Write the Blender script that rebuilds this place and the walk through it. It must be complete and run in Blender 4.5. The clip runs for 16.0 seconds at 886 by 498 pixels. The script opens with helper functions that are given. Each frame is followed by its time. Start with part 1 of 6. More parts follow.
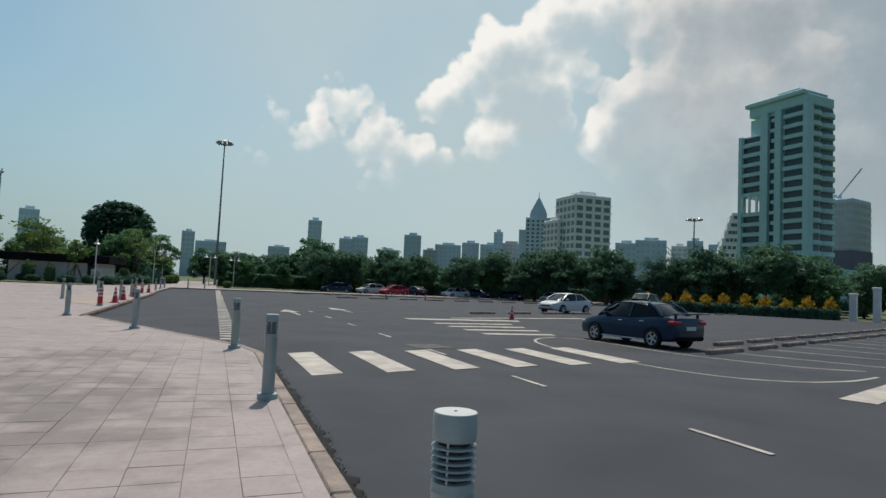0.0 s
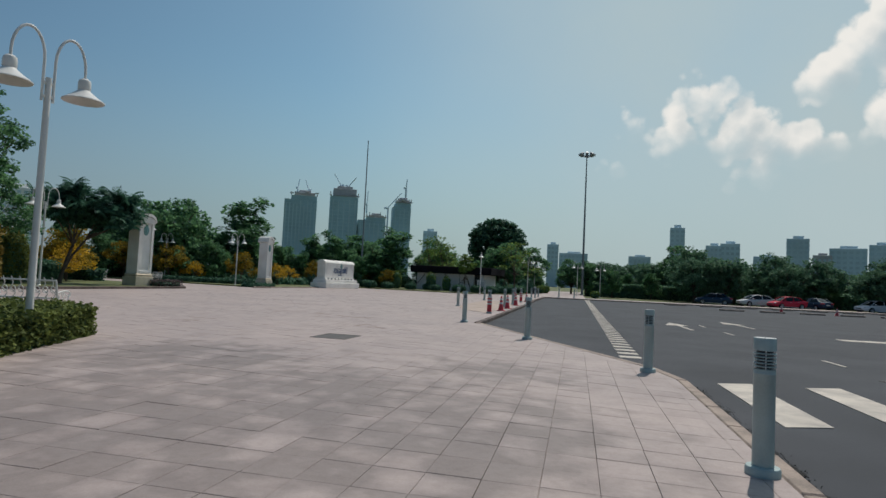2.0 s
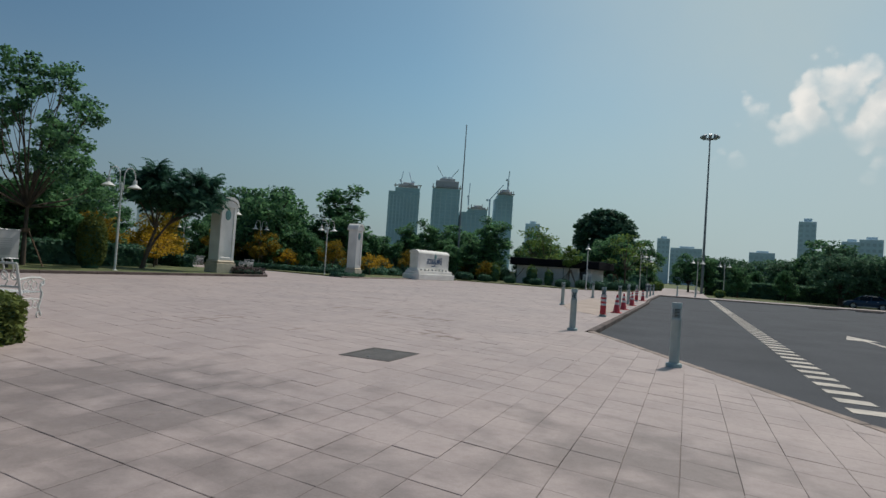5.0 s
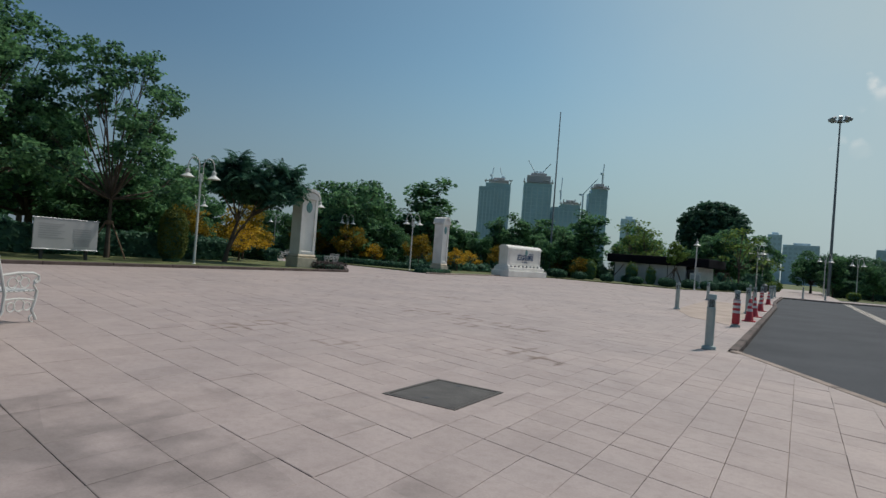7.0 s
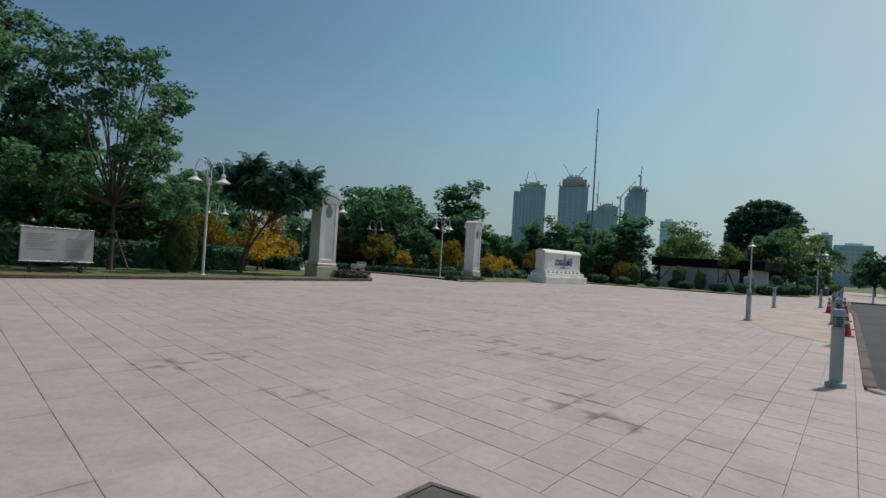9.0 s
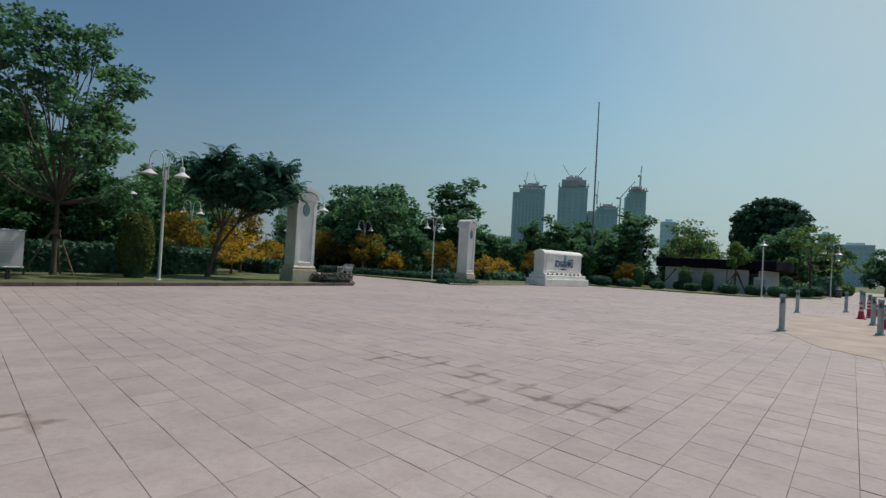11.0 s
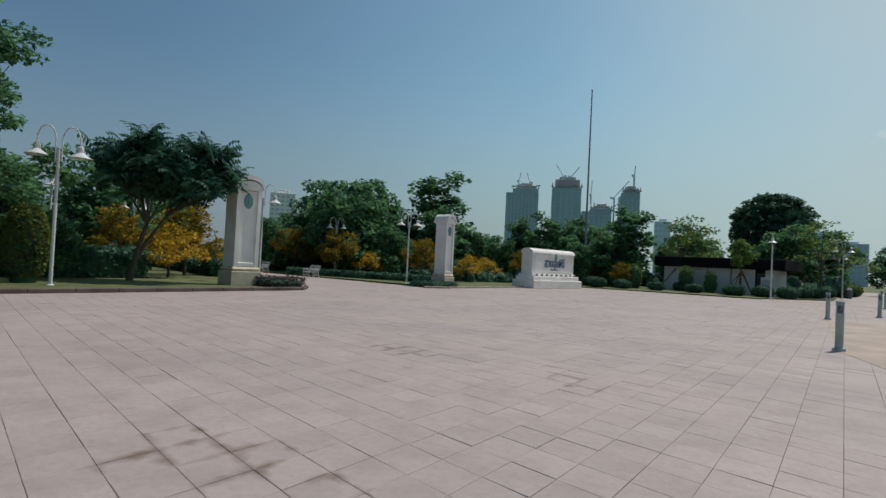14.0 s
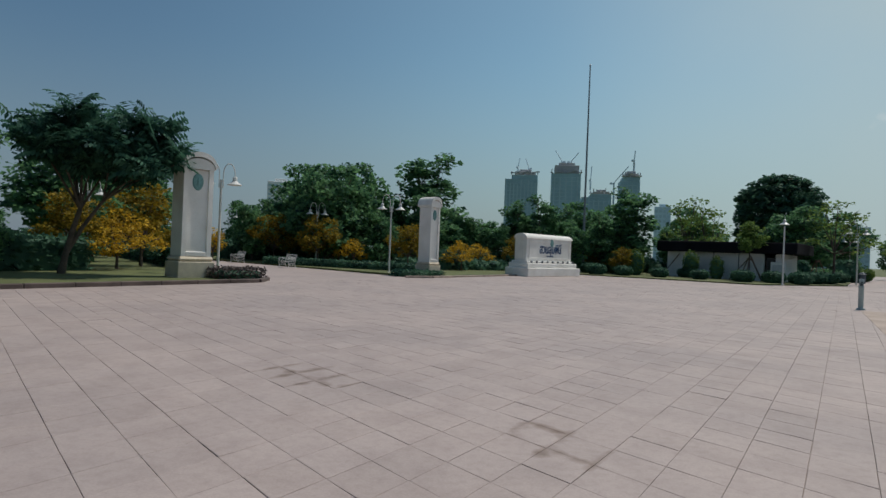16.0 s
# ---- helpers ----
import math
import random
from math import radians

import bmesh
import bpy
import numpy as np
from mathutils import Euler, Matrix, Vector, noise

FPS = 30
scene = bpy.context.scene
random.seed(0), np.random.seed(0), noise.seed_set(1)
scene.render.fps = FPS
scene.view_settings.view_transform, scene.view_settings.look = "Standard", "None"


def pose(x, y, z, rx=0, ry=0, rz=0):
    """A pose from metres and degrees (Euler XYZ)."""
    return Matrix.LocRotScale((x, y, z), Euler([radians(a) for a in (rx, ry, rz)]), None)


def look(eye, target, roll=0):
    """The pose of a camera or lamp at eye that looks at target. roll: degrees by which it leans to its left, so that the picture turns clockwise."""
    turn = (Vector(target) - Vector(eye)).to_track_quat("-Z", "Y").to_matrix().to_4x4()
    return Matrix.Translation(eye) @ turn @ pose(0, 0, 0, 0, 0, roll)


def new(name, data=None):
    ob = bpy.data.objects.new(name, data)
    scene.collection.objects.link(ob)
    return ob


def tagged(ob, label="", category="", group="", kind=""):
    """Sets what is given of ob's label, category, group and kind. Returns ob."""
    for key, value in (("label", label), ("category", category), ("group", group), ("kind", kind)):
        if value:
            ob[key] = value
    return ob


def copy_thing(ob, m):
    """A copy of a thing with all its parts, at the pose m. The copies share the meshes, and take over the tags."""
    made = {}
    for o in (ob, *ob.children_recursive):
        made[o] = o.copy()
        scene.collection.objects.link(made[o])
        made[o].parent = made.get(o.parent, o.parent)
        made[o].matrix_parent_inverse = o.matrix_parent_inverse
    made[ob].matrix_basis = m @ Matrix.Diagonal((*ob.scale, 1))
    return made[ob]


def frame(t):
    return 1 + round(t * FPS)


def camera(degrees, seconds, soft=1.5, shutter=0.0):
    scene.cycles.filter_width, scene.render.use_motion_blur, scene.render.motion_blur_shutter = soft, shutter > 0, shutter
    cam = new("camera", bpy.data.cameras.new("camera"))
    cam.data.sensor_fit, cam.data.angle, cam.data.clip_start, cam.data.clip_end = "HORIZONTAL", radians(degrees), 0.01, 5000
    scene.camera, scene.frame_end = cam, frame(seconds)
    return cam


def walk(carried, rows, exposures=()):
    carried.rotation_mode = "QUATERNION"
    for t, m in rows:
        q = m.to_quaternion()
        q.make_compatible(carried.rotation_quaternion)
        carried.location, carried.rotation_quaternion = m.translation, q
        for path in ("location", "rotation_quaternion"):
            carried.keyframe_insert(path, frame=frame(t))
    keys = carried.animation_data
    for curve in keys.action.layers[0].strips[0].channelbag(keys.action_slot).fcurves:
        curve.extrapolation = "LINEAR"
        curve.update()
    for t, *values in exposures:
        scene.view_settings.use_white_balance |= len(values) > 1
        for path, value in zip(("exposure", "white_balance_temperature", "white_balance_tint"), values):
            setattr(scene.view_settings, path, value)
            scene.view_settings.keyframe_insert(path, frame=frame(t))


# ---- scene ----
cam = camera(73.6, 16.0)
PATH = [
    (0, (2.829, -7.089, 1.431), (3.543, -5.225, 1.558), 2.7),
    (0.5, (2.658, -6.296, 1.351), (3.053, -4.34, 1.488), 2.4),
    (1, (2.398, -5.787, 1.362), (2.421, -3.79, 1.475), 2.5),
    (1.5, (2.27, -5.176, 1.361), (1.991, -3.198, 1.467), 2.4),
    (2, (2.132, -4.516, 1.315), (1.688, -2.569, 1.42), 2.8),
    (2.5, (2.035, -3.843, 1.319), (1.452, -1.933, 1.418), 3.6),
    (3, (1.95, -3.097, 1.361), (1.3, -1.208, 1.451), 3.3),
    (5.5, (0.927, 0.53, 1.304), (0.09, 2.346, 1.353), 4.3),
    (6, (0.705, 1.113, 1.311), (-0.223, 2.884, 1.356), 4.5),
    (6.5, (0.426, 1.787, 1.327), (-0.563, 3.525, 1.364), 4.4),
    (7, (0.024, 2.499, 1.319), (-1.015, 4.208, 1.343), 4.4),
    (7.5, (-0.285, 3.12, 1.335), (-1.372, 4.799, 1.368), 4.0),
    (8, (-0.634, 3.703, 1.373), (-1.771, 5.349, 1.402), 4.1),
    (8.5, (-0.888, 4.34, 1.39), (-2.028, 5.983, 1.427), 3.5),
    (9, (-1.216, 5.028, 1.326), (-2.356, 6.67, 1.364), 3.5),
    (11.5, (-2.572, 8.325, 1.369), (-3.711, 9.968, 1.418), 2.9),
    (12, (-2.768, 9.053, 1.329), (-3.908, 10.695, 1.39), 2.5),
    (12.5, (-3.076, 9.781, 1.305), (-4.215, 11.424, 1.36), 2.4),
    (13, (-3.317, 10.398, 1.334), (-4.451, 12.044, 1.381), 2.7),
    (13.5, (-3.591, 11.112, 1.33), (-4.72, 12.763, 1.38), 2.9),
    (14, (-3.862, 11.766, 1.359), (-4.986, 13.419, 1.408), 2.9),
    (14.5, (-4.124, 12.499, 1.373), (-5.243, 14.156, 1.422), 2.4),
    (15, (-4.374, 13.228, 1.396), (-5.492, 14.886, 1.422), 2.6),
    (15.5, (-4.555, 13.986, 1.364), (-5.671, 15.646, 1.389), 2.2),
    (16, (-4.824, 14.639, 1.358), (-5.947, 16.294, 1.366), 2.3),
]
EXPOSURES = [(0, 0.0), (3, -0.16), (6, -0.12), (7, -0.12), (8, -0.02), (9, -0.04), (11.5, 0.0), (12.5, -0.12), (13.5, -0.01), (14.5, -0.12), (16, -0.18)]
walk(cam, [(t, look(eye, target, roll)) for t, eye, target, roll in PATH], EXPOSURES)

# ---- world, sun ----
SUN_AZ, SUN_EL = 17.0, 60.0
world = bpy.data.worlds.new("sky")
scene.world = world
world.use_nodes = True


def build_sky():
    nt = world.node_tree
    nt.nodes.clear()

    def nd(kind, **kw):
        n = nt.nodes.new(kind)
        for k, v in kw.items():
            n.inputs[k].default_value = v
        return n

    out = nd("ShaderNodeOutputWorld")
    bg = nd("ShaderNodeBackground", Strength=0.1)
    sky = nt.nodes.new("ShaderNodeTexSky")
    sky.sky_type = "NISHITA"
    sky.sun_disc = False
    sky.sun_elevation, sky.sun_rotation = radians(SUN_EL), radians(SUN_AZ)
    sky.air_density, sky.dust_density, sky.ozone_density = 1.0, 1.2, 2.2
    tc = nt.nodes.new("ShaderNodeTexCoord")
    way = tc.outputs["Generated"]

    def math_node(op, a, b=None, clamp=False):
        m = nt.nodes.new("ShaderNodeMath")
        m.operation, m.use_clamp = op, clamp
        for i, v in enumerate((a, b)):
            if v is None:
                continue
            if isinstance(v, (int, float)):
                m.inputs[i].default_value = v
            else:
                nt.links.new(v, m.inputs[i])
        return m.outputs[0]

    def texture(kind, vec, **kw):
        n = nd(kind, **kw)
        nt.links.new(vec, n.inputs["Vector"])
        return n.outputs["Distance" if kind == "ShaderNodeTexVoronoi" else "Fac"]

    def shifted(v):
        d = nt.nodes.new("ShaderNodeVectorMath")
        nt.links.new(way, d.inputs[0])
        d.inputs[1].default_value = v
        return d.outputs[0]

    def reach(vec, c, r):
        d = nt.nodes.new("ShaderNodeVectorMath")
        d.operation = "DISTANCE"
        nt.links.new(vec, d.inputs[0])
        d.inputs[1].default_value = c
        return math_node("MULTIPLY", math_node("SUBTRACT", r, d.outputs["Value"]), 13.0)

    def heap(vec):
        """How deep inside the cumulus heads a direction lies, with billowing edges."""
        f = None
        for c, r in CLOUDS:
            p = reach(vec, c, r)
            f = p if f is None else math_node("MAXIMUM", f, p)
        a = texture("ShaderNodeTexNoise", vec, Scale=8.0, Detail=9.0, Roughness=0.58)
        b = texture("ShaderNodeTexVoronoi", vec, Scale=19.0)
        f = math_node("ADD", f, math_node("MULTIPLY", math_node("SUBTRACT", a, 0.46), 1.25))
        f = math_node("ADD", f, math_node("MULTIPLY", math_node("SUBTRACT", 0.50, b), 0.65))
        d = texture("ShaderNodeTexVoronoi", vec, Scale=46.0)
        return math_node("ADD", f, math_node("MULTIPLY", math_node("SUBTRACT", 0.50, d), 0.24))

    def ease(src, lo, hi):
        m = nt.nodes.new("ShaderNodeMapRange")
        m.interpolation_type = "SMOOTHSTEP"
        m.inputs["From Min"].default_value, m.inputs["From Max"].default_value = lo, hi
        nt.links.new(src, m.inputs["Value"])
        return m.outputs[0]

    n2 = nd("ShaderNodeTexNoise", Scale=3.2, Detail=5.0, Roughness=0.55)
    nt.links.new(way, n2.inputs["Vector"])
    body = heap(way)
    lit = heap(shifted((-0.016, 0.008, 0.026)))
    under = heap(shifted((0.004, -0.003, -0.026)))
    edge = math_node("MULTIPLY", ease(body, 0.0, 0.20), math_node("ADD", math_node("MULTIPLY", ease(under, -0.30, 0.45), 0.82), 0.06))
    rim = ease(lit, 0.75, -0.10)
    # thin veil of haze, thicker towards the sun's side
    side = nt.nodes.new("ShaderNodeVectorMath")
    side.operation = "DOT_PRODUCT"
    nt.links.new(way, side.inputs[0])
    side.inputs[1].default_value = (0.50, 0.80, 0.33)
    veil = nt.nodes.new("ShaderNodeMapRange")
    veil.interpolation_type = "SMOOTHSTEP"
    veil.inputs["From Min"].default_value, veil.inputs["From Max"].default_value = 0.56, 1.0
    nt.links.new(side.outputs["Value"], veil.inputs["Value"])
    thin = math_node("MULTIPLY", veil.outputs[0], math_node("ADD", math_node("MULTIPLY", n2.outputs["Fac"], 0.9), 0.35), True)
    def mix(f, a, b):
        m = nt.nodes.new("ShaderNodeMix")
        m.data_type = "RGBA"
        nt.links.new(f, m.inputs[0])
        for k, v in ((6, a), (7, b)):
            if isinstance(v, tuple):
                m.inputs[k].default_value = v
            else:
                nt.links.new(v, m.inputs[k])
        return m.outputs[2]

    tint = nt.nodes.new("ShaderNodeMix")
    tint.data_type, tint.blend_type = "RGBA", "MULTIPLY"
    tint.inputs[0].default_value = 1.0
    nt.links.new(sky.outputs[0], tint.inputs[6])
    tint.inputs[7].default_value = SKY_TINT
    deep = nt.nodes.new("ShaderNodeMix")
    deep.data_type, deep.blend_type = "RGBA", "MULTIPLY"
    deep.inputs[0].default_value = 1.0
    away = mix(ease(side.outputs["Value"], -0.10, 0.80), (0.70, 0.72, 0.79, 1), (1.09, 1.11, 1.09, 1))
    nt.links.new(away, deep.inputs[7])
    sep = nt.nodes.new("ShaderNodeSeparateXYZ")
    nt.links.new(way, sep.inputs[0])
    low = nt.nodes.new("ShaderNodeMapRange")
    low.interpolation_type = "SMOOTHSTEP"
    low.inputs["From Min"].default_value, low.inputs["From Max"].default_value = 0.34, -0.02
    low.inputs["To Max"].default_value = 0.85
    nt.links.new(sep.outputs["Z"], low.inputs["Value"])
    c = mix(low.outputs[0], tint.outputs[2], (2.85, 3.50, 3.88, 1))
    nt.links.new(c, deep.inputs[6])
    c = mix(thin, deep.outputs[2], (4.75, 5.75, 5.95, 1))
    # cumulus heads with lit rims and thin middles, and a grey bank rising beside them
    c = mix(math_node("MULTIPLY", edge, math_node("ADD", math_node("MULTIPLY", rim, 0.5), 0.5)), c, mix(rim, (4.9, 5.4, 5.6, 1), (9.8, 9.4, 8.8, 1)))
    bank = math_node("ADD", reach(way, BANK[0], BANK[1]), math_node("MULTIPLY", math_node("SUBTRACT", n2.outputs["Fac"], 0.5), 3.0))
    n3 = texture("ShaderNodeTexNoise", way, Scale=5.5, Detail=6.0, Roughness=0.6)
    c = mix(math_node("MULTIPLY", ease(bank, -1.2, 2.2), 0.66), c, mix(ease(n3, 0.40, 0.68), (2.8, 3.1, 3.4, 1), (4.7, 4.9, 5.0, 1)))
    nt.links.new(c, bg.inputs["Color"])
    nt.links.new(bg.outputs[0], out.inputs["Surface"])


# cumulus heads: direction and reach of each
CLOUDS = [
    ((0.093, 0.960, 0.262), 0.036), ((0.137, 0.957, 0.252), 0.042), ((0.182, 0.943, 0.276), 0.042), ((0.227, 0.942, 0.248), 0.046),
    ((0.262, 0.940, 0.220), 0.040), ((0.308, 0.928, 0.214), 0.040), ((0.261, 0.946, 0.191), 0.032), ((0.055, 0.981, 0.188), 0.024),
    ((0.335, 0.892, 0.303), 0.044), ((0.362, 0.865, 0.342), 0.050), ((0.392, 0.840, 0.375), 0.050), ((0.428, 0.818, 0.384), 0.044),
    ((0.461, 0.804, 0.372), 0.032), ((0.425, 0.846, 0.323), 0.072), ((0.471, 0.833, 0.289), 0.088), ((0.420, 0.871, 0.253), 0.060),
    ((0.531, 0.781, 0.328), 0.040), ((0.563, 0.769, 0.310), 0.044), ((0.600, 0.737, 0.318), 0.052), ((0.618, 0.716, 0.330), 0.044),
    ((0.575, 0.764, 0.262), 0.080), ((0.485, 0.770, 0.415), 0.050), ((0.530, 0.735, 0.424), 0.056), ((0.580, 0.700, 0.418), 0.060),
    ((0.640, 0.660, 0.394), 0.078), ((0.688, 0.605, 0.402), 0.074), ((0.672, 0.678, 0.296), 0.078), ((0.735, 0.590, 0.330), 0.070),
]
BANK = ((0.780, 0.560, 0.290), 0.30)
SKY_TINT = (0.82, 1.0, 0.90, 1)
build_sky()
sun = new("sun", bpy.data.lights.new("sun", "SUN"))
sun.data.energy, sun.data.angle, sun.data.color = 3.0, radians(0.6), (1.0, 0.93, 0.86)
az, el = radians(SUN_AZ), radians(SUN_EL)
sun.matrix_world = look((math.sin(az) * math.cos(el) * 50, math.cos(az) * math.cos(el) * 50, math.sin(el) * 50), (0, 0, 0))

# ---- materials ----


def surface(name, base, rough=0.6, metal=0.0, var=0.12, scale=1.2, fine=40.0, bump=0.15, island=0.0, obj=0.0, tone=None, spec=0.5):
    """A painted or mineral surface with coarse and fine variation in world metres."""
    m = bpy.data.materials.new(name)
    m.use_nodes = True
    nt = m.node_tree
    b = nt.nodes["Principled BSDF"]
    geo = nt.nodes.new("ShaderNodeNewGeometry")
    n1 = nt.nodes.new("ShaderNodeTexNoise")
    n1.inputs["Scale"].default_value, n1.inputs["Detail"].default_value = scale, 6
    n2 = nt.nodes.new("ShaderNodeTexNoise")
    n2.inputs["Scale"].default_value, n2.inputs["Detail"].default_value = fine, 3
    for n in (n1, n2):
        nt.links.new(geo.outputs["Position"], n.inputs["Vector"])
    add = nt.nodes.new("ShaderNodeMath")
    add.operation = "MULTIPLY_ADD"
    nt.links.new(n2.outputs["Fac"], add.inputs[0])
    add.inputs[1].default_value = 0.45
    nt.links.new(n1.outputs["Fac"], add.inputs[2])
    val = add.outputs[0]
    for amount, kind in ((island, 0), (obj, 1)):
        if amount:
            if kind == 0:
                src = geo.outputs["Random Per Island"]
            else:
                src = nt.nodes.new("ShaderNodeObjectInfo").outputs["Random"]
            ad = nt.nodes.new("ShaderNodeMath")
            ad.operation = "MULTIPLY_ADD"
            nt.links.new(src, ad.inputs[0])
            ad.inputs[1].default_value = amount
            nt.links.new(val, ad.inputs[2])
            val = ad.outputs[0]
    ramp = nt.nodes.new("ShaderNodeValToRGB")
    lo = tone if tone else tuple(c * (1 - var * 1.6) for c in base)
    hi = tuple(min(1.0, c * (1 + var)) for c in base)
    ramp.color_ramp.elements[0].position, ramp.color_ramp.elements[0].color = 0.45, (*lo, 1)
    ramp.color_ramp.elements[1].position, ramp.color_ramp.elements[1].color = 1.0, (*hi, 1)
    nt.links.new(val, ramp.inputs["Fac"])
    nt.links.new(ramp.outputs["Color"], b.inputs["Base Color"])
    b.inputs["Roughness"].default_value, b.inputs["Metallic"].default_value = rough, metal
    b.inputs["Specular IOR Level"].default_value = spec
    if bump:
        bp = nt.nodes.new("ShaderNodeBump")
        bp.inputs["Strength"].default_value, bp.inputs["Distance"].default_value = bump, 0.01
        nt.links.new(n2.outputs["Fac"], bp.inputs["Height"])
        nt.links.new(bp.outputs[0], b.inputs["Normal"])
    return m


def foliage(name, dark, light, trans=0.25):
    m = bpy.data.materials.new(name)
    m.use_nodes = True
    nt = m.node_tree
    b = nt.nodes["Principled BSDF"]
    geo = nt.nodes.new("ShaderNodeNewGeometry")
    n1 = nt.nodes.new("ShaderNodeTexNoise")
    n1.inputs["Scale"].default_value, n1.inputs["Detail"].default_value = 0.9, 3
    nt.links.new(geo.outputs["Position"], n1.inputs["Vector"])
    add = nt.nodes.new("ShaderNodeMath")
    add.operation = "MULTIPLY_ADD"
    nt.links.new(geo.outputs["Random Per Island"], add.inputs[0])
    add.inputs[1].default_value = 0.6
    nt.links.new(n1.outputs["Fac"], add.inputs[2])
    ramp = nt.nodes.new("ShaderNodeValToRGB")
    ramp.color_ramp.elements[0].position, ramp.color_ramp.elements[0].color = 0.4, (*dark, 1)
    ramp.color_ramp.elements[1].position, ramp.color_ramp.elements[1].color = 1.0, (*light, 1)
    nt.links.new(add.outputs[0], ramp.inputs["Fac"])
    nt.links.new(ramp.outputs["Color"], b.inputs["Base Color"])
    b.inputs["Roughness"].default_value = 0.65
    b.inputs["Specular IOR Level"].default_value = 0.12
    tr = nt.nodes.new("ShaderNodeBsdfTranslucent")
    nt.links.new(ramp.outputs["Color"], tr.inputs["Color"])
    mx = nt.nodes.new("ShaderNodeMixShader")
    mx.inputs[0].default_value = trans
    nt.links.new(b.outputs[0], mx.inputs[1])
    nt.links.new(tr.outputs[0], mx.inputs[2])
    nt.links.new(mx.outputs[0], nt.nodes["Material Output"].inputs["Surface"])
    return m


def paving(name, obj):
    """Granite-grey pavers: tone piece by piece, damp and dusty patches across them."""
    m = bpy.data.materials.new(name)
    m.use_nodes = True
    nt = m.node_tree
    b = nt.nodes["Principled BSDF"]
    geo = nt.nodes.new("ShaderNodeNewGeometry")

    def noise_at(s, d, off=0.0):
        n = nt.nodes.new("ShaderNodeTexNoise")
        n.inputs["Scale"].default_value, n.inputs["Detail"].default_value = s, d
        mp = nt.nodes.new("ShaderNodeMapping")
        mp.inputs["Location"].default_value = (off, off * 0.7, 0)
        nt.links.new(geo.outputs["Position"], mp.inputs["Vector"])
        nt.links.new(mp.outputs[0], n.inputs["Vector"])
        return n.outputs["Fac"]

    def ramp(src, p0, c0, p1, c1):
        r = nt.nodes.new("ShaderNodeValToRGB")
        r.color_ramp.elements[0].position, r.color_ramp.elements[0].color = p0, (*c0, 1)
        r.color_ramp.elements[1].position, r.color_ramp.elements[1].color = p1, (*c1, 1)
        nt.links.new(src, r.inputs["Fac"])
        return r.outputs["Color"]

    def mul(a, c):
        x = nt.nodes.new("ShaderNodeMix")
        x.data_type, x.blend_type = "RGBA", "MULTIPLY"
        x.inputs[0].default_value = 1.0
        nt.links.new(a, x.inputs[6])
        nt.links.new(c, x.inputs[7])
        return x.outputs[2]

    def vec(op, a, b=None):
        n = nt.nodes.new("ShaderNodeVectorMath")
        n.operation = op
        nt.links.new(a, n.inputs[0])
        if b is not None:
            n.inputs[1].default_value = b
        return n.outputs[0]

    def calc(op, a, b):
        n = nt.nodes.new("ShaderNodeMath")
        n.operation = op
        for i, v in enumerate((a, b)):
            if isinstance(v, (int, float)):
                n.inputs[i].default_value = v
            else:
                nt.links.new(v, n.inputs[i])
        return n.outputs[0]

    # place within a paver: 0 in its middle, 0.5 at its joint; and one value for a whole paver
    at = nt.nodes.new("ShaderNodeSeparateXYZ")
    nt.links.new(geo.outputs["Position"], at.inputs[0])
    turn = nt.nodes.new("ShaderNodeMapRange")
    turn.inputs["From Min"].default_value, turn.inputs["From Max"].default_value, turn.inputs["To Max"].default_value = -1.0, 5.0, SKEW
    nt.links.new(at.outputs["Y"], turn.inputs["Value"])
    row = calc("SUBTRACT", at.outputs["Y"], calc("MULTIPLY", turn.outputs[0], calc("SUBTRACT", at.outputs["X"], 3.10)))
    laid = nt.nodes.new("ShaderNodeCombineXYZ")
    nt.links.new(at.outputs["X"], laid.inputs[0])
    nt.links.new(row, laid.inputs[1])
    grid = vec("MULTIPLY", vec("SUBTRACT", laid.outputs[0], (3.10, -1.75, 0)), (1 / TILE, 1 / TILE_Y, 0))
    off = vec("ABSOLUTE", vec("SUBTRACT", vec("FRACTION", grid), (0.5, 0.5, 0.0)))
    sp = nt.nodes.new("ShaderNodeSeparateXYZ")
    nt.links.new(off, sp.inputs[0])
    rim = calc("MAXIMUM", sp.outputs["X"], sp.outputs["Y"])
    cell = nt.nodes.new("ShaderNodeTexNoise")
    cell.inputs["Scale"].default_value, cell.inputs["Detail"].default_value = 0.43, 4
    nt.links.new(vec("FLOOR", grid), cell.inputs["Vector"])
    cell = cell.outputs["Fac"]
    rnd = nt.nodes.new("ShaderNodeObjectInfo").outputs["Random"] if obj else geo.outputs["Random Per Island"]
    c = ramp(rnd, 0.0, PAVE_LO, 1.0, PAVE_HI)
    c = mul(c, ramp(cell, 0.34, (0.935, 0.935, 0.94), 0.60, (1, 1, 1)))
    c = mul(c, ramp(noise_at(0.35, 8), 0.36, (0.88, 0.89, 0.905), 0.60, (1, 1, 1)))
    c = mul(c, ramp(noise_at(2.3, 6, 7.0), 0.34, (0.90, 0.89, 0.89), 0.56, (1, 1, 1)))
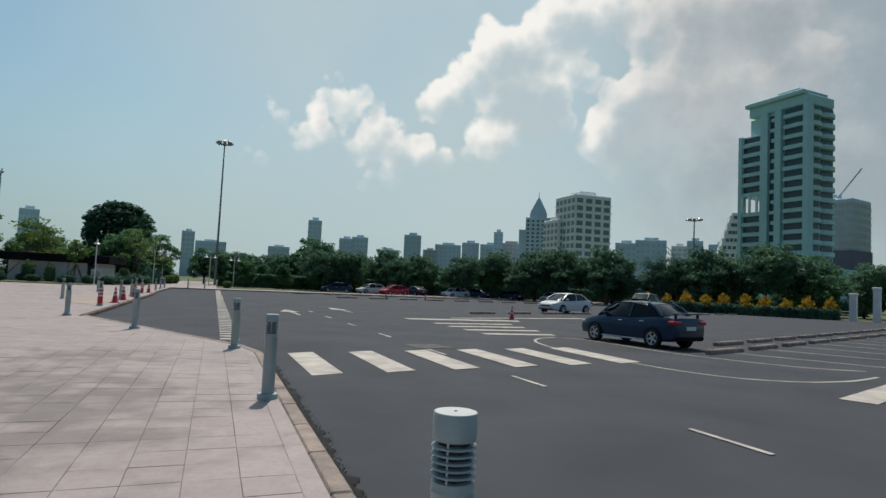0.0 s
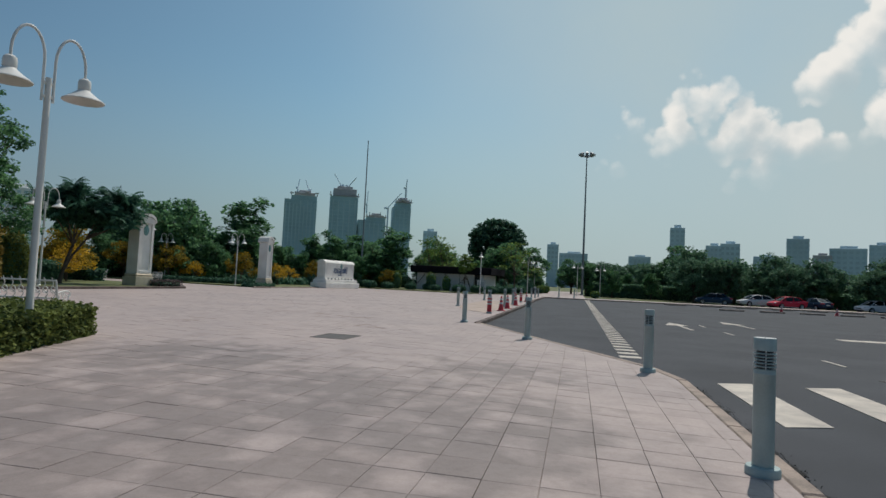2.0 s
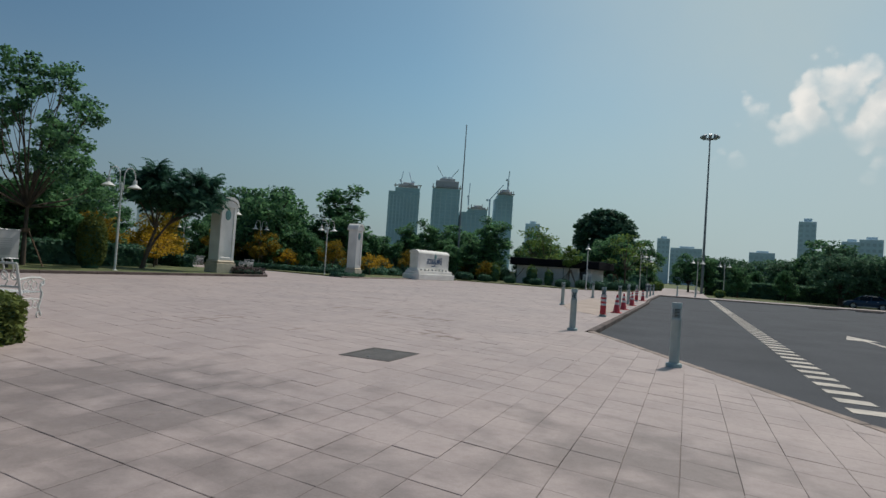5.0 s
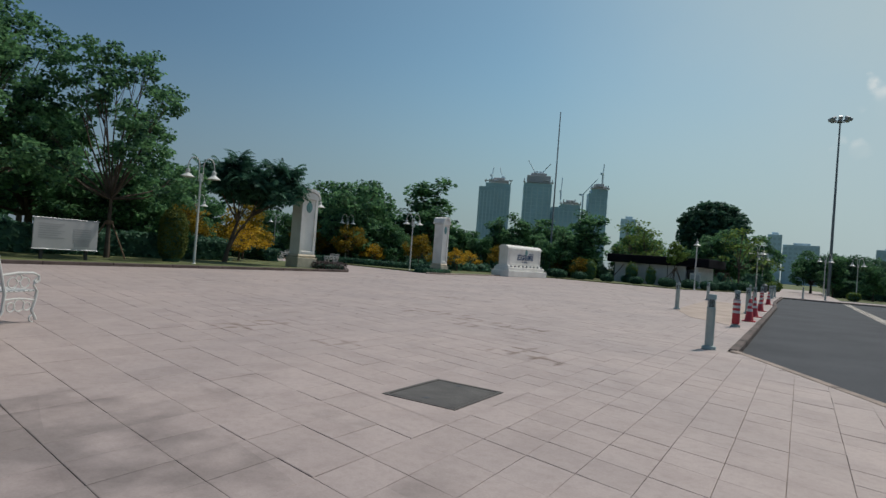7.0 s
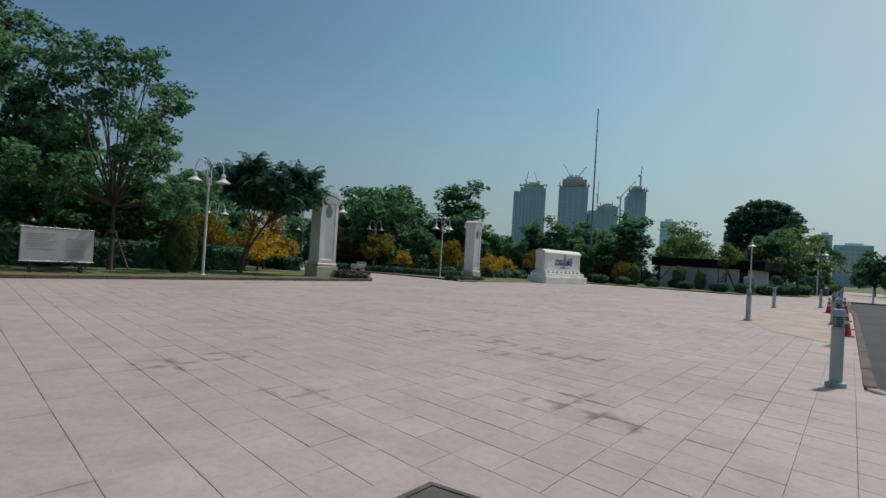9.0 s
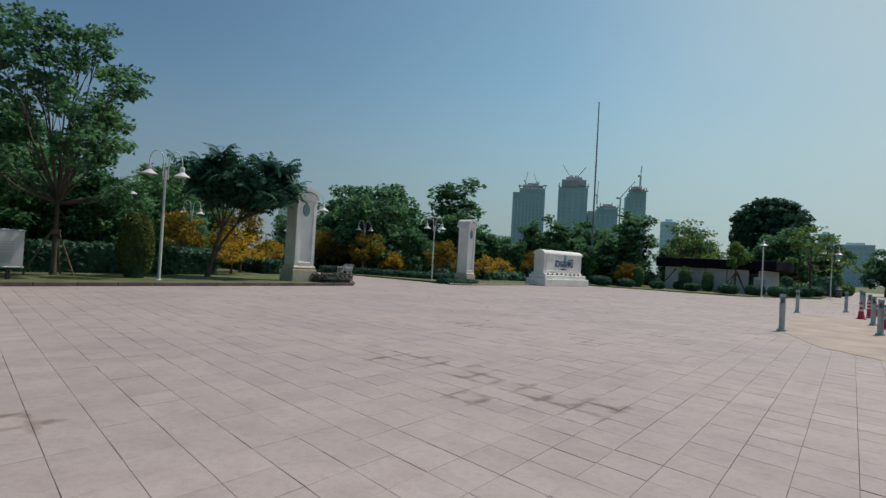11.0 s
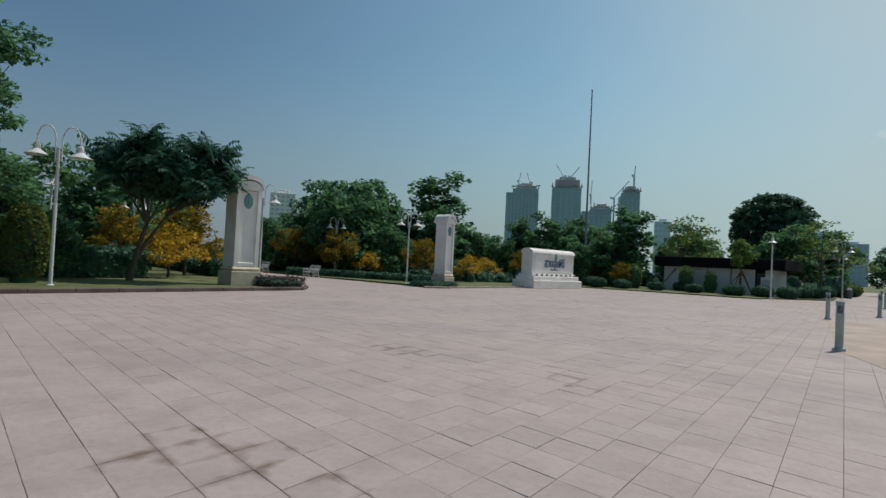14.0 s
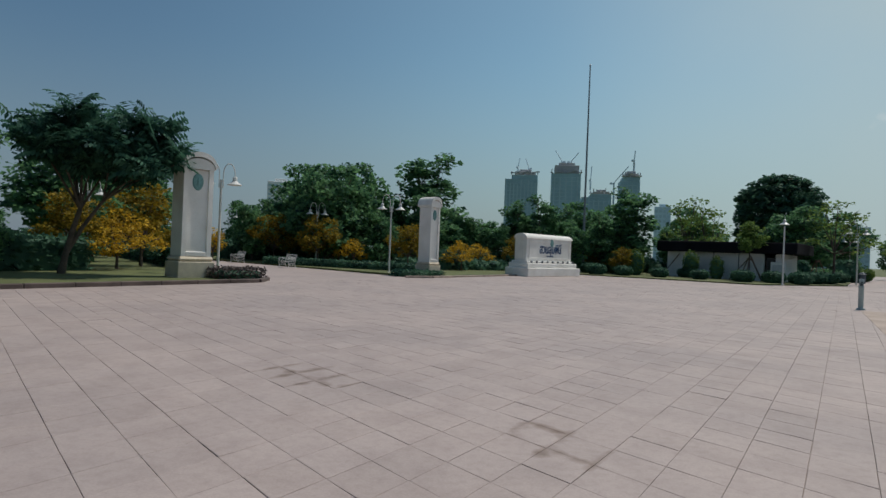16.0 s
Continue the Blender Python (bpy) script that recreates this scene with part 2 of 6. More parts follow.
    # damp, stained ground by the hedge drying from the middle of each paver, and dirt washed into joints
    for spots, damp, tint in ((DAMP, True, (0.62, 0.625, 0.625)), (DIRTY, False, (0.50, 0.44, 0.38))):
        field = None
        for cx, cy, r in spots:
            d = nt.nodes.new("ShaderNodeVectorMath")
            d.operation = "DISTANCE"
            nt.links.new(geo.outputs["Position"], d.inputs[0])
            d.inputs[1].default_value = (cx, cy, 0)
            k = calc("SUBTRACT", r, d.outputs["Value"])
            field = k if field is None else calc("MAXIMUM", field, k)
        if damp:
            q = calc("ADD", calc("MULTIPLY", calc("MINIMUM", field, 1.3), 0.22), calc("MULTIPLY", noise_at(1.9, 4, 3.0), 1.15))
            q = calc("ADD", q, calc("MULTIPLY", cell, 0.85))
            q = calc("ADD", q, calc("MULTIPLY", calc("SUBTRACT", rim, 0.33), 0.24))
            c = mul(c, ramp(calc("MULTIPLY", q, 0.6), 0.60, (1, 1, 1), 0.80, tint))
        else:
            q = calc("ADD", calc("MULTIPLY", calc("MINIMUM", field, 0.12), 1.1), calc("MULTIPLY", noise_at(3.4, 5, 3.0), 0.9))
            q = calc("ADD", q, calc("MULTIPLY", calc("SUBTRACT", rim, 0.42), 1.0))
            c = mul(c, ramp(q, 0.46, (1, 1, 1), 0.72, tint))
    fine = noise_at(60, 3)
    c = mul(c, ramp(fine, 0.3, (0.88, 0.88, 0.88), 0.7, (1, 1, 1)))
    c = mul(c, ramp(noise_at(14, 4, 2.0), 0.32, (0.91, 0.905, 0.90), 0.55, (1, 1, 1)))
    nt.links.new(c, b.inputs["Base Color"])
    b.inputs["Roughness"].default_value = 0.62
    b.inputs["Specular IOR Level"].default_value = 0.35
    bp = nt.nodes.new("ShaderNodeBump")
    bp.inputs["Strength"].default_value, bp.inputs["Distance"].default_value = 0.12, 0.004
    nt.links.new(fine, bp.inputs["Height"])
    nt.links.new(bp.outputs[0], b.inputs["Normal"])
    return m


def glass(name, tint, rough=0.05):
    m = bpy.data.materials.new(name)
    m.use_nodes = True
    b = m.node_tree.nodes["Principled BSDF"]
    b.inputs["Base Color"].default_value = (*tint, 1)
    b.inputs["Roughness"].default_value = rough
    b.inputs["Metallic"].default_value = 0.0
    b.inputs["Specular IOR Level"].default_value = 0.5
    b.inputs["Coat Weight"].default_value = 0.1
    b.inputs["Coat Roughness"].default_value = 0.03
    return m


DAMP = [(-0.8, 0.0, 4.0), (-3.6, 3.2, 2.4), (0.9, 4.2, 1.6), (-3.2, -2.2, 3.0)]
DIRTY = [(-7.61, 13.90, 0.30), (-7.49, 14.43, 0.28), (-6.89, 14.11, 0.28), (-6.22, 13.87, 0.28), (-6.39, 14.44, 0.22), (-5.36, 13.76, 0.30), (-4.97, 13.41, 0.28), (-4.70, 13.36, 0.30), (-4.54, 13.64, 0.30), (-4.29, 13.58, 0.25), (-7.35, 8.73, 0.40), (-7.44, 9.43, 0.40), (-7.85, 14.29, 0.25), (-7.05, 14.44, 0.30), (-5.86, 13.78, 0.30), (-3.63, 10.35, 0.30), (-3.45, 10.91, 0.30), (-3.07, 10.36, 0.30), (-2.72, 10.21, 0.25), (-5.51, 12.79, 0.30), (-4.47, 13.06, 0.30), (-5.46, 8.86, 0.30), (-9.76, 19.11, 0.40), (-9.20, 18.99, 0.35), (-6.77, 18.91, 0.30), (-6.39, 18.56, 0.30)]
TILE, TILE_Y, SKEW = 0.385, 0.40, -0.28
PAVE_LO, PAVE_HI = (0.442, 0.362, 0.334), (0.469, 0.386, 0.358)
m_paver = paving("paver stone", True)
m_pavers = paving("paver stones", False)
m_joint = surface("joint mortar", (0.32, 0.272, 0.24), 0.9, var=0.25, bump=0.3)
m_asphalt = surface("asphalt", (0.057, 0.061, 0.070), 0.85, var=0.20, scale=0.5, fine=110, bump=0.5, spec=0.3)
m_line = surface("road paint", (0.57, 0.51, 0.43), 0.7, var=0.16, scale=2.5, fine=70, bump=0.3, tone=(0.31, 0.28, 0.25))
m_kerb = surface("kerb concrete", (0.35, 0.275, 0.225), 0.85, var=0.3, scale=2.6, fine=50, bump=0.5, tone=(0.15, 0.125, 0.11))
m_kerb_red = surface("faded red kerb", (0.115, 0.085, 0.075), 0.85, var=0.35, scale=1.5, fine=40, bump=0.4)
m_soil = surface("soil", (0.09, 0.065, 0.045), 0.95, var=0.3, bump=0.6)
m_sand = surface("sandy patch", (0.43, 0.345, 0.29), 0.9, var=0.16, scale=1.0, fine=80, bump=0.3)
m_lawn = surface("lawn", (0.105, 0.122, 0.040), 0.9, var=0.4, scale=0.6, fine=30, bump=0.8, tone=(0.048, 0.060, 0.019))
m_iron = surface("cast iron plate", (0.088, 0.080, 0.074), 0.7, 0.1, var=0.25, scale=5, fine=90, bump=0.4)
m_bollard = surface("grey green bollard paint", (0.345, 0.435, 0.43), 0.45, 0.1, var=0.10, scale=4, fine=60, bump=0.08)
m_dark = surface("dark louvre", (0.03, 0.03, 0.032), 0.5, var=0.1, bump=0.0)
m_white = surface("white render", (0.84, 0.825, 0.785), 0.75, var=0.06, scale=1.3, fine=30, bump=0.12, tone=(0.71, 0.685, 0.635))
m_plinth = surface("stained plinth render", (0.66, 0.57, 0.43), 0.8, var=0.12, scale=2.2, fine=30, bump=0.2, tone=(0.46, 0.40, 0.31))
m_emblem = surface("jade emblem", (0.16, 0.33, 0.32), 0.5, var=0.2, scale=20, fine=90, bump=0.3)
m_blue = surface("blue letters", (0.025, 0.07, 0.17), 0.4, var=0.1, bump=0.0)
m_lamp = surface("white lamp enamel", (0.66, 0.66, 0.63), 0.4, var=0.06, scale=3, bump=0.04)
m_steel = surface("galvanised steel", (0.42, 0.44, 0.45), 0.45, 0.6, var=0.1, scale=2, bump=0.05)
m_pole = surface("weathered pole", (0.20, 0.22, 0.23), 0.5, 0.3, var=0.1, scale=1, bump=0.05)
m_bark = surface("bark", (0.105, 0.08, 0.06), 0.9, var=0.35, scale=3, fine=25, bump=0.7)
m_leaf = foliage("leaf green", (0.016, 0.056, 0.050), (0.160, 0.325, 0.140), 0.44)
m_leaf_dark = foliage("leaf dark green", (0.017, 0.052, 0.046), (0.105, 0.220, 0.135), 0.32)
m_leaf_frond = foliage("leaf frond green", (0.014, 0.052, 0.044), (0.075, 0.180, 0.115), 0.36)
m_leaf_light = foliage("leaf light green", (0.055, 0.108, 0.026), (0.20, 0.30, 0.075), 0.4)
m_leaf_hedge = foliage("leaf hedge green", (0.030, 0.052, 0.020), (0.175, 0.215, 0.060), 0.3)
m_leaf_rust = foliage("leaf yellowing", (0.055, 0.050, 0.018), (0.26, 0.19, 0.05), 0.3)
m_leaf_yellow = foliage("leaf golden yellow", (0.17, 0.125, 0.018), (0.70, 0.44, 0.04), 0.4)
# haze painted into the far leaves: lifted darks and a bluer green
m_leaf_hazy = foliage("leaf hazy green", (0.050, 0.108, 0.078), (0.140, 0.262, 0.148), 0.38)
m_cone = surface("cone red", (0.52, 0.045, 0.055), 0.45, var=0.12, scale=6, bump=0.03)
m_reflect = surface("reflective band", (0.70, 0.68, 0.66), 0.4, var=0.08, scale=9, bump=0.0)
m_shedwall = surface("site wall panel", (0.76, 0.74, 0.71), 0.7, var=0.08, scale=0.8, bump=0.05)
m_black = surface("black sheeting", (0.012, 0.012, 0.016), 0.9, var=0.3, scale=0.8, bump=0.1, spec=0.1)
# board colour lowered to carry the tree shade it stands in
m_board_shaded = surface("notice board", (0.46, 0.45, 0.445), 0.5, var=0.05, scale=1.5, bump=0.02)
m_print = surface("faded print", (0.36, 0.35, 0.35), 0.6, var=0.1, bump=0.0)
m_bin = surface("bin enamel", (0.07, 0.095, 0.12), 0.5, var=0.15, scale=3, bump=0.05)
m_timber = surface("timber", (0.16, 0.10, 0.06), 0.8, var=0.3, scale=4, bump=0.3)
m_tyre = surface("tyre rubber", (0.018, 0.018, 0.019), 0.8, var=0.2, bump=0.1)
m_rim = surface("alloy rim", (0.62, 0.63, 0.64), 0.35, 0.2, var=0.05, bump=0.0)
m_glass = glass("dark car glass", (0.004, 0.007, 0.010), 0.12)
m_glass.node_tree.nodes["Principled BSDF"].inputs["Specular IOR Level"].default_value = 0.22
m_glass.node_tree.nodes["Principled BSDF"].inputs["Coat Weight"].default_value = 0.0
m_pane = glass("building glass", (0.085, 0.15, 0.165), 0.2)
m_tail = glass("red tail light", (0.45, 0.02, 0.025))
m_head = glass("head light", (0.55, 0.57, 0.58))
m_plate = surface("number plate", (0.7, 0.7, 0.68), 0.5, var=0.04, bump=0.0)
# distance haze painted into base colours of far towers, blocks and glazing
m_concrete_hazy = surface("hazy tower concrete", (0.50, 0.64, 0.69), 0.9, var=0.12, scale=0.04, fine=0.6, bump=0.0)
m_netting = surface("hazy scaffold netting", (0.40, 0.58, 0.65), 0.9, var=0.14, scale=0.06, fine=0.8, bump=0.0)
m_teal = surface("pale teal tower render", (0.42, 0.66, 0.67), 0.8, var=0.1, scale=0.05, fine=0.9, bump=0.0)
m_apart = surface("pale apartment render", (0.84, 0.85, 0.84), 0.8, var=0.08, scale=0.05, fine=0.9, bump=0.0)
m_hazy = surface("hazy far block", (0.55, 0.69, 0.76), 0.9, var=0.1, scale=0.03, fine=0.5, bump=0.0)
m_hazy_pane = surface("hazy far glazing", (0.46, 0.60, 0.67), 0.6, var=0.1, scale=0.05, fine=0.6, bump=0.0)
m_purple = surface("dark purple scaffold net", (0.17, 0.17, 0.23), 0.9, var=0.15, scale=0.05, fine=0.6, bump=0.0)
m_grit = surface("black gutter grit", (0.011, 0.010, 0.010), 0.95, var=0.35, scale=6, fine=90, bump=0.8)
# the pale pane and the brown block also have haze mixed into their colour
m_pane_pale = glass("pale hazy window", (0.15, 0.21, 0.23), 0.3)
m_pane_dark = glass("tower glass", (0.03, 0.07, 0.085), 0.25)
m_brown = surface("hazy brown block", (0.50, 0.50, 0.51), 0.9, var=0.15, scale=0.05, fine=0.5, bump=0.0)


def car_paint(name, base):
    m = surface(name, base, 0.38, 0.0, var=0.04, scale=2, bump=0.0)
    b = m.node_tree.nodes["Principled BSDF"]
    b.inputs["Coat Weight"].default_value, b.inputs["Coat Roughness"].default_value = 0.3, 0.06
    b.inputs["Specular IOR Level"].default_value = 0.3
    return m


m_car_navy = car_paint("navy car paint", (0.004, 0.030, 0.070))
m_car_white = car_paint("white car paint", (0.68, 0.69, 0.70))
m_car_red = car_paint("red car paint", (0.62, 0.012, 0.045))
m_car_grey = car_paint("silver grey car paint", (0.22, 0.24, 0.25))

# ---- mesh tools ----


class Shape:
    """Vertices and faces gathered for one mesh."""

    def __init__(self):
        self.v, self.f = [], []

    def add(self, v, f, m=None):
        n = len(self.v)
        self.v += [tuple(m @ Vector(p)) for p in v] if m is not None else [tuple(p) for p in v]
        self.f += [tuple(i + n for i in q) for q in f]
        return self

    def box(self, x0, y0, z0, x1, y1, z1, c=0.0, m=None):
        """A box with chamfered edges."""
        cx, cy, cz = (x0 + x1) / 2, (y0 + y1) / 2, (z0 + z1) / 2
        hx, hy, hz = (x1 - x0) / 2, (y1 - y0) / 2, (z1 - z0) / 2
        c = min(c, hx * 0.9, hy * 0.9, hz * 0.9)
        if c <= 0:
            v = [(cx + sx * hx, cy + sy * hy, cz + sz * hz) for sx in (-1, 1) for sy in (-1, 1) for sz in (-1, 1)]
            f = [(0, 1, 3, 2), (4, 6, 7, 5), (0, 4, 5, 1), (2, 3, 7, 6), (0, 2, 6, 4), (1, 5, 7, 3)]
            return self.add(v, f, m)
        v, key = [], {}
        for sx in (-1, 1):
            for sy in (-1, 1):
                for sz in (-1, 1):
                    for a in range(3):
                        h = [hx - c, hy - c, hz - c]
                        h[a] = (hx, hy, hz)[a]
                        key[sx, sy, sz, a] = len(v)
                        v.append((cx + sx * h[0], cy + sy * h[1], cz + sz * h[2]))
        f = []
        for a in range(3):
            b, d = (a + 1) % 3, (a + 2) % 3
            for s in (-1, 1):
                def k(sb, sd, axis, sa=s):
                    q = [0, 0, 0]
                    q[a], q[b], q[d] = sa, sb, sd
                    return key[(*q, axis)]
                face = [k(-1, -1, a), k(1, -1, a), k(1, 1, a), k(-1, 1, a)]
                f.append(face if s > 0 else face[::-1])
            for sb in (-1, 1):
                for sd in (-1, 1):
                    def e(sa, axis):
                        q = [0, 0, 0]
                        q[a], q[b], q[d] = sa, sb, sd
                        return key[(*q, axis)]
                    face = [e(-1, b), e(1, b), e(1, d), e(-1, d)]
                    f.append(face if sb * sd > 0 else face[::-1])
        for sx in (-1, 1):
            for sy in (-1, 1):
                for sz in (-1, 1):
                    face = [key[sx, sy, sz, i] for i in range(3)]
                    f.append(face if sx * sy * sz > 0 else face[::-1])
        return self.add(v, f, m)

    def lathe(self, prof, n=24, m=None, cap=True):
        v, f = [], []
        for r, z in prof:
            v += [(r * math.cos(2 * math.pi * i / n), r * math.sin(2 * math.pi * i / n), z) for i in range(n)]
        for j in range(len(prof) - 1):
            f += [(j * n + i, j * n + (i + 1) % n, (j + 1) * n + (i + 1) % n, (j + 1) * n + i) for i in range(n)]
        if cap:
            f += [tuple(range(n))[::-1], tuple((len(prof) - 1) * n + i for i in range(n))]
        return self.add(v, f, m)

    def tube(self, pts, radii, n=10, m=None):
        pts = [Vector(p) for p in pts]
        if not isinstance(radii, (list, tuple)):
            radii = [radii] * len(pts)
        v, f = [], []
        side = None
        for i, p in enumerate(pts):
            d = (pts[min(i + 1, len(pts) - 1)] - pts[max(i - 1, 0)]).normalized()
            if side is None:
                side = d.orthogonal().normalized()
            side = (side - d * side.dot(d)).normalized()
            other = d.cross(side)
            v += [tuple(p + radii[i] * (math.cos(2 * math.pi * k / n) * side + math.sin(2 * math.pi * k / n) * other)) for k in range(n)]
        for j in range(len(pts) - 1):
            f += [(j * n + i, j * n + (i + 1) % n, (j + 1) * n + (i + 1) % n, (j + 1) * n + i) for i in range(n)]
        f += [tuple(range(n))[::-1], tuple((len(pts) - 1) * n + i for i in range(n))]
        return self.add(v, f, m)

    def prism(self, outline, z0, z1, m=None):
        """An outline in x and y, from z0 up to z1."""
        n = len(outline)
        v = [(x, y, z0) for x, y in outline] + [(x, y, z1) for x, y in outline]
        f = [tuple(range(n))[::-1], tuple(range(n, 2 * n))] + [(i, (i + 1) % n, n + (i + 1) % n, n + i) for i in range(n)]
        return self.add(v, f, m)

    def mesh(self, name, material, smooth=True, angle=38):
        me = bpy.data.meshes.new(name)
        me.from_pydata(self.v, [], self.f)
        me.materials.append(material)
        if smooth:
            me.polygons.foreach_set("use_smooth", [True] * len(me.polygons))
            me.set_sharp_from_angle(angle=radians(angle))
        me.update()
        return me


def part(name, shape, material, parent, label="", smooth=True):
    """Links a shape as one mesh under a thing or a part."""
    ob = new(name, shape.mesh(name, material, smooth) if isinstance(shape, Shape) else shape)
    ob.parent = parent
    if label:
        tagged(ob, label)
    return ob


def thing(name, label, category, m=None, group="", kind=""):
    ob = new(name)
    if m is not None:
        ob.matrix_world = m
    return tagged(ob, label, category, group, kind)


def solid(name, shape, material, label="", category="", group="", kind="", smooth=True):
    """A thing of one mesh."""
    return tagged(new(name, shape.mesh(name, material, smooth)), label, category, group, kind)


def scaled(x, y, z, turn, s, sz=None):
    return pose(x, y, z, 0, 0, turn) @ Matrix.Diagonal((s, s, sz or s, 1))

# ---- ground ----
KERB = [(3.72, -60.0), (3.66, 5.0), (3.35, 6.3), (-1.0, 14.65), (-1.15, 38.0), (-1.45, 46.0), (-1.45, 62.6), (3.2, 62.6)]


def kerb_x(y):
    """The plaza's east edge at y."""
    for (x0, y0), (x1, y1) in zip(KERB[:-2], KERB[1:-1]):
        if y0 <= y <= y1:
            return x0 + (x1 - x0) * (y - y0) / (y1 - y0)
    return KERB[0][0]


def build_ground():
    g = Shape()
    g.add([(-2500, -2500, -0.17), (2500, -2500, -0.17), (2500, 2500, -0.17), (-2500, 2500, -0.17)], [(0, 1, 2, 3)])
    solid("ground", g, m_lawn, "grassy ground that runs out to the horizon", "ground", kind="structure", smooth=False)
    r = Shape()
    xs, ys = np.linspace(-6, 66, 25), np.linspace(-60, 76, 46)
    v = [(x, y, -0.12 + 0.006 * noise.noise((x * 0.15, y * 0.15, 0))) for y in ys for x in xs]
    n = len(xs)
    f = [(j * n + i, j * n + i + 1, (j + 1) * n + i + 1, (j + 1) * n + i) for j in range(len(ys) - 1) for i in range(n - 1)]
    r.add(v, f)
    solid("road", r, m_asphalt, "dark grey asphalt car park with worn white markings", "road", kind="structure")
    # bed under the pavers
    s = Shape()
    s.prism([(-22.0, -60), (3.6, -60), (3.55, 5.0), (3.25, 6.25), (-1.1, 14.6), (-1.25, 38), (-1.55, 46), (-1.55, 62.8), (3.2, 62.8), (3.2, 140), (-3.4, 140), (-4.6, 66), (-9.5, 57.6), (-21.5, 57.6), (-22.0, 45)], -0.16, -0.012)
    solid("pavement", s, m_joint, "mortar bed of the paved plaza", "pavement", kind="structure", smooth=False)
    p = Shape()
    p.prism([(-23.0, 29.45), (-21.9, 28.2), (-21.9, 38.2), (-30, 39.6), (-60, 44), (-60, 38), (-30, 33.5)], -0.16, -0.004)
    solid("pavement_path", p, m_pavers, "pale paved garden path between two white pylons", "path", kind="structure", smooth=False)
    q = Shape()
    q.prism([(3.2, 62.7), (66, 76.0), (66, 80), (3.2, 67)], -0.16, 0.0)
    solid("pavement_north", q, m_pavers, "pale footway along the far edge of the car park", "pavement", kind="structure", smooth=False)


build_ground()


def kerb_run(name, pts, w, z, material, label, step=1.0):
    """Kerb stones end to end along a line."""
    base = thing(name, label, "kerb", kind="structure")
    for (x0, y0), (x1, y1) in zip(pts, pts[1:]):
        length = math.hypot(x1 - x0, y1 - y0)
        n = max(1, round(length / step))
        turn = math.degrees(math.atan2(y1 - y0, x1 - x0))
        s = Shape().box(0, -w, -0.16, length / n - 0.008, 0, z, 0.02)
        me = s.mesh("kerb_stone", material)
        for i in range(n):
            ob = part("kerb_stone", me, material, base)
            a = i / n
            ob.matrix_local = pose(x0 + (x1 - x0) * a, y0 + (y1 - y0) * a, random.uniform(-0.004, 0.002), 0, 0, turn)


kerb_run("kerb_plaza", [(3.675, -16.0), (3.645, 5.0), (3.325, 6.27), (-1.04, 14.64)], 0.17, 0.002, m_kerb, "worn concrete kerb between plaza and asphalt")
kerb_run("kerb_lane", [(-1.06, 14.70), (-1.16, 38.0), (-1.44, 46.0), (-1.44, 62.5)], 0.17, 0.012, m_kerb_red, "dark reddish kerb between plaza and asphalt")
kerb_run("kerb_north", [(-1.3, 62.5), (3.2, 62.5), (66, 75.8)], 0.16, 0.01, m_kerb, "concrete kerb at the far end of the asphalt", 2.0)
kerb_run("kerb_garden", [(-22.0, -20.0), (-22.0, 28.3), (-22.95, 29.45)], 0.18, 0.13, m_kerb_red, "dark weathered kerb along the garden lawn", 1.2)
kerb_run("kerb_garden_north", [(-22.6, 37.6), (-22.0, 39.0), (-22.0, 49.0)], 0.15, 0.10, m_kerb, "low kerb of the garden bed", 1.2)


def lawn(name, outline, label):
    solid(name, Shape().prism(outline, -0.16, 0.07), m_lawn, label, "lawn", kind="structure", smooth=False)


lawn("lawn_west", [(-22.18, -20), (-22.18, 28.3), (-23.1, 29.4), (-30, 33.2), (-62, 37.6), (-90, 20), (-90, -20)], "mown lawn under the garden trees")
lawn("lawn_north", [(-22.18, 38.9), (-22.18, 57.6), (-9.6, 57.7), (-4.7, 66), (-3.6, 100), (-60, 110), (-90, 60), (-60, 44.3), (-30, 39.9)], "mown lawn behind the sign and the shed")


# ---- markings ----
def quad(s, pts, z=-0.112):
    s.add([(x, y, z) for x, y in pts], [tuple(range(len(pts)))])


def marking(pts, label, name="road_marking", group=""):
    s = Shape()
    s.prism(pts, -0.118, -0.109)
    return solid(name, s, m_line, label, "road marking", group, kind="structure", smooth=False)


for i in range(6):
    x = 4.42 + 1.33 * i + 0.02 * i * i
    y = 2.75 + 0.27 * i
    w = 0.56 + 0.03 * i
    marking([(x, y), (x + w, y + 0.22), (x + w - 0.05, y + 3.25), (x - 0.05, y + 3.0)], "worn white zebra crossing stripe on asphalt", "zebra_stripe", "zebra crossing")
for i in range(4):
    marking([(11.55, 11.2 + 1.62 * i), (14.3 + 0.35 * i, 11.2 + 1.75 * i), (14.45 + 0.35 * i, 11.75 + 1.75 * i), (11.55, 11.7 + 1.62 * i)], "worn white zebra crossing stripe on asphalt", "zebra_stripe", "far zebra crossing")
for k in range(3):
    marking([(12.6 + 0.2 * k, -0.2 - 1.2 * k), (16.6, 1.3 - 1.2 * k), (16.8, 0.8 - 1.2 * k), (12.8 + 0.2 * k, -0.7 - 1.2 * k)], "worn white zebra crossing stripe on asphalt", "zebra_stripe", "side zebra crossing")
for y in (-6.2, -2.6, 1.4, 5.6, 9.8, 14.0, 18.2, 22.4):
    x = 7.98 - 0.025 * y - 0.06 * min(y, 0)
    marking([(x, y), (x + 0.08, y), (x + 0.05, y + 1.1), (x - 0.03, y + 1.1)], "thin white lane dash on asphalt", "lane_dash", "lane dashes")
y = 8.5
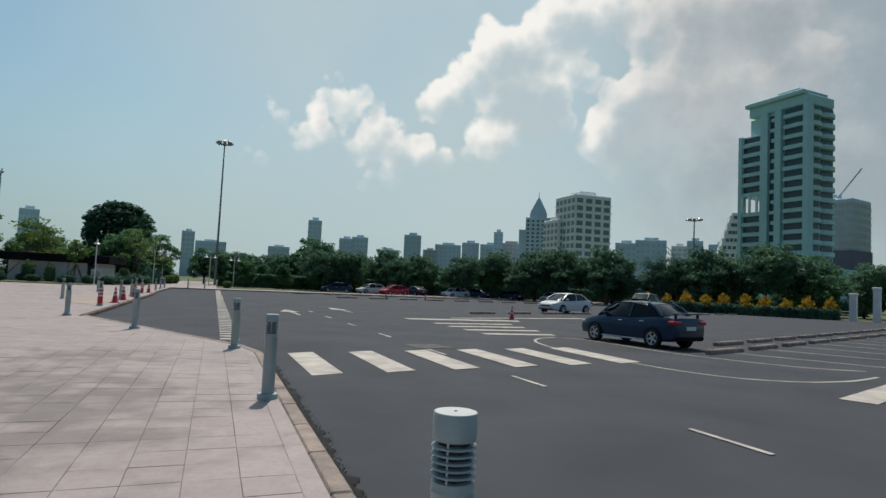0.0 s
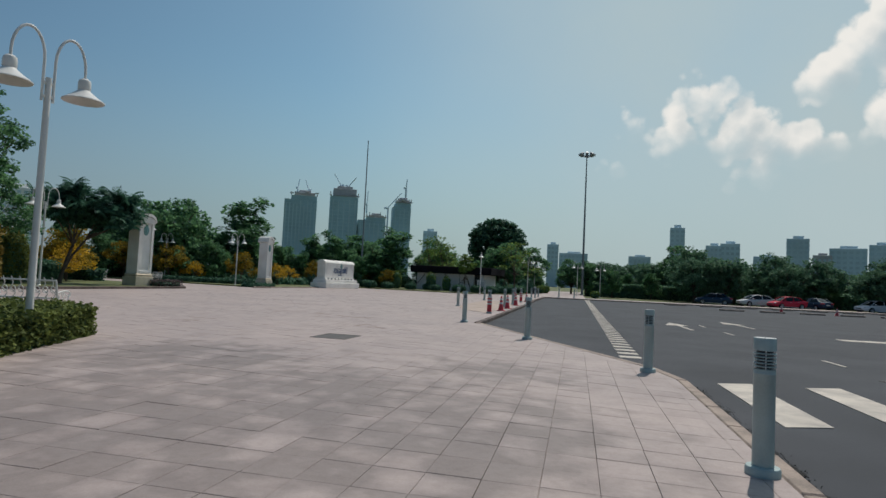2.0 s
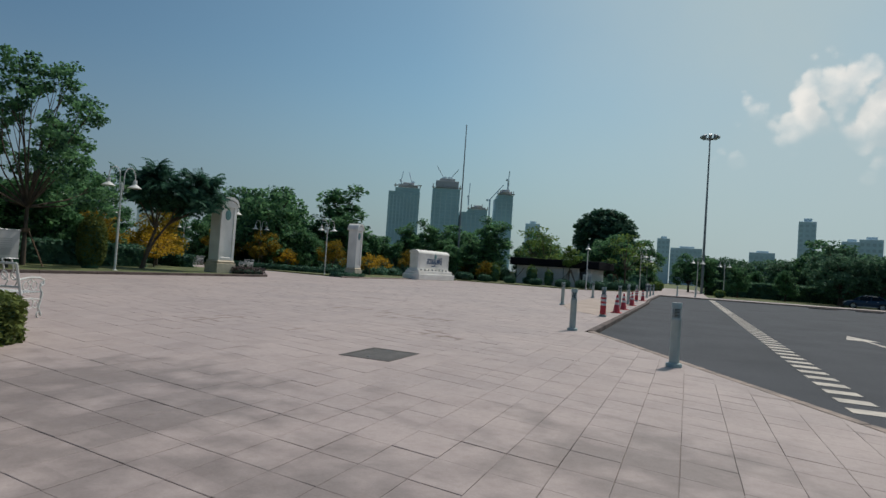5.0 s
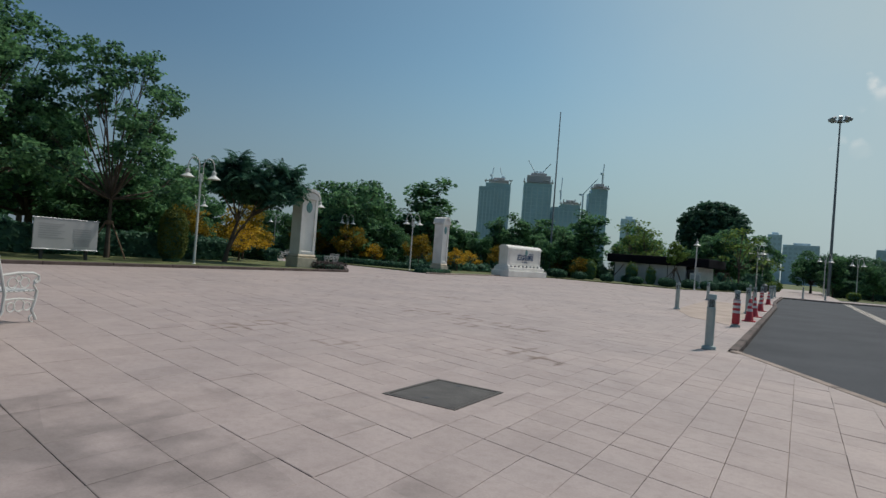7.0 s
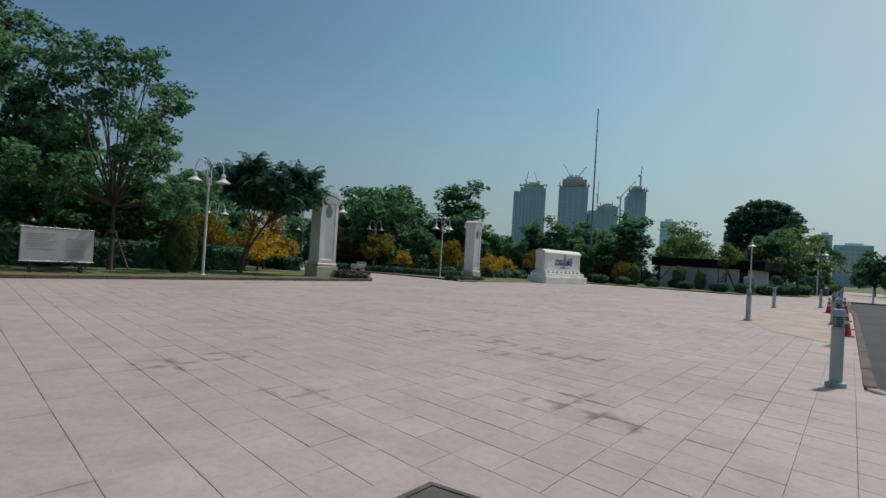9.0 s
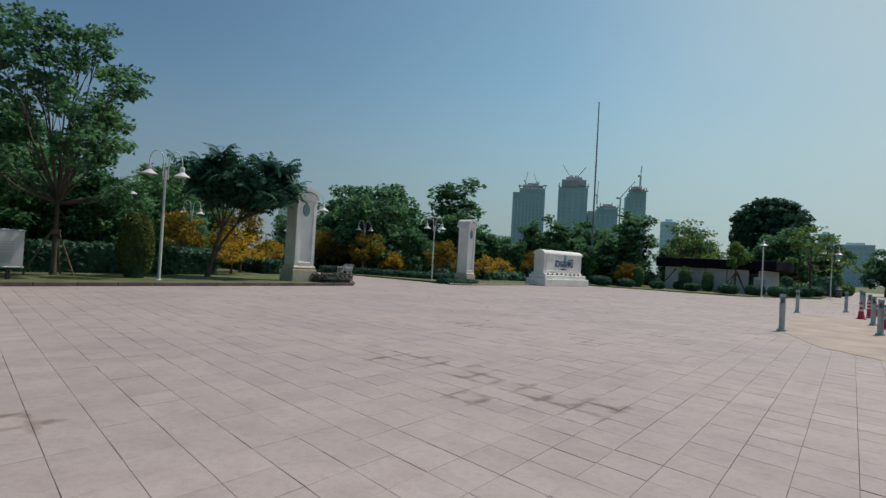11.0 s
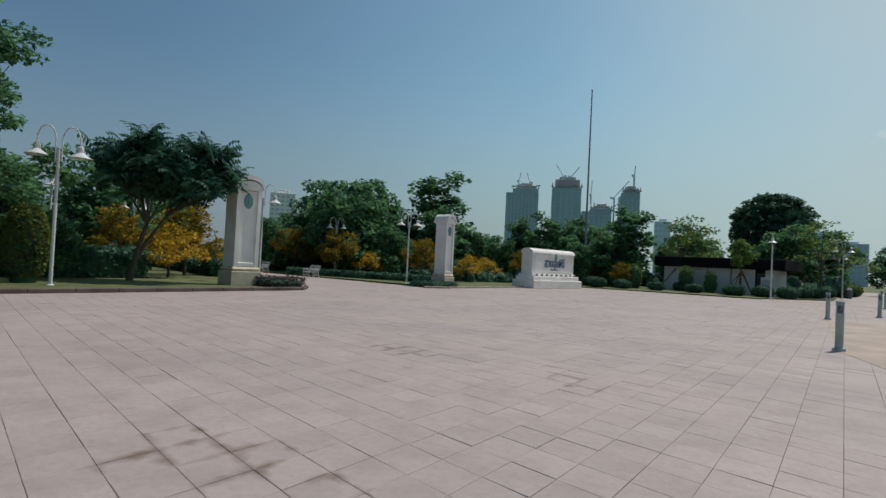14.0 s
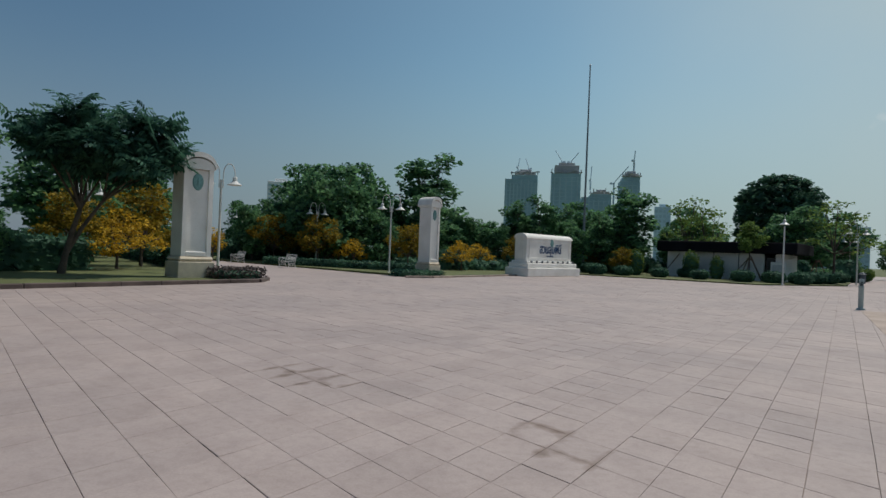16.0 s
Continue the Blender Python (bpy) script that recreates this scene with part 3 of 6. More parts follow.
while y < 62:
    marking([(3.08, y), (3.52, y), (3.50, y + 0.33), (3.06, y + 0.33)], "short white bar of the dashed edge line", "edge_bar", "edge line bars")
    y += 0.72 if y < 34 else 0.5
def rounded(pts, n=6):
    """A smooth line through the points."""
    out = []
    p = [pts[0]] + list(pts) + [pts[-1]]
    for i in range(1, len(p) - 2):
        for k in range(n):
            t = k / n
            out.append(tuple(0.5 * (2 * p[i][a] + (p[i + 1][a] - p[i - 1][a]) * t + (2 * p[i - 1][a] - 5 * p[i][a] + 4 * p[i + 1][a] - p[i + 2][a]) * t * t + (3 * p[i][a] - p[i - 1][a] - 3 * p[i + 1][a] + p[i + 2][a]) * t ** 3) for a in (0, 1)))
    return out + [tuple(pts[-1])]


curve = [(13.9, 10.6), (12.8, 9.9), (12.1, 8.8), (11.75, 7.2), (11.8, 5.0), (12.35, 2.45), (13.5, 1.45), (15.1, 1.35), (16.6, 1.75)]


def stripe(pts, w):
    out, back = [], []
    for i, p in enumerate(pts):
        a, b = Vector(pts[max(i - 1, 0)]), Vector(pts[min(i + 1, len(pts) - 1)])
        d = (b - a).normalized()
        out.append((p[0] - d.y * w / 2, p[1] + d.x * w / 2))
        back.append((p[0] + d.y * w / 2, p[1] - d.x * w / 2))
    s = Shape()
    n = len(pts)
    s.add([(x, y, -0.111) for x, y in out + back], [(i, n + i, n + i + 1, i + 1) for i in range(n - 1)])
    return s


solid("island_line", stripe(rounded(curve), 0.09), m_line, "thin white line round the parking island", "road marking", kind="structure", smooth=False)
solid("island_line", stripe(rounded([(14.0, 10.4), (14.6, 9.4), (14.9, 6.0), (16.2, 3.4), (17.5, 2.6)]), 0.09), m_line, "thin white line round the parking island", "road marking", kind="structure", smooth=False)
for i in range(7):
    x0, y0 = 17.2 + 2.6 * i, 6.3 + 1.05 * i
    solid("bay_line", stripe([(x0, y0), (x0 + 3.0, y0 - 5.0)], 0.10), m_line, "thin white parking bay line", "road marking", "parking bay lines", kind="structure", smooth=False)
for x0, y0, flip in ((6.2, 19.6, 1), (9.3, 23.2, -1)):
    marking([(x0 + 0.22, y0), (x0 + 0.34, y0), (x0 + 0.26, y0 + 2.6), (x0 + 0.60, y0 + 2.7), (x0 + 0.1 * flip, y0 + 4.6), (x0 - 0.34, y0 + 2.6), (x0 + 0.12, y0 + 2.6)], "worn white direction arrow on asphalt", "lane_arrow", "lane arrows")
solid("stop_line", Shape().prism([(11.2, 18.6), (17.0, 18.9), (17.4, 19.8), (11.2, 19.4)], -0.118, -0.109), m_line, "wide worn white bar on asphalt", "road marking", kind="structure", smooth=False)
solid("hatch_line", Shape().prism([(14, 20.3), (24, 23.6), (24, 24.1), (14, 20.7)], -0.118, -0.109), m_line, "worn white line on asphalt", "road marking", kind="structure", smooth=False)


def road_grate(x, y, turn, w, d):
    ob = thing("drain_grate", "dark iron drain grate set in the asphalt", "grate", pose(x, y, -0.12, 0, 0, turn))
    part("frame", Shape().box(-w / 2, -d / 2, -0.02, w / 2, d / 2, 0.008, 0.004), m_iron, ob)
    for i in range(8):
        a = -w / 2 + 0.08 + (w - 0.16) * i / 7
        part("slot", Shape().box(a - 0.03, -d / 2 + 0.06, 0.0085, a + 0.03, d / 2 - 0.06, 0.012), m_dark, ob)


road_grate(8.1, 7.4, 12, 1.0, 1.0)

# manhole cover in the plaza
cover = thing("manhole_cover", "dark recessed metal manhole cover in the paving", "manhole cover", pose(-2.85, 7.47, 0.0))
part("plate", Shape().box(-0.34, -0.44, -0.008, 0.34, 0.44, 0.004, 0.004), m_iron, cover)
for a, b, c, d in ((-0.39, -0.49, 0.39, -0.45), (-0.39, 0.45, 0.39, 0.49), (-0.39, -0.45, -0.35, 0.45), (0.35, -0.45, 0.39, 0.45)):
    part("rim", Shape().box(a, b, -0.008, c, d, 0.006, 0.002), m_iron, cover)
for x, y in ((-0.02, -0.31), (-0.05, 0.36)):
    part("lifting_hole", Shape().lathe([(0.034, 0.0042), (0.034, 0.0056)], 16, pose(x, y, 0)), m_dark, cover)

# sandy bare patch in the plaza corner
solid("sand_patch", Shape().prism([(-1.6, 21.0), (-1.55, 30.0), (-1.8, 36.4), (-2.6, 37.6), (-4.35, 37.8), (-3.95, 26.2), (-2.9, 22.6)], -0.01, 0.006), m_sand, "sandy bare patch in the paving by the kerb", "sand", kind="structure", smooth=False)


# ---- bollards and cones ----
def bollard(wrapped=False):
    label = "round grey-green metal bollard light with louvred head" if not wrapped else "bollard wrapped in red sleeve with white bands"
    ob = thing("bollard", label, "bollard", group="plaza bollards")
    part("base", Shape().lathe([(0.122, 0), (0.122, 0.045), (0.114, 0.06), (0.09, 0.066)], 28), m_bollard, ob)
    part("post", Shape().lathe([(0.075, 0.06), (0.075, 0.735), (0.077, 0.738), (0.077, 0.742), (0.075, 0.745), (0.075, 0.772), (0.06, 0.776)], 28), m_bollard, ob)
    part("core", Shape().lathe([(0.054, 0.77), (0.054, 0.91)], 20), m_dark, ob)
    for i in range(5):
        z = 0.790 + 0.0235 * i
        part("louvre", Shape().lathe([(0.056, z + 0.006), (0.078, z), (0.080, z + 0.003), (0.078, z + 0.007), (0.056, z + 0.010)], 28, cap=False), m_bollard, ob)
    part("cap", Shape().lathe([(0.06, 0.908), (0.077, 0.910), (0.077, 0.996), (0.075, 1.0), (0.0, 1.0)], 28), m_bollard, ob)
    # paler paint on the top disc stands in for sun on the cap
    part("sunlit_disc", Shape().lathe([(0.0745, 0.999), (0.074, 1.003), (0.0, 1.0035)], 28), m_lamp, ob, "cap disc painted paler as if sunlit")
    part("screw", Shape().lathe([(0.005, 1.003), (0.005, 1.006)], 8), m_dark, ob)
    for k in range(4):
        a = math.pi / 2 * k + 0.5
        part("strut", Shape().tube([(0.066 * math.cos(a), 0.066 * math.sin(a), 0.772), (0.066 * math.cos(a), 0.066 * math.sin(a), 0.91)], 0.004, 6), m_lamp, ob)
    if wrapped:
        part("sleeve", Shape().lathe([(0.13, 0.085), (0.10, 0.10), (0.092, 0.74), (0.085, 0.742)], 24, cap=False), m_cone, ob, "red plastic sleeve")
        for z in (0.38, 0.52, 0.66):
            part("band", Shape().lathe([(0.099, z), (0.098, z + 0.07)], 24, cap=False), m_reflect, ob, "white reflective band")
    return ob


b0 = bollard()
b0.matrix_world = pose(3.64, -5.17, 0, 0, 0, 20)
for x, y in ((3.52, 0.36), (3.30, 5.62), (1.02, 9.9), (-1.35, 14.32), (-3.92, 26.2), (-4.35, 38.2), (-2.6, 43.0), (0.2, 64.5), (1.9, 65.0), (-1.8, 49.5), (-1.85, 55.0), (-1.85, 60.0), (-1.75, 33.0), (-1.7, 28.2)):
    copy_thing(b0, pose(x, y, 0, 0, 0, random.uniform(0, 90)))
bw = bollard(True)
bw.matrix_world = pose(-1.45, 20.6, 0)
copy_thing(bw, pose(-1.75, 38.6, 0))


def cone():
    ob = thing("traffic_cone", "red traffic cone with white reflective bands", "traffic cone", group="traffic cones")
    part("base", Shape().box(-0.19, -0.19, 0, 0.19, 0.19, 0.035, 0.012), m_cone, ob)
    part("body", Shape().lathe([(0.145, 0.035), (0.13, 0.06), (0.03, 0.70), (0.02, 0.71)], 24), m_cone, ob)
    for z in (0.32, 0.5):
        r = 0.13 - 0.1 * (z - 0.06) / 0.64
        part("band", Shape().lathe([(r + 0.004, z), (r - 0.009, z + 0.085)], 24, cap=False), m_reflect, ob, "white reflective band")
    return ob


c0 = cone()
c0.matrix_world = pose(-1.32, 23.6, 0)
for x, y, z in ((-1.35, 26.5, 0), (-1.42, 31.5, 0), (-1.5, 40.4, 0), (-2.05, 37.0, 0), (17.3, 20.3, -0.12), (19.9, 53.5, -0.12), (24.1, 53.0, -0.12)):
    copy_thing(c0, pose(x, y, z, 0, 0, random.uniform(0, 90)))


# ---- garden lamps ----
def bell(s, m):
    s.lathe([(0.001, 0.36), (0.050, 0.355), (0.088, 0.325), (0.096, 0.29), (0.096, 0.19), (0.088, 0.175), (0.12, 0.145), (0.20, 0.085), (0.315, 0.012), (0.318, 0.0), (0.312, -0.004), (0.20, 0.055), (0.10, 0.10)], 28, m, cap=False)


def garden_lamp(double=True):
    ob = thing("garden_lamp", "white twin-arm garden lamp post with bell shades" if double else "white single-head garden lamp post with bell shade", "street lamp", group="garden lamps")
    part("base", Shape().lathe([(0.11, 0), (0.11, 0.03), (0.07, 0.06)], 20), m_lamp, ob)
    part("post", Shape().tube([(0, 0, 0.02), (0, 0, 2.0), (0, 0, 3.9)], [0.058, 0.052, 0.045], 16), m_lamp, ob)
    if double:
        for s in (-1, 1):
            pts = [(0.085 * s, 0, 3.55), (0.085 * s, 0, 4.15)]
            pts += [(s * (0.085 + 0.24 - 0.24 * math.cos(a)), 0, 4.15 + 0.42 * math.sin(a)) for a in [math.pi * k / 12 for k in range(1, 12)]]
            pts += [(0.565 * s, 0, 4.15), (0.565 * s, 0, 4.05)]
            part("arm", Shape().tube(pts, 0.021, 10), m_lamp, ob)
            part("bracket", Shape().box(min(0.03 * s, 0.10 * s), -0.02, 3.60, max(0.03 * s, 0.10 * s), 0.02, 3.64, 0.004).box(min(0.03 * s, 0.10 * s), -0.02, 3.80, max(0.03 * s, 0.10 * s), 0.02, 3.84, 0.004), m_lamp, ob)
            sh = Shape()
            bell(sh, pose(0.565 * s, 0, 3.70))
            part("shade", sh, m_lamp, ob)
            part("bulb", Shape().lathe([(0.0, -0.02), (0.05, 0.0), (0.055, 0.06), (0.03, 0.12)], 14, pose(0.565 * s, 0, 3.76)), m_reflect, ob)
    else:
        sh = Shape()
        bell(sh, pose(0, 0, 4.0))
        part("shade", sh, m_lamp, ob)
        part("finial", Shape().lathe([(0.03, 4.36), (0.02, 4.55), (0.0, 4.62)], 12), m_lamp, ob)
    return ob


L0 = garden_lamp()
L0.matrix_world = pose(-6.1, 3.05, 0, 0, 0, 76) @ Matrix.Diagonal((1, 1, 1.075, 1))
for x, y, r, h in ((-24.3, 20.2, 62, 1.02), (-26.4, 29.8, 55, 0.94), (-38, 30, 60, 0.9), (-25.9, 40.4, 40, 0.89), (-35.9, 44.4, 50, 0.9), (-49.6, 48.4, 62, 0.9), (-4.0, 72, 20, 1.0), (-4.4, 90, 20, 1.0)):
    copy_thing(L0, pose(x, y, 0.04, 0, 0, r) @ Matrix.Diagonal((h, h, h, 1)))
L1 = garden_lamp(False)
L1.matrix_world = pose(-8.2, 60.0, 0.04)
copy_thing(L1, pose(-34.0, 24.0, 0.04))
for x, y in ((2.2, 82), (5.5, 86)):
    copy_thing(L0, pose(x, y, -0.16 if x > 3.2 else -0.02, 0, 0, 10))

# ---- floodlight masts ----


def flood_mast(h):
    ob = thing("floodlight_mast", "tall tapered steel floodlight mast with ring of lamps", "street lamp", group="floodlight masts")
    part("pole", Shape().lathe([(0.26, 0), (0.26, 0.06), (0.20, 0.1), (0.085, h)], 20), m_pole, ob)
    part("ring", Shape().lathe([(0.55, h - 0.25), (0.6, h - 0.25), (0.6, h - 0.15), (0.55, h - 0.15)], 28, cap=False), m_pole, ob)
    for k in range(8):
        a = 2 * math.pi * k / 8
        m = Matrix.Translation((math.cos(a) * 1.05, math.sin(a) * 1.05, h + 0.12)) @ pose(0, 0, 0, 0, 28, math.degrees(a))
        part("lamp_head", Shape().box(-0.28, -0.24, -0.2, 0.28, 0.24, 0.16, 0.06, m), m_steel, ob)
        part("arm", Shape().tube([(0, 0, h - 0.4), (math.cos(a) * 0.6, math.sin(a) * 0.6, h - 0.2), (math.cos(a) * 0.9, math.sin(a) * 0.9, h)], 0.03, 8), m_pole, ob)
    return ob


mast = flood_mast(22.4)
mast.matrix_world = pose(3.0, 92.0, 0)
copy_thing(mast, pose(65.3, 57.7, -0.1) @ Matrix.Diagonal((0.85, 0.85, 0.56, 1)))

flag = thing("flagpole", "tall bare tapered steel flagpole behind the sign", "flagpole", pose(-23.4, 63.4, 0.05))
part("pole", Shape().lathe([(0.13, 0), (0.13, 0.5), (0.11, 0.55), (0.05, 17.7)], 18), m_pole, flag)
part("finial", Shape().lathe([(0.0, 17.68), (0.07, 17.74), (0.07, 17.82), (0.0, 17.88)], 14), m_pole, flag)
part("plinth", Shape().box(-0.5, -0.5, -0.1, 0.5, 0.5, 0.25, 0.03), m_white, flag)


# ---- gate pylons ----
def arch_outline(w, h, rise, n=14):
    """Half-width w, straight to h, then a flat arch of that rise."""
    pts = [(-w, 0), (w, 0), (w, h)]
    pts += [(w * math.cos(math.pi * k / n), h + rise * math.sin(math.pi * k / n)) for k in range(1, n)]
    return pts + [(-w, h)]


def slab_x(s, outline, x0, x1):
    """An outline in y and z as a slab from x0 to x1."""
    n = len(outline)
    v = [(x0, y, z) for y, z in outline] + [(x1, y, z) for y, z in outline]
    s.add(v, [tuple(range(n))[::-1], tuple(range(n, 2 * n))] + [(i, (i + 1) % n, n + (i + 1) % n, n + i) for i in range(n)])


def frame_x(s, outer, inner, x0, x1):
    n = len(outer)
    v = [(x, y, z) for x in (x0, x1) for y, z in outer] + [(x, y, z) for x in (x0, x1) for y, z in inner]
    f = []
    for i in range(n):
        j = (i + 1) % n
        f += [(n + i, n + j, 3 * n + j, 3 * n + i), (i, j, n + j, n + i), (2 * n + i, 3 * n + i, 3 * n + j, 2 * n + j)]
    s.add(v, f)


def pylon():
    ob = thing("gate_pylon", "white rendered gate pylon with arched niche and round jade emblem", "pylon", group="gate pylons")
    part("plinth", Shape().box(-0.70, -0.98, 0, 0.72, 0.98, 0.62, 0.02).box(-0.66, -0.94, 0.62, 0.68, 0.94, 0.80, 0.12), m_plinth, ob, "plinth stained buff")
    shaft = Shape()
    shaft.box(-0.55, -0.80, 0.80, 0.50, 0.80, 3.85, 0.02)
    part("shaft", shaft, m_white, ob)
    fr = Shape()
    frame_x(fr, arch_outline(0.80, 3.85, 0.30), [(y * 0.70, 0.25 + z * 0.93) for y, z in arch_outline(0.80, 3.85, 0.24)], 0.50, 0.60)
    for i in range(len(fr.v)):
        x, y, z = fr.v[i]
        fr.v[i] = (x, y, max(0.80, z))
    part("niche_surround", fr, m_white, ob)
    sill = Shape()
    sill.box(0.50, -0.56, 0.80, 0.60, 0.56, 0.98, 0.03)
    part("niche_sill", sill, m_white, ob)
    cap = Shape()
    slab_x(cap, arch_outline(0.84, 0.02, 0.36), -0.60, 0.66)
    for i in range(len(cap.v)):
        x, y, z = cap.v[i]
        cap.v[i] = (x, y, z + 3.86)
    part("arched_head", cap, m_white, ob)
    corn = Shape()
    n = 14
    o = [(-0.94, 0.0), (-0.94, 0.08), (-0.88, 0.13)] + [(-0.86 * math.cos(math.pi * k / n), 0.16 + 0.36 * math.sin(math.pi * k / n)) for k in range(1, n)] + [(0.88, 0.13), (0.94, 0.08), (0.94, 0.0), (0.86, -0.03)]
    o += [(0.80 * math.cos(math.pi * k / n), 0.02 + 0.33 * math.sin(math.pi * k / n)) for k in range(1, n)] + [(-0.86, -0.03)]
    m = len(o)
    v = [(x, y, z + 3.94) for x in (-0.72, 0.72) for y, z in o]
    f = [(i, (i + 1) % m, m + (i + 1) % m, m + i) for i in range(m)]
    # front and back of the arched band, strip by strip
    outer = list(range(0, n + 5))
    inner = [m - 1] + [n + 5 + n - 1 - k for k in range(n - 1)] + [n + 5]
    for side in (0, m):
        for a in range(len(outer) - 1):
            ia = min(len(inner) - 1, max(0, a - 2))
            ib = min(len(inner) - 1, max(0, a - 1))
            q = [outer[a] + side, outer[a + 1] + side, inner[ib] + side] + ([inner[ia] + side] if ia != ib else [])
            f.append(tuple(q))
    corn.add(v, f)
    part("cornice", corn, m_white, ob)
    part("emblem", Shape().lathe([(0.0, 0.06), (0.20, 0.06), (0.27, 0.045), (0.29, 0.02), (0.30, 0.0)], 32, Matrix.Translation((0.505, 0, 3.42)) @ pose(0, 0, 0, 0, 90, 0)), m_emblem, ob, "round jade-green emblem plaque")
    part("emblem_figure", Shape().lathe([(0.0, 0.09), (0.08, 0.085), (0.12, 0.06)], 20, Matrix.Translation((0.51, 0, 3.42)) @ pose(0, 0, 0, 0, 90, 0) @ Matrix.Diagonal((1.5, 0.7, 1, 1))), m_emblem, ob)
    return ob


py = pylon()
py.matrix_world = pose(-24.44, 27.26, 0.0, 0, 0, -9) @ Matrix.Diagonal((0.80, 0.67, 1.02, 1))
copy_thing(py, pose(-23.30, 40.47, 0.0, 0, 0, -9) @ Matrix.Diagonal((0.94, 0.64, 0.93, 1)))

# ---- garden sign wall ----
sign = thing("garden_sign", "long white rendered garden sign with blue lettering", "sign", pose(-21.37, 51.19, 0.0, 0, 0, -9) @ Matrix.Diagonal((0.655, 0.636, 0.99, 1)))
part("base_step", Shape().box(-1.45, -4.9, 0, 1.30, 4.9, 0.55, 0.04), m_white, sign)
part("middle_step", Shape().box(-1.25, -4.6, 0.55, 1.05, 4.6, 0.85, 0.05).box(-1.1, -4.4, 0.85, 0.80, 4.4, 1.0, 0.06), m_white, sign)
part("wall", Shape().box(-0.85, -4.2, 1.0, 0.55, 4.2, 2.45, 0.03), m_white, sign)
top = Shape()
n = 10
o = [(-0.92, 0.0)] + [(-0.15 - 0.77 * math.cos(math.pi * k / n), 0.32 * math.sin(math.pi * k / n)) for k in range(1, n)] + [(0.62, 0.0)]
v = [(x, y, z + 2.45) for y in (-4.32, 4.32) for x, z in o]
k = len(o)
top.add(v, [tuple(range(k)), tuple(range(k, 2 * k))[::-1]] + [(i, k + i, k + (i + 1) % k, (i + 1) % k) for i in range(k)])
part("rounded_top", top, m_white, sign)
for y0, y1, z0, z1 in ((-3.8, 3.8, 2.22, 2.30), (-3.8, 3.8, 1.12, 1.20), (-3.8, -3.72, 1.20, 2.22), (3.72, 3.8, 1.20, 2.22)):
    part("panel_moulding", Shape().box(0.55, y0, z0, 0.60, y1, z1, 0.015), m_white, sign)
part("end_panel", Shape().box(-0.55, -4.24, 1.2, 0.25, -4.2, 2.2, 0.015), m_white, sign)
part("emblem", Shape().lathe([(0.0, 0.09), (0.22, 0.08), (0.27, 0.0)], 24, Matrix.Translation((0.56, 0.3, 2.20)) @ pose(0, 0, 0, 0, 90, 0)), m_emblem, sign, "round jade-green emblem")
def lettering(text, width, height, depth):
    """Raised characters as one mesh, from the built-in font, centred on their own origin."""
    cu = bpy.data.curves.new("lettering", "FONT")
    cu.body, cu.size, cu.extrude, cu.offset = text, 1.0, 0.5, 0.012
    ob = bpy.data.objects.new("lettering", cu)
    scene.collection.objects.link(ob)
    bpy.context.view_layer.update()
    me = bpy.data.meshes.new_from_object(ob.evaluated_get(bpy.context.evaluated_depsgraph_get()))
    bpy.data.objects.remove(ob)
    bpy.data.curves.remove(cu)
    lo = [min(v.co[k] for v in me.vertices) for k in range(3)]
    hi = [max(v.co[k] for v in me.vertices) for k in range(3)]
    size = [depth, width, height]
    for v in me.vertices:
        q = [(v.co[k] - (lo[k] + hi[k]) / 2) / max(1e-6, hi[k] - lo[k]) for k in range(3)]
        v.co = (q[2] * size[0], q[0] * size[1], q[1] * size[2])
    me.materials.clear()
    me.materials.append(m_blue)
    return me


part("lettering", lettering("\u0e2a\u0e27\u0e19\u0e25\u0e38\u0e21\u0e1e\u0e34\u0e19\u0e35", 4.0, 0.88, 0.05), m_blue, sign, "raised blue letters").location = (0.57, 0.1, 1.72)
for i in range(4):
    part("letter_bar", Shape().box(0.55, -0.6 + 0.34 * i, 1.26, 0.58, -0.36 + 0.34 * i, 1.36, 0.01), m_blue, sign)
for i in range(9):
    y = -3.9 + 0.97 * i
    part("uplight", Shape().box(0.84, y, 0.86, 1.0, y + 0.16, 1.0, 0.02), m_pole, sign)

# ---- trees ----
def leaf_mesh(name, centres, size, count, spread, material, seed, flat=0.6, drop=0.0):
    """Clumps of small bent leaves round the given centres."""
    rng = np.random.default_rng(seed)
    c = np.repeat(np.asarray(centres, float), count, axis=0)
    n = len(c)
    d = rng.normal(size=(n, 3))
    d /= np.linalg.norm(d, axis=1)[:, None]
    r = rng.uniform(0.25, 1.0, n) ** 0.6
    p = c + d * r[:, None] * np.array([spread, spread, spread * flat])
    p[:, 2] -= drop * rng.uniform(0, 1, n)
    a = rng.normal(size=(n, 3)) + d * 0.8
    a[:, 2] *= 0.55
    a /= np.linalg.norm(a, axis=1)[:, None]
    up = rng.normal(size=(n, 3)) * 0.6 + np.array([0, 0, 1.0])
    b = np.cross(a, up)
    b /= np.linalg.norm(b, axis=1)[:, None] + 1e-9
    s = size * rng.uniform(0.6, 1.35, n)[:, None]
    tip, half = a * s, b * s * 0.36
    low = np.zeros((n, 3))
    low[:, 2] = -0.12 * s[:, 0]
    v = np.stack([p - tip * 0.5, p + half + low * 0, p + tip * 0.5 + low, p - half], axis=1).reshape(-1, 3)
    f = np.arange(4 * n).reshape(-1, 4)
    me = bpy.data.meshes.new(name)
    me.from_pydata(v.tolist(), [], f.tolist())
    me.materials.append(material)
    me.update()
    return me


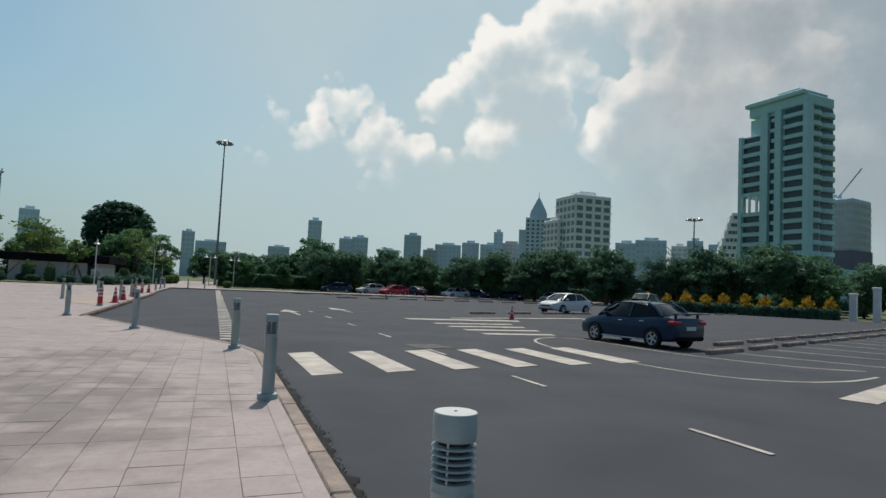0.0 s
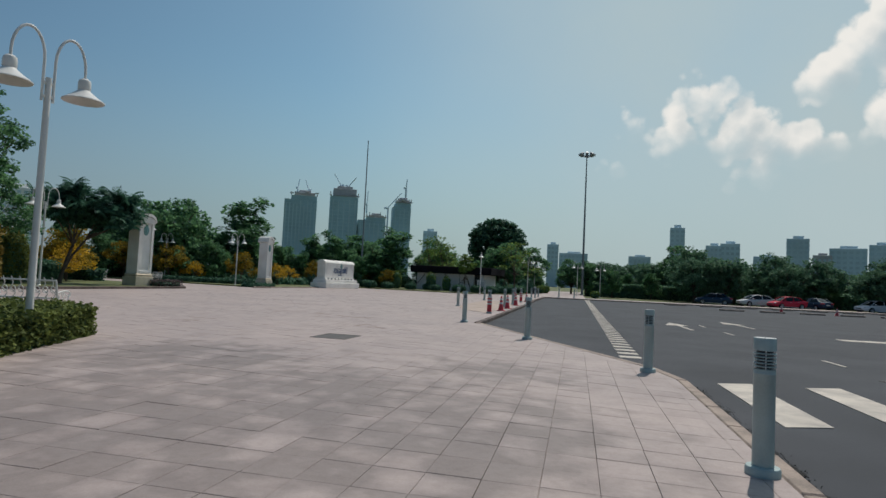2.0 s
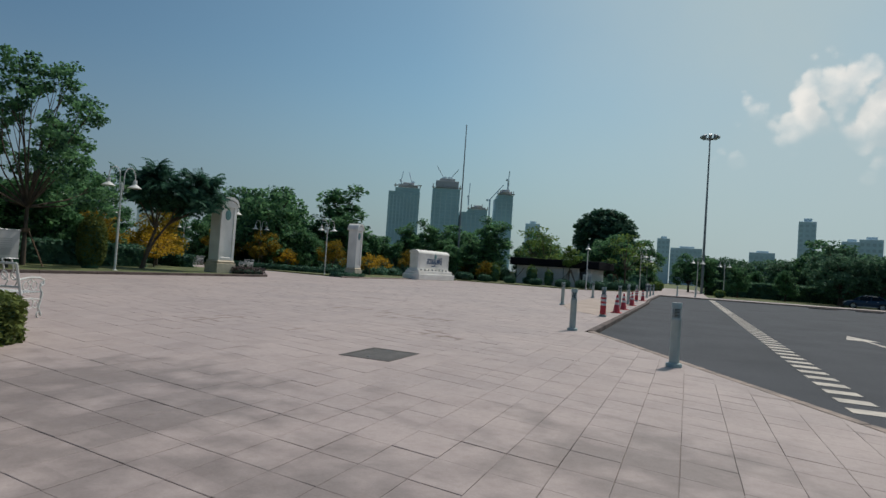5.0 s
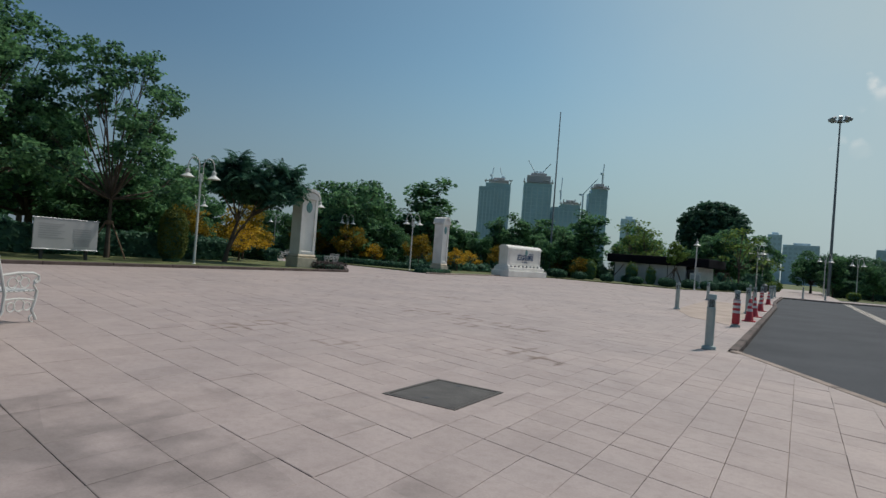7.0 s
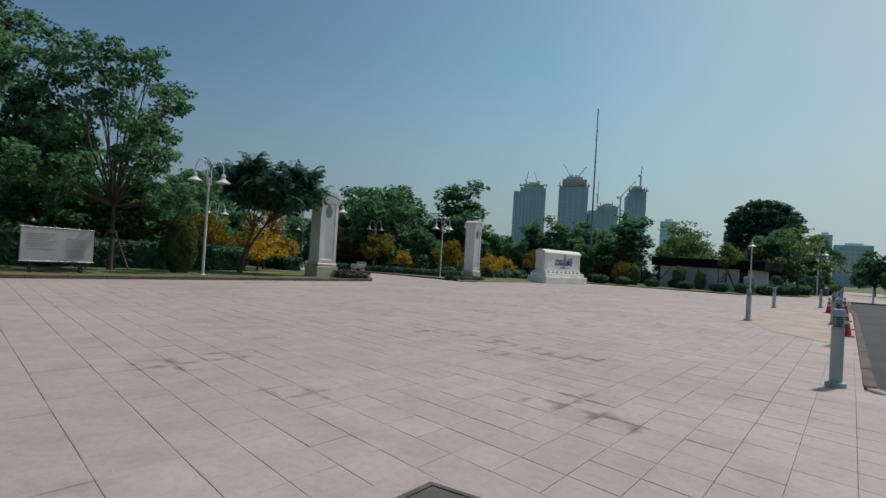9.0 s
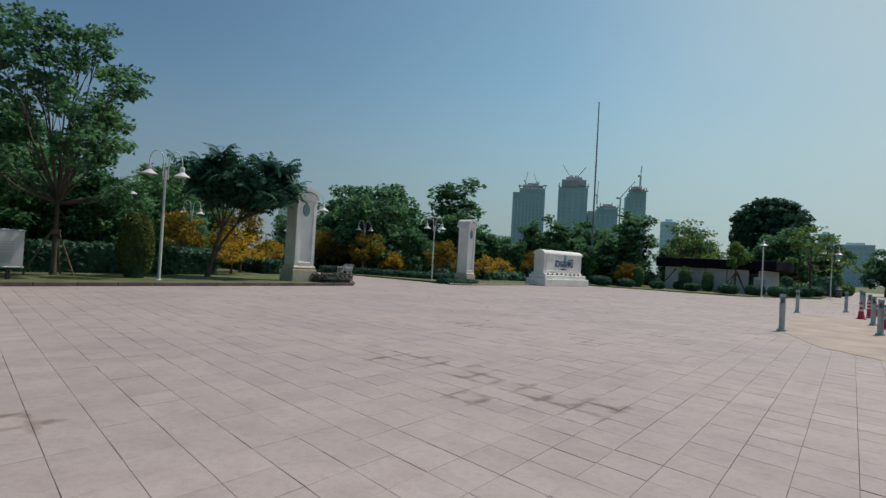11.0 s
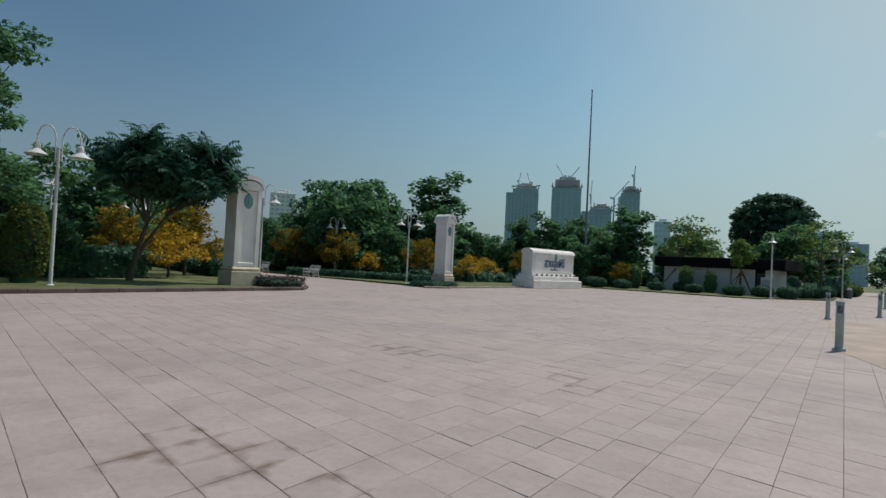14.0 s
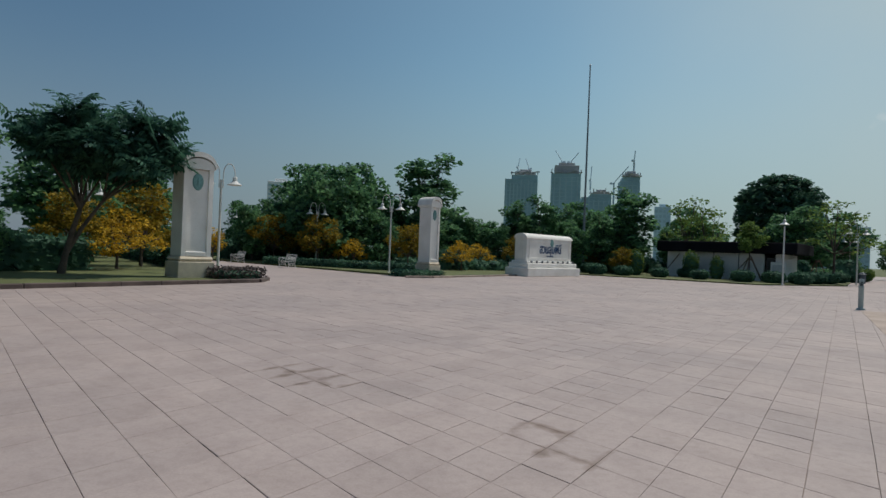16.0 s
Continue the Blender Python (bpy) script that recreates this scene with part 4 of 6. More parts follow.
def crown_points(lobes, n, seed):
    rng = np.random.default_rng(seed)
    vol = np.array([l[3] * l[3] * l[4] for l in lobes])
    out = []
    for (x, y, z, r, h), k in zip(lobes, np.maximum(3, (n * vol / vol.sum()).astype(int))):
        d = rng.normal(size=(k, 3))
        d /= np.linalg.norm(d, axis=1)[:, None]
        q = rng.uniform(0.35, 1.0, k) ** 0.45
        out.append(np.array([x, y, z]) + d * q[:, None] * np.array([r, r, h]))
    return np.concatenate(out)


def tree(name, label, lobes, trunk, height, clumps, leaves, size, spread, material, seed, lean=(0, 0), flat=0.6, drop=0.0, category="tree", group=""):
    """A tapered trunk with a limb into each lobe of the crown, and clumps of leaves."""
    rng = random.Random(seed)
    ob = thing(name, label, category, group=group)
    s = Shape()
    fork = min(l[2] - l[4] * 0.5 for l in lobes)
    fork = max(height * 0.12, min(fork, height * 0.5))
    tops = Vector((lean[0], lean[1], fork))
    s.tube([(0, 0, -0.1), (lean[0] * 0.2, lean[1] * 0.2, fork * 0.3), (lean[0] * 0.6, lean[1] * 0.6, fork * 0.7), tops], [trunk * 1.35, trunk, trunk * 0.85, trunk * 0.75], 12)
    for x, y, z, r, h in lobes:
        e = Vector((x, y, z + h * 0.3))
        mid = tops.lerp(e, 0.5) + Vector((rng.uniform(-.2, .2), rng.uniform(-.2, .2), -0.08 * (e - tops).length))
        s.tube([tops - Vector((0, 0, 0.1)), mid, e], [trunk * 0.55, trunk * 0.34, trunk * 0.08], 7)
        for k in range(4):
            a = rng.uniform(0, 6.28)
            q = Vector((x + r * 0.75 * math.cos(a), y + r * 0.75 * math.sin(a), z + rng.uniform(-0.2, 0.6) * h))
            w = mid.lerp(e, rng.uniform(0.1, 0.7))
            s.tube([w, w.lerp(q, 0.5) + Vector((0, 0, -0.05 * r)), q], [trunk * 0.2, trunk * 0.13, trunk * 0.04], 5)
    part("trunk", s, m_bark, ob)
    part("crown", leaf_mesh("crown", crown_points(lobes, clumps, seed), size, leaves, spread, material, seed + 1, flat, drop), material, ob)
    return ob


def lobes_of(n, r, z0, z1, lr, seed, lh=0.8):
    rng = random.Random(seed)
    out = []
    for i in range(n):
        t = i / max(1, n - 1)
        a = 2.4 * i + rng.uniform(-0.4, 0.4)
        q = r * (1 - 0.55 * t) * rng.uniform(0.5, 1.0)
        k = lr * rng.uniform(0.75, 1.2) * (1 - 0.25 * t)
        out.append((q * math.cos(a), q * math.sin(a), z0 + (z1 - z0) * t, k, k * lh))
    return out


# kinds built once, then repeated
kinds = {
    "big": tree("tree", "tall loose-crowned broadleaf tree in the garden lawn", lobes_of(22, 3.9, 3.2, 9.6, 0.95, 3), 0.10, 10.0, 360, 44, 0.19, 0.44, m_leaf, 11),
    "round": tree("tree", "dense dark round-crowned tree above the shed", [(0, 0, 7.9, 4.3, 4.7)] + lobes_of(12, 3.4, 5.0, 11.4, 1.7, 5), 0.3, 13.5, 620, 36, 0.44, 0.60, m_leaf_dark, 21, drop=0.3),
    "mid": tree("tree", "dense green park tree", lobes_of(11, 2.5, 1.9, 6.2, 1.45, 8), 0.15, 7.5, 250, 24, 0.33, 0.62, m_leaf, 31, group="park trees"),
    "wide": tree("tree", "wide dark green park tree", lobes_of(12, 3.4, 2.2, 6.2, 1.55, 9), 0.2, 7.5, 280, 26, 0.34, 0.62, m_leaf, 41, group="park trees"),
    "tall": tree("tree", "upright light green young tree", lobes_of(8, 1.2, 2.2, 7.0, 1.0, 12), 0.09, 8.0, 150, 28, 0.27, 0.5, m_leaf, 51, group="park trees"),
    "thin": tree("tree", "thin sparse-leaved pale young tree with visible branches", lobes_of(8, 2.2, 2.6, 5.8, 0.8, 14), 0.08, 6.5, 64, 11, 0.22, 0.5, m_leaf_light, 61, group="park trees"),
    "gold": tree("flowering_tree", "low spreading tree covered in golden yellow flowers", lobes_of(9, 2.0, 1.3, 3.0, 0.8, 17, 0.55), 0.08, 3.6, 105, 17, 0.19, 0.40, m_leaf_yellow, 71, group="golden trees"),
    "olive": tree("flowering_tree", "spreading olive and amber tree", lobes_of(9, 1.9, 1.6, 3.8, 0.95, 18, 0.65), 0.08, 4.2, 125, 22, 0.20, 0.42, foliage("leaf amber", (0.085, 0.08, 0.012), (0.32, 0.22, 0.025), 0.35), 81, group="golden trees"),
    "staked": tree("tree", "staked young tree with a small high crown", lobes_of(6, 0.9, 2.7, 4.3, 0.55, 33), 0.06, 4.8, 70, 22, 0.20, 0.36, m_leaf_light, 87),
    "spread": tree("tree", "spreading park tree with open trunk beside the car park", lobes_of(11, 3.3, 3.0, 7.0, 1.6, 27), 0.24, 8.6, 300, 28, 0.36, 0.7, m_leaf_hazy, 95, group="far trees"),
    "farwood": tree("tree", "dense dark tree at the far edge of the car park", lobes_of(11, 3.8, 2.6, 7.6, 2.3, 22), 0.24, 9.5, 270, 22, 0.46, 0.95, m_leaf_hazy, 91, group="far trees"),
}
used = set()


def plant(kind, x, y, s=1.0, sz=None, turn=None, z=0.05):
    m = scaled(x, y, z, random.uniform(0, 360) if turn is None else turn, s, sz)
    if kind in used:
        return copy_thing(kinds[kind], m)
    used.add(kind)
    kinds[kind].matrix_world = m
    return kinds[kind]


plant("big", -27.0, 17.6, 0.98, turn=40)
plant("big", -29.0, 11.6, 1.08, turn=140)
plant("big", -31.5, 14.0, 1.18, turn=230)
plant("big", -34.0, 8.0, 1.1)
plant("round", -11.7, 99.0, 1.18, 1.0)
# feathery dark tree beside the near pylon: drooping fronds on arching boughs
fr = thing("rain_tree", "dark tree with drooping feathery leaves beside the white pylon", "tree", pose(-27.15, 24.15, 0.05, 0, 0, 34.6) @ Matrix.Diagonal((1, 1, 0.965, 1)))
lob = [(0.6, 0.0, 5.35, 0.80, 0.70), (-0.35, 0.4, 4.95, 0.80, 0.50), (-1.05, -0.3, 4.85, 0.50, 0.35), (0.2, -0.8, 4.35, 0.95, 0.60), (1.3, 0.8, 4.15, 0.85, 0.45), (0.8, 0.2, 3.85, 0.85, 0.45), (-0.3, 0.9, 4.15, 0.75, 0.45),
       (2.65, 0.0, 4.90, 0.75, 0.65), (2.0, -0.7, 4.25, 0.90, 0.55), (3.2, 0.5, 4.45, 0.75, 0.45), (3.75, 0.0, 4.05, 0.45, 0.28), (2.9, 0.9, 3.90, 0.90, 0.45), (3.2, -0.7, 3.70, 0.65, 0.35), (2.0, 0.7, 3.60, 0.80, 0.40)]
lob = [(x, y, z, r * 0.86, h * 0.95) for x, y, z, r, h in lob]
s = Shape()
top = Vector((0.55, 0.05, 2.35))
s.tube([(0, 0, -0.1), (0.12, 0, 0.6), (0.32, 0.02, 1.5), top], [0.15, 0.105, 0.09, 0.075], 12)
s.tube([(0.16, 0, 0.75), (0.5, 0.3, 1.7), (1.1, 0.45, 2.7)], [0.085, 0.07, 0.055], 10)
for x, y, z, r, h in lob[:7]:
    e = Vector((x, y, z))
    s.tube([top, top.lerp(e, 0.5) + Vector((0, 0, 0.15)), e], [0.05, 0.032, 0.012], 7)
for x, y, z, r, h in lob[7:]:
    e, q = Vector((x, y, z)), Vector((1.1, 0.45, 2.7))
    s.tube([q, q.lerp(e, 0.5) + Vector((0, 0, 0.12)), e], [0.045, 0.03, 0.012], 7)
part("trunk", s, m_bark, fr)


def fronds(centres, per, length, seed, material, wide=0.10):
    """Arching fronds with leaflets down both sides."""
    rng = random.Random(seed)
    v, f = [], []
    for c in centres:
        for k in range(per):
            a, rise = rng.uniform(0, 6.28), rng.uniform(0.8, 2.0)
            d = Vector((math.cos(a), math.sin(a), 0))
            roll = rng.uniform(-1.25, 1.25)
            side = Vector((-d.y * math.cos(roll), d.x * math.cos(roll), math.sin(roll)))
            ln = length * rng.uniform(0.7, 1.2)
            for i in range(7):
                t = (i + 0.5) / 7
                p = Vector(c) + d * ln * t + Vector((0, 0, ln * (rise * t - 1.05 * t * t)))
                w = ln * 0.40 * (1 - 0.6 * abs(t - 0.45))
                for sgn in (-1, 1):
                    tip = p + side * w * sgn + d * w * 0.45 + Vector((0, 0, -w * 0.25))
                    q = d * wide * ln
                    n = len(v)
                    v += [tuple(p), tuple(p.lerp(tip, 0.5) - q * 0.5), tuple(tip), tuple(p.lerp(tip, 0.5) + q * 0.5)]
                    f.append((n, n + 1, n + 2, n + 3))
    me = bpy.data.meshes.new("fronds")
    me.from_pydata(v, [], f)
    me.materials.append(material)
    return me


part("crown", fronds(crown_points(lob, 190, 5).tolist(), 7, 0.74, 6, m_leaf_frond, 0.17), m_leaf_frond, fr)
plant("mid", -31.0, 21.0, 0.66)



def palm(x, y, h, seed):
    ob = thing("palm_tree", "small dark palm at the edge of the car park", "palm", pose(x, y, -0.17))
    part("trunk", Shape().tube([(0, 0, -0.1), (0.12, 0.05, h * 0.5), (0.05, 0, h)], [0.16, 0.12, 0.10], 8), m_bark, ob)
    part("crown", fronds([(0.05, 0, h)], 22, 1.9, seed, m_leaf_frond, 0.07), m_leaf_frond, ob)


palm(60.2, 59.7, 6.0, 61)
palm(62.6, 57.8, 6.3, 62)

# garden trees behind the kerb, pylons and sign
for k, x, y, s in (("tall", -8.6, 88, 1.0), ("mid", -10.0, 90.0, 0.95), ("tall", -31.8, 52.2, 0.95), ("mid", -28.5, 62, 0.8), ("mid", -44, 47, 0.95), ("mid", -24.5, 78, 0.9), ("wide", -37, 46.5, 0.9), ("mid", -27.5, 9.0, 0.8), ("wide", -36, 12, 1.0), ("mid", -33, 19, 0.9), ("wide", -40, 20, 1.1), ("tall", -31, 20.5, 0.75), ("mid", -44, 26, 1.0), ("wide", -47, 33, 1.0), ("mid", -50, 40, 1.05),
                   ("wide", -40, 50, 0.95), ("mid", -36, 53, 0.95), ("tall", -34, 55.4, 1.52), ("mid", -33, 57, 0.9), ("wide", -44, 58, 1.1), ("mid", -38, 66, 0.9), ("mid", -31, 66, 0.85), ("tall", -27.5, 68, 0.95),
                   ("wide", -27, 73, 0.9), ("mid", -22.5, 71, 0.95), ("tall", -20.8, 67.5, 1.22), ("mid", -19, 76, 0.9), ("thin", -15.2, 72, 1.05), ("thin", -17.0, 73.5, 1.1), ("mid", -13, 86, 0.95), ("wide", -9, 84, 0.95),
                   ("thin", -5.5, 70.0, 0.98), ("wide", -6.2, 92, 0.95), ("mid", -4.6, 98, 0.8), ("wide", -20, 90, 1.0), ("wide", -30, 88, 1.0), ("mid", -42, 78, 1.1), ("wide", -55, 70, 1.1), ("mid", -58, 55, 1.1), ("wide", -62, 45, 1.1), ("wide", -60, 28, 1.2), ("mid", -52, 14, 1.2), ("wide", -48, 4, 1.2), ("mid", -40, 2, 1.1), ("wide", -34, -2, 1.1)):
    plant(k, x, y, s * 1.14, s * (0.92 if k == "tall" else 1.14 if 44 < y < 60 else 1.02))
for k, x, y, s in (("gold", -30.0, 27.5, 0.74), ("olive", -32.5, 29.9, 0.95), ("mid", -38.5, 30.5, 0.72), ("gold", -38, 33.0, 0.95), ("olive", -36.5, 28.5, 0.9), ("gold", -43, 41, 0.95), ("olive", -40.5, 44.5, 0.9), ("gold", -33.6, 45.8, 0.78), ("olive", -34.9, 43.6, 0.85), ("mid", -36.2, 47.0, 0.92), ("mid", -33.4, 48.6, 0.85), ("olive", -28.6, 45.6, 0.75),
                   ("gold", -27.2, 50.0, 0.85), ("gold", -28.5, 54.5, 0.8), ("olive", -26.5, 57.0, 0.7), ("mid", -34.5, 24.0, 0.62), ("olive", -19.8, 62.5, 0.55), ("olive", -23, 65.5, 0.65), ("mid", -29.2, 22.3, 0.55)):
    plant(k, x, y, s)
for k, x, y, g in (("mid", -47.3, 50.2, 1.07), ("wide", -44.6, 51.5, 1.12), ("mid", -42.8, 44.3, 0.90), ("mid", -49.8, 54.9, 1.23), ("mid", -29.8, 66.5, 1.05), ("tall", -27.6, 63.8, 0.98)):
    plant(k, x, y, g)
plant("staked", -10.73, 64.30, 1.0)
# single spreading trees before the woods
for k, x, y, s in (("spread", 19.2, 89.5, 1.05), ("spread", 29.6, 87.4, 0.92), ("mid", 7.5, 91, 0.95), ("mid", 13.2, 90.6, 0.86), ("spread", 34.5, 86, 0.84), ("spread", 37.9, 75.6, 0.80), ("spread", 46.1, 71.5, 0.77), ("mid", 50.3, 68.6, 0.8), ("spread", 55.8, 64.4, 1.05), ("mid", 42, 74.5, 0.75), ("mid", 24.5, 89, 0.86), ("spread", 61, 59.5, 0.8), ("tall", 3.6, 96, 0.85), ("mid", -9.6, 88.5, 1.12), ("spread", 49, 73, 1.0), ("spread", 52.5, 70, 1.02), ("mid", 58.5, 66, 1.05), ("spread", 44, 77, 0.95), ("mid", -31.5, 58.6, 0.95), ("tall", -29.0, 61.5, 0.9), ("mid", -26.5, 66, 1.05), ("spread", 66, 56, 1.08), ("spread", 70.5, 50.5, 1.15), ("mid", 74, 45.5, 1.2), ("mid", -29.6, 59.1, 0.82), ("tall", -28.6, 61.9, 0.79), ("mid", -27.5, 64.6, 0.95), ("mid", -24.1, 62.8, 0.86), ("tall", -22.3, 64.5, 0.78), ("mid", -21.2, 67.0, 0.94), ("mid", -32.1, 57.7, 0.76), ("mid", -35.5, 57.9, 0.89)):
    plant(k, x, y, s, z=-0.12)
# woods along the car park
rng = random.Random(4)
for i in range(26):
    t = i / 25
    x, y = 2 + 76 * t, 104 - 14 * t - 10 * t * t
    g = rng.uniform(0.62, 1.12)
    plant("farwood" if i % 3 else "mid" if i % 2 else "wide", x + rng.uniform(-1, 1), y + rng.uniform(-3, 3), g * (1.0 if i % 3 else 1.15), z=-0.17)
    if i % 2:
        plant("farwood", x + 2, y + 12 + rng.uniform(0, 4), rng.uniform(0.9, 1.1), z=-0.17)
for i in range(13):
    t = i / 12
    plant("farwood" if i % 2 else "wide", 78 + 16 * t + rng.uniform(-1, 1), 74 - 62 * t + rng.uniform(-2, 2), rng.uniform(0.85, 1.15), z=-0.17)
for x, y, g in ((69.4, 57.5, 1.25), (66, 62, 1.1), (76, 49, 1.3), (81, 43, 1.2), (59.5, 68, 1.15), (18.5, 85, 1.05), (22.5, 86, 1.1), (30, 84, 0.95)):
    plant("farwood", x, y, g, z=-0.17)
for i in range(10):
    t = i / 9
    plant("gold", 50.5 + 12.5 * t, 49.2 - 13.0 * t, rng.uniform(0.46, 0.56), rng.uniform(0.80, 1.0), z=-0.17)


# ---- hedges and shrubs ----
def hedge_box(name, label, x0, y0, x1, y1, h, material, leaf, seed, turn=0.0, at=(0, 0), dens=260, round_top=0.0):
    """A clipped hedge: an inner body coloured dark as its shaded depth, and a coat of small leaves."""
    rng = np.random.default_rng(seed)
    ob = thing(name, label, "hedge", pose(at[0], at[1], 0.0, 0, 0, turn))
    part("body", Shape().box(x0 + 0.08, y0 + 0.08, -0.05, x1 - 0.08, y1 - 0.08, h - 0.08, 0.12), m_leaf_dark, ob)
    w, d = x1 - x0, y1 - y0
    areas = [("t", w * d), ("x0", d * h), ("x1", d * h), ("y0", w * h), ("y1", w * h)]
    pts = []
    for k, a in areas:
        n = int(a * dens)
        u, q = rng.uniform(0, 1, n), rng.uniform(0, 1, n)
        j = rng.normal(0, 0.035, n)
        if k == "t":
            p = np.stack([x0 + u * w, y0 + q * d, h + j], 1)
        elif k[0] == "x":
            p = np.stack([(x0 if k == "x0" else x1) + j, y0 + u * d, q * h], 1)
        else:
            p = np.stack([x0 + u * w, (y0 if k == "y0" else y1) + j, q * h], 1)
        pts.append(p)
    pts = np.concatenate(pts)
    part("foliage", leaf_mesh("foliage", pts, leaf, 1, 0.03, material, seed + 1), material, ob)
    return ob


def hedge_poly(name, label, outline, h, material, leaf, seed, dens):
    """A clipped hedge bed of any outline."""
    rng = np.random.default_rng(seed)
    ob = thing(name, label, "hedge")
    cx, cy = np.mean([p[0] for p in outline]), np.mean([p[1] for p in outline])
    # inner body coloured dark for the shade behind the leaves
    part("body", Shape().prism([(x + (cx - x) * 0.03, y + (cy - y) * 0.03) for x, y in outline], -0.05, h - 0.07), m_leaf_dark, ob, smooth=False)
    o = np.array(outline)
    lo, hi = o.min(0), o.max(0)
    n = int((hi[0] - lo[0]) * (hi[1] - lo[1]) * dens)
    p = rng.uniform(lo, hi, (n, 2))
    inside = np.zeros(n, bool)
    for a, b in zip(o, np.roll(o, -1, 0)):
        c = ((a[1] > p[:, 1]) != (b[1] > p[:, 1])) & (p[:, 0] < (b[0] - a[0]) * (p[:, 1] - a[1]) / (b[1] - a[1] + 1e-9) + a[0])
        inside ^= c
    p = p[inside]
    pts = [np.column_stack([p, h + rng.normal(0, 0.03, len(p)) - 0.05 * rng.uniform(0, 1, len(p))])]
    for a, b in zip(o, np.roll(o, -1, 0)):
        k = int(np.hypot(*(b - a)) * h * dens * 1.3)
        t = rng.uniform(0, 1, k)[:, None]
        pts.append(np.column_stack([a + (b - a) * t + rng.normal(0, 0.025, (k, 2)), rng.uniform(0.0, h, k)]))
    pts = np.concatenate(pts)
    part("foliage", leaf_mesh("foliage", pts, leaf, 1, 0.03, material, seed + 1), material, ob)
    return ob


hedge_poly("hedge", "clipped green hedge bed round the lamp post", [(-6.52, 4.78), (-5.25, 1.7), (-3.9, -0.7), (-7.5, -2.6), (-11.5, 3.5), (-9.4, 5.0), (-7.7, 5.35)], 0.52, m_leaf_hedge, 0.085, 3, 900)


def ball(name, label, r, h, material, leaf, seed, count=900, cat="shrub", group=""):
    rng = np.random.default_rng(seed)
    ob = thing(name, label, cat, group=group)
    # dark core painted as the bush's shaded inside
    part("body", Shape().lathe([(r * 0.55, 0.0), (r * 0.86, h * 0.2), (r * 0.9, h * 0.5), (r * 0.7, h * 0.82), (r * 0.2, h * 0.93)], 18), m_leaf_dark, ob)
    d = rng.normal(size=(count, 3))
    d /= np.linalg.norm(d, axis=1)[:, None]
    z = 0.5 + 0.5 * d[:, 2]
    e = np.sqrt(np.maximum(0.03, 1 - np.abs(2 * z - 1) ** 3.0))
    a = rng.uniform(0, 6.283, count)
    p = np.stack([r * e * np.cos(a), r * e * np.sin(a), h * z], 1) * rng.uniform(0.9, 1.05, (count, 1))
    part("foliage", leaf_mesh("foliage", p, leaf, 2, 0.05, material, seed + 1), material, ob)
    return ob


bush = ball("clipped_bush", "clipped dark green dome bush on the lawn edge", 0.75, 0.85, m_leaf_dark, 0.13, 7, 700, group="clipped bushes")
bush.matrix_world = pose(-20.7, 59.2, 0.05)
for x, y, s in ((-18.9, 60.2, 0.9), (-16.4, 61.0, 0.85), (-13.6, 61.2, 0.85), (-10.7, 60.8, 1.0), (-8.9, 62.0, 1.0), (-7.3, 62.6, 1.0), (-6.6, 65.6, 1.0), (-5.9, 68.0, 1.05), (-5.3, 73, 1.1), (-15.2, 64.5, 0.9), (-22.2, 61.8, 1.0)):
    copy_thing(bush, scaled(x, y, 0.05, random.uniform(0, 360), s))
cyp = ball("columnar_shrub", "tall clipped columnar green shrub on the lawn", 0.62, 2.5, m_leaf_hedge, 0.10, 9, 3600)
cyp.matrix_world = pose(-25.75, 20.0, 0.05)
rust = ball("columnar_shrub", "tall yellowing columnar shrub in the hedge bed", 0.34, 2.05, m_leaf_rust, 0.11, 59, 1500)
rust.matrix_world = pose(-6.62, 2.48, 0.0)
spr = ball("upright_shrub", "upright olive shrub in front of the shed", 0.6, 2.1, m_leaf_light, 0.14, 19, 500, group="upright shrubs")
spr.matrix_world = pose(-14.9, 64.6, 0.05)
for x, y, s in ((-13.0, 64.6, 0.85), (-18.9, 63.5, 1.0), (-19.8, 65.0, 1.0), (-20.8, 64.2, 0.95)):
    copy_thing(spr, scaled(x, y, 0.05, random.uniform(0, 360), s))
yb = ball("yellow_bush", "low golden-green bush by the driveway", 0.7, 1.1, m_leaf_light, 0.16, 29, 500, group="driveway bushes")
yb.matrix_world = pose(-3.2, 86, 0.05)
for x, y, s in ((4.4, 72, 0.8), (-3.0, 93, 1.2)):
    copy_thing(yb, scaled(x, y, 0.0, 30, s))
hedge_box("hedge", "low dark clipped hedge along the garden path", 0, 0, 0.7, 12.0, 0.5, m_leaf_dark, 0.16, 41, 8, (-24.9, 28.8 - 0.2), 120).matrix_world = pose(-25.4, 42.9, 0, 0, 0, 100) 
hedge_box("hedge", "low purple-brown ground cover beside the pylon", 0, 0, 1.25, 1.9, 0.42, foliage("leaf purple", (0.045, 0.036, 0.036), (0.15, 0.125, 0.12)), 0.11, 43, -4, (-24.15, 27.55), 300)
hedge_box("hedge", "low dark clipped hedge by the pylon foot", 0, 0, 1.6, 2.6, 0.28, m_leaf_dark, 0.14, 44, 0, (-24.0, 38.2), 200)
hedge_box("hedge", "long low hedge between lawn and path", 0, 0, 1.0, 26.0, 0.9, m_leaf_dark, 0.2, 45, 70, (-31.0, 30.6), 60)
hedge_box("hedge", "long dark hedge under golden shrubs by the car park", 0, 0, 1.5, 20.0, 1.05, m_leaf_dark, 0.3, 46, 0, (0, 0), 40).matrix_world = pose(50.0, 50.5, -0.12, 0, 0, -136)
hedge_box("hedge", "dark shrub border behind the lawn", 0, 0, 1.6, 30.0, 1.3, m_leaf_dark, 0.26, 47, 0, (-30.5, -4.0), 50)
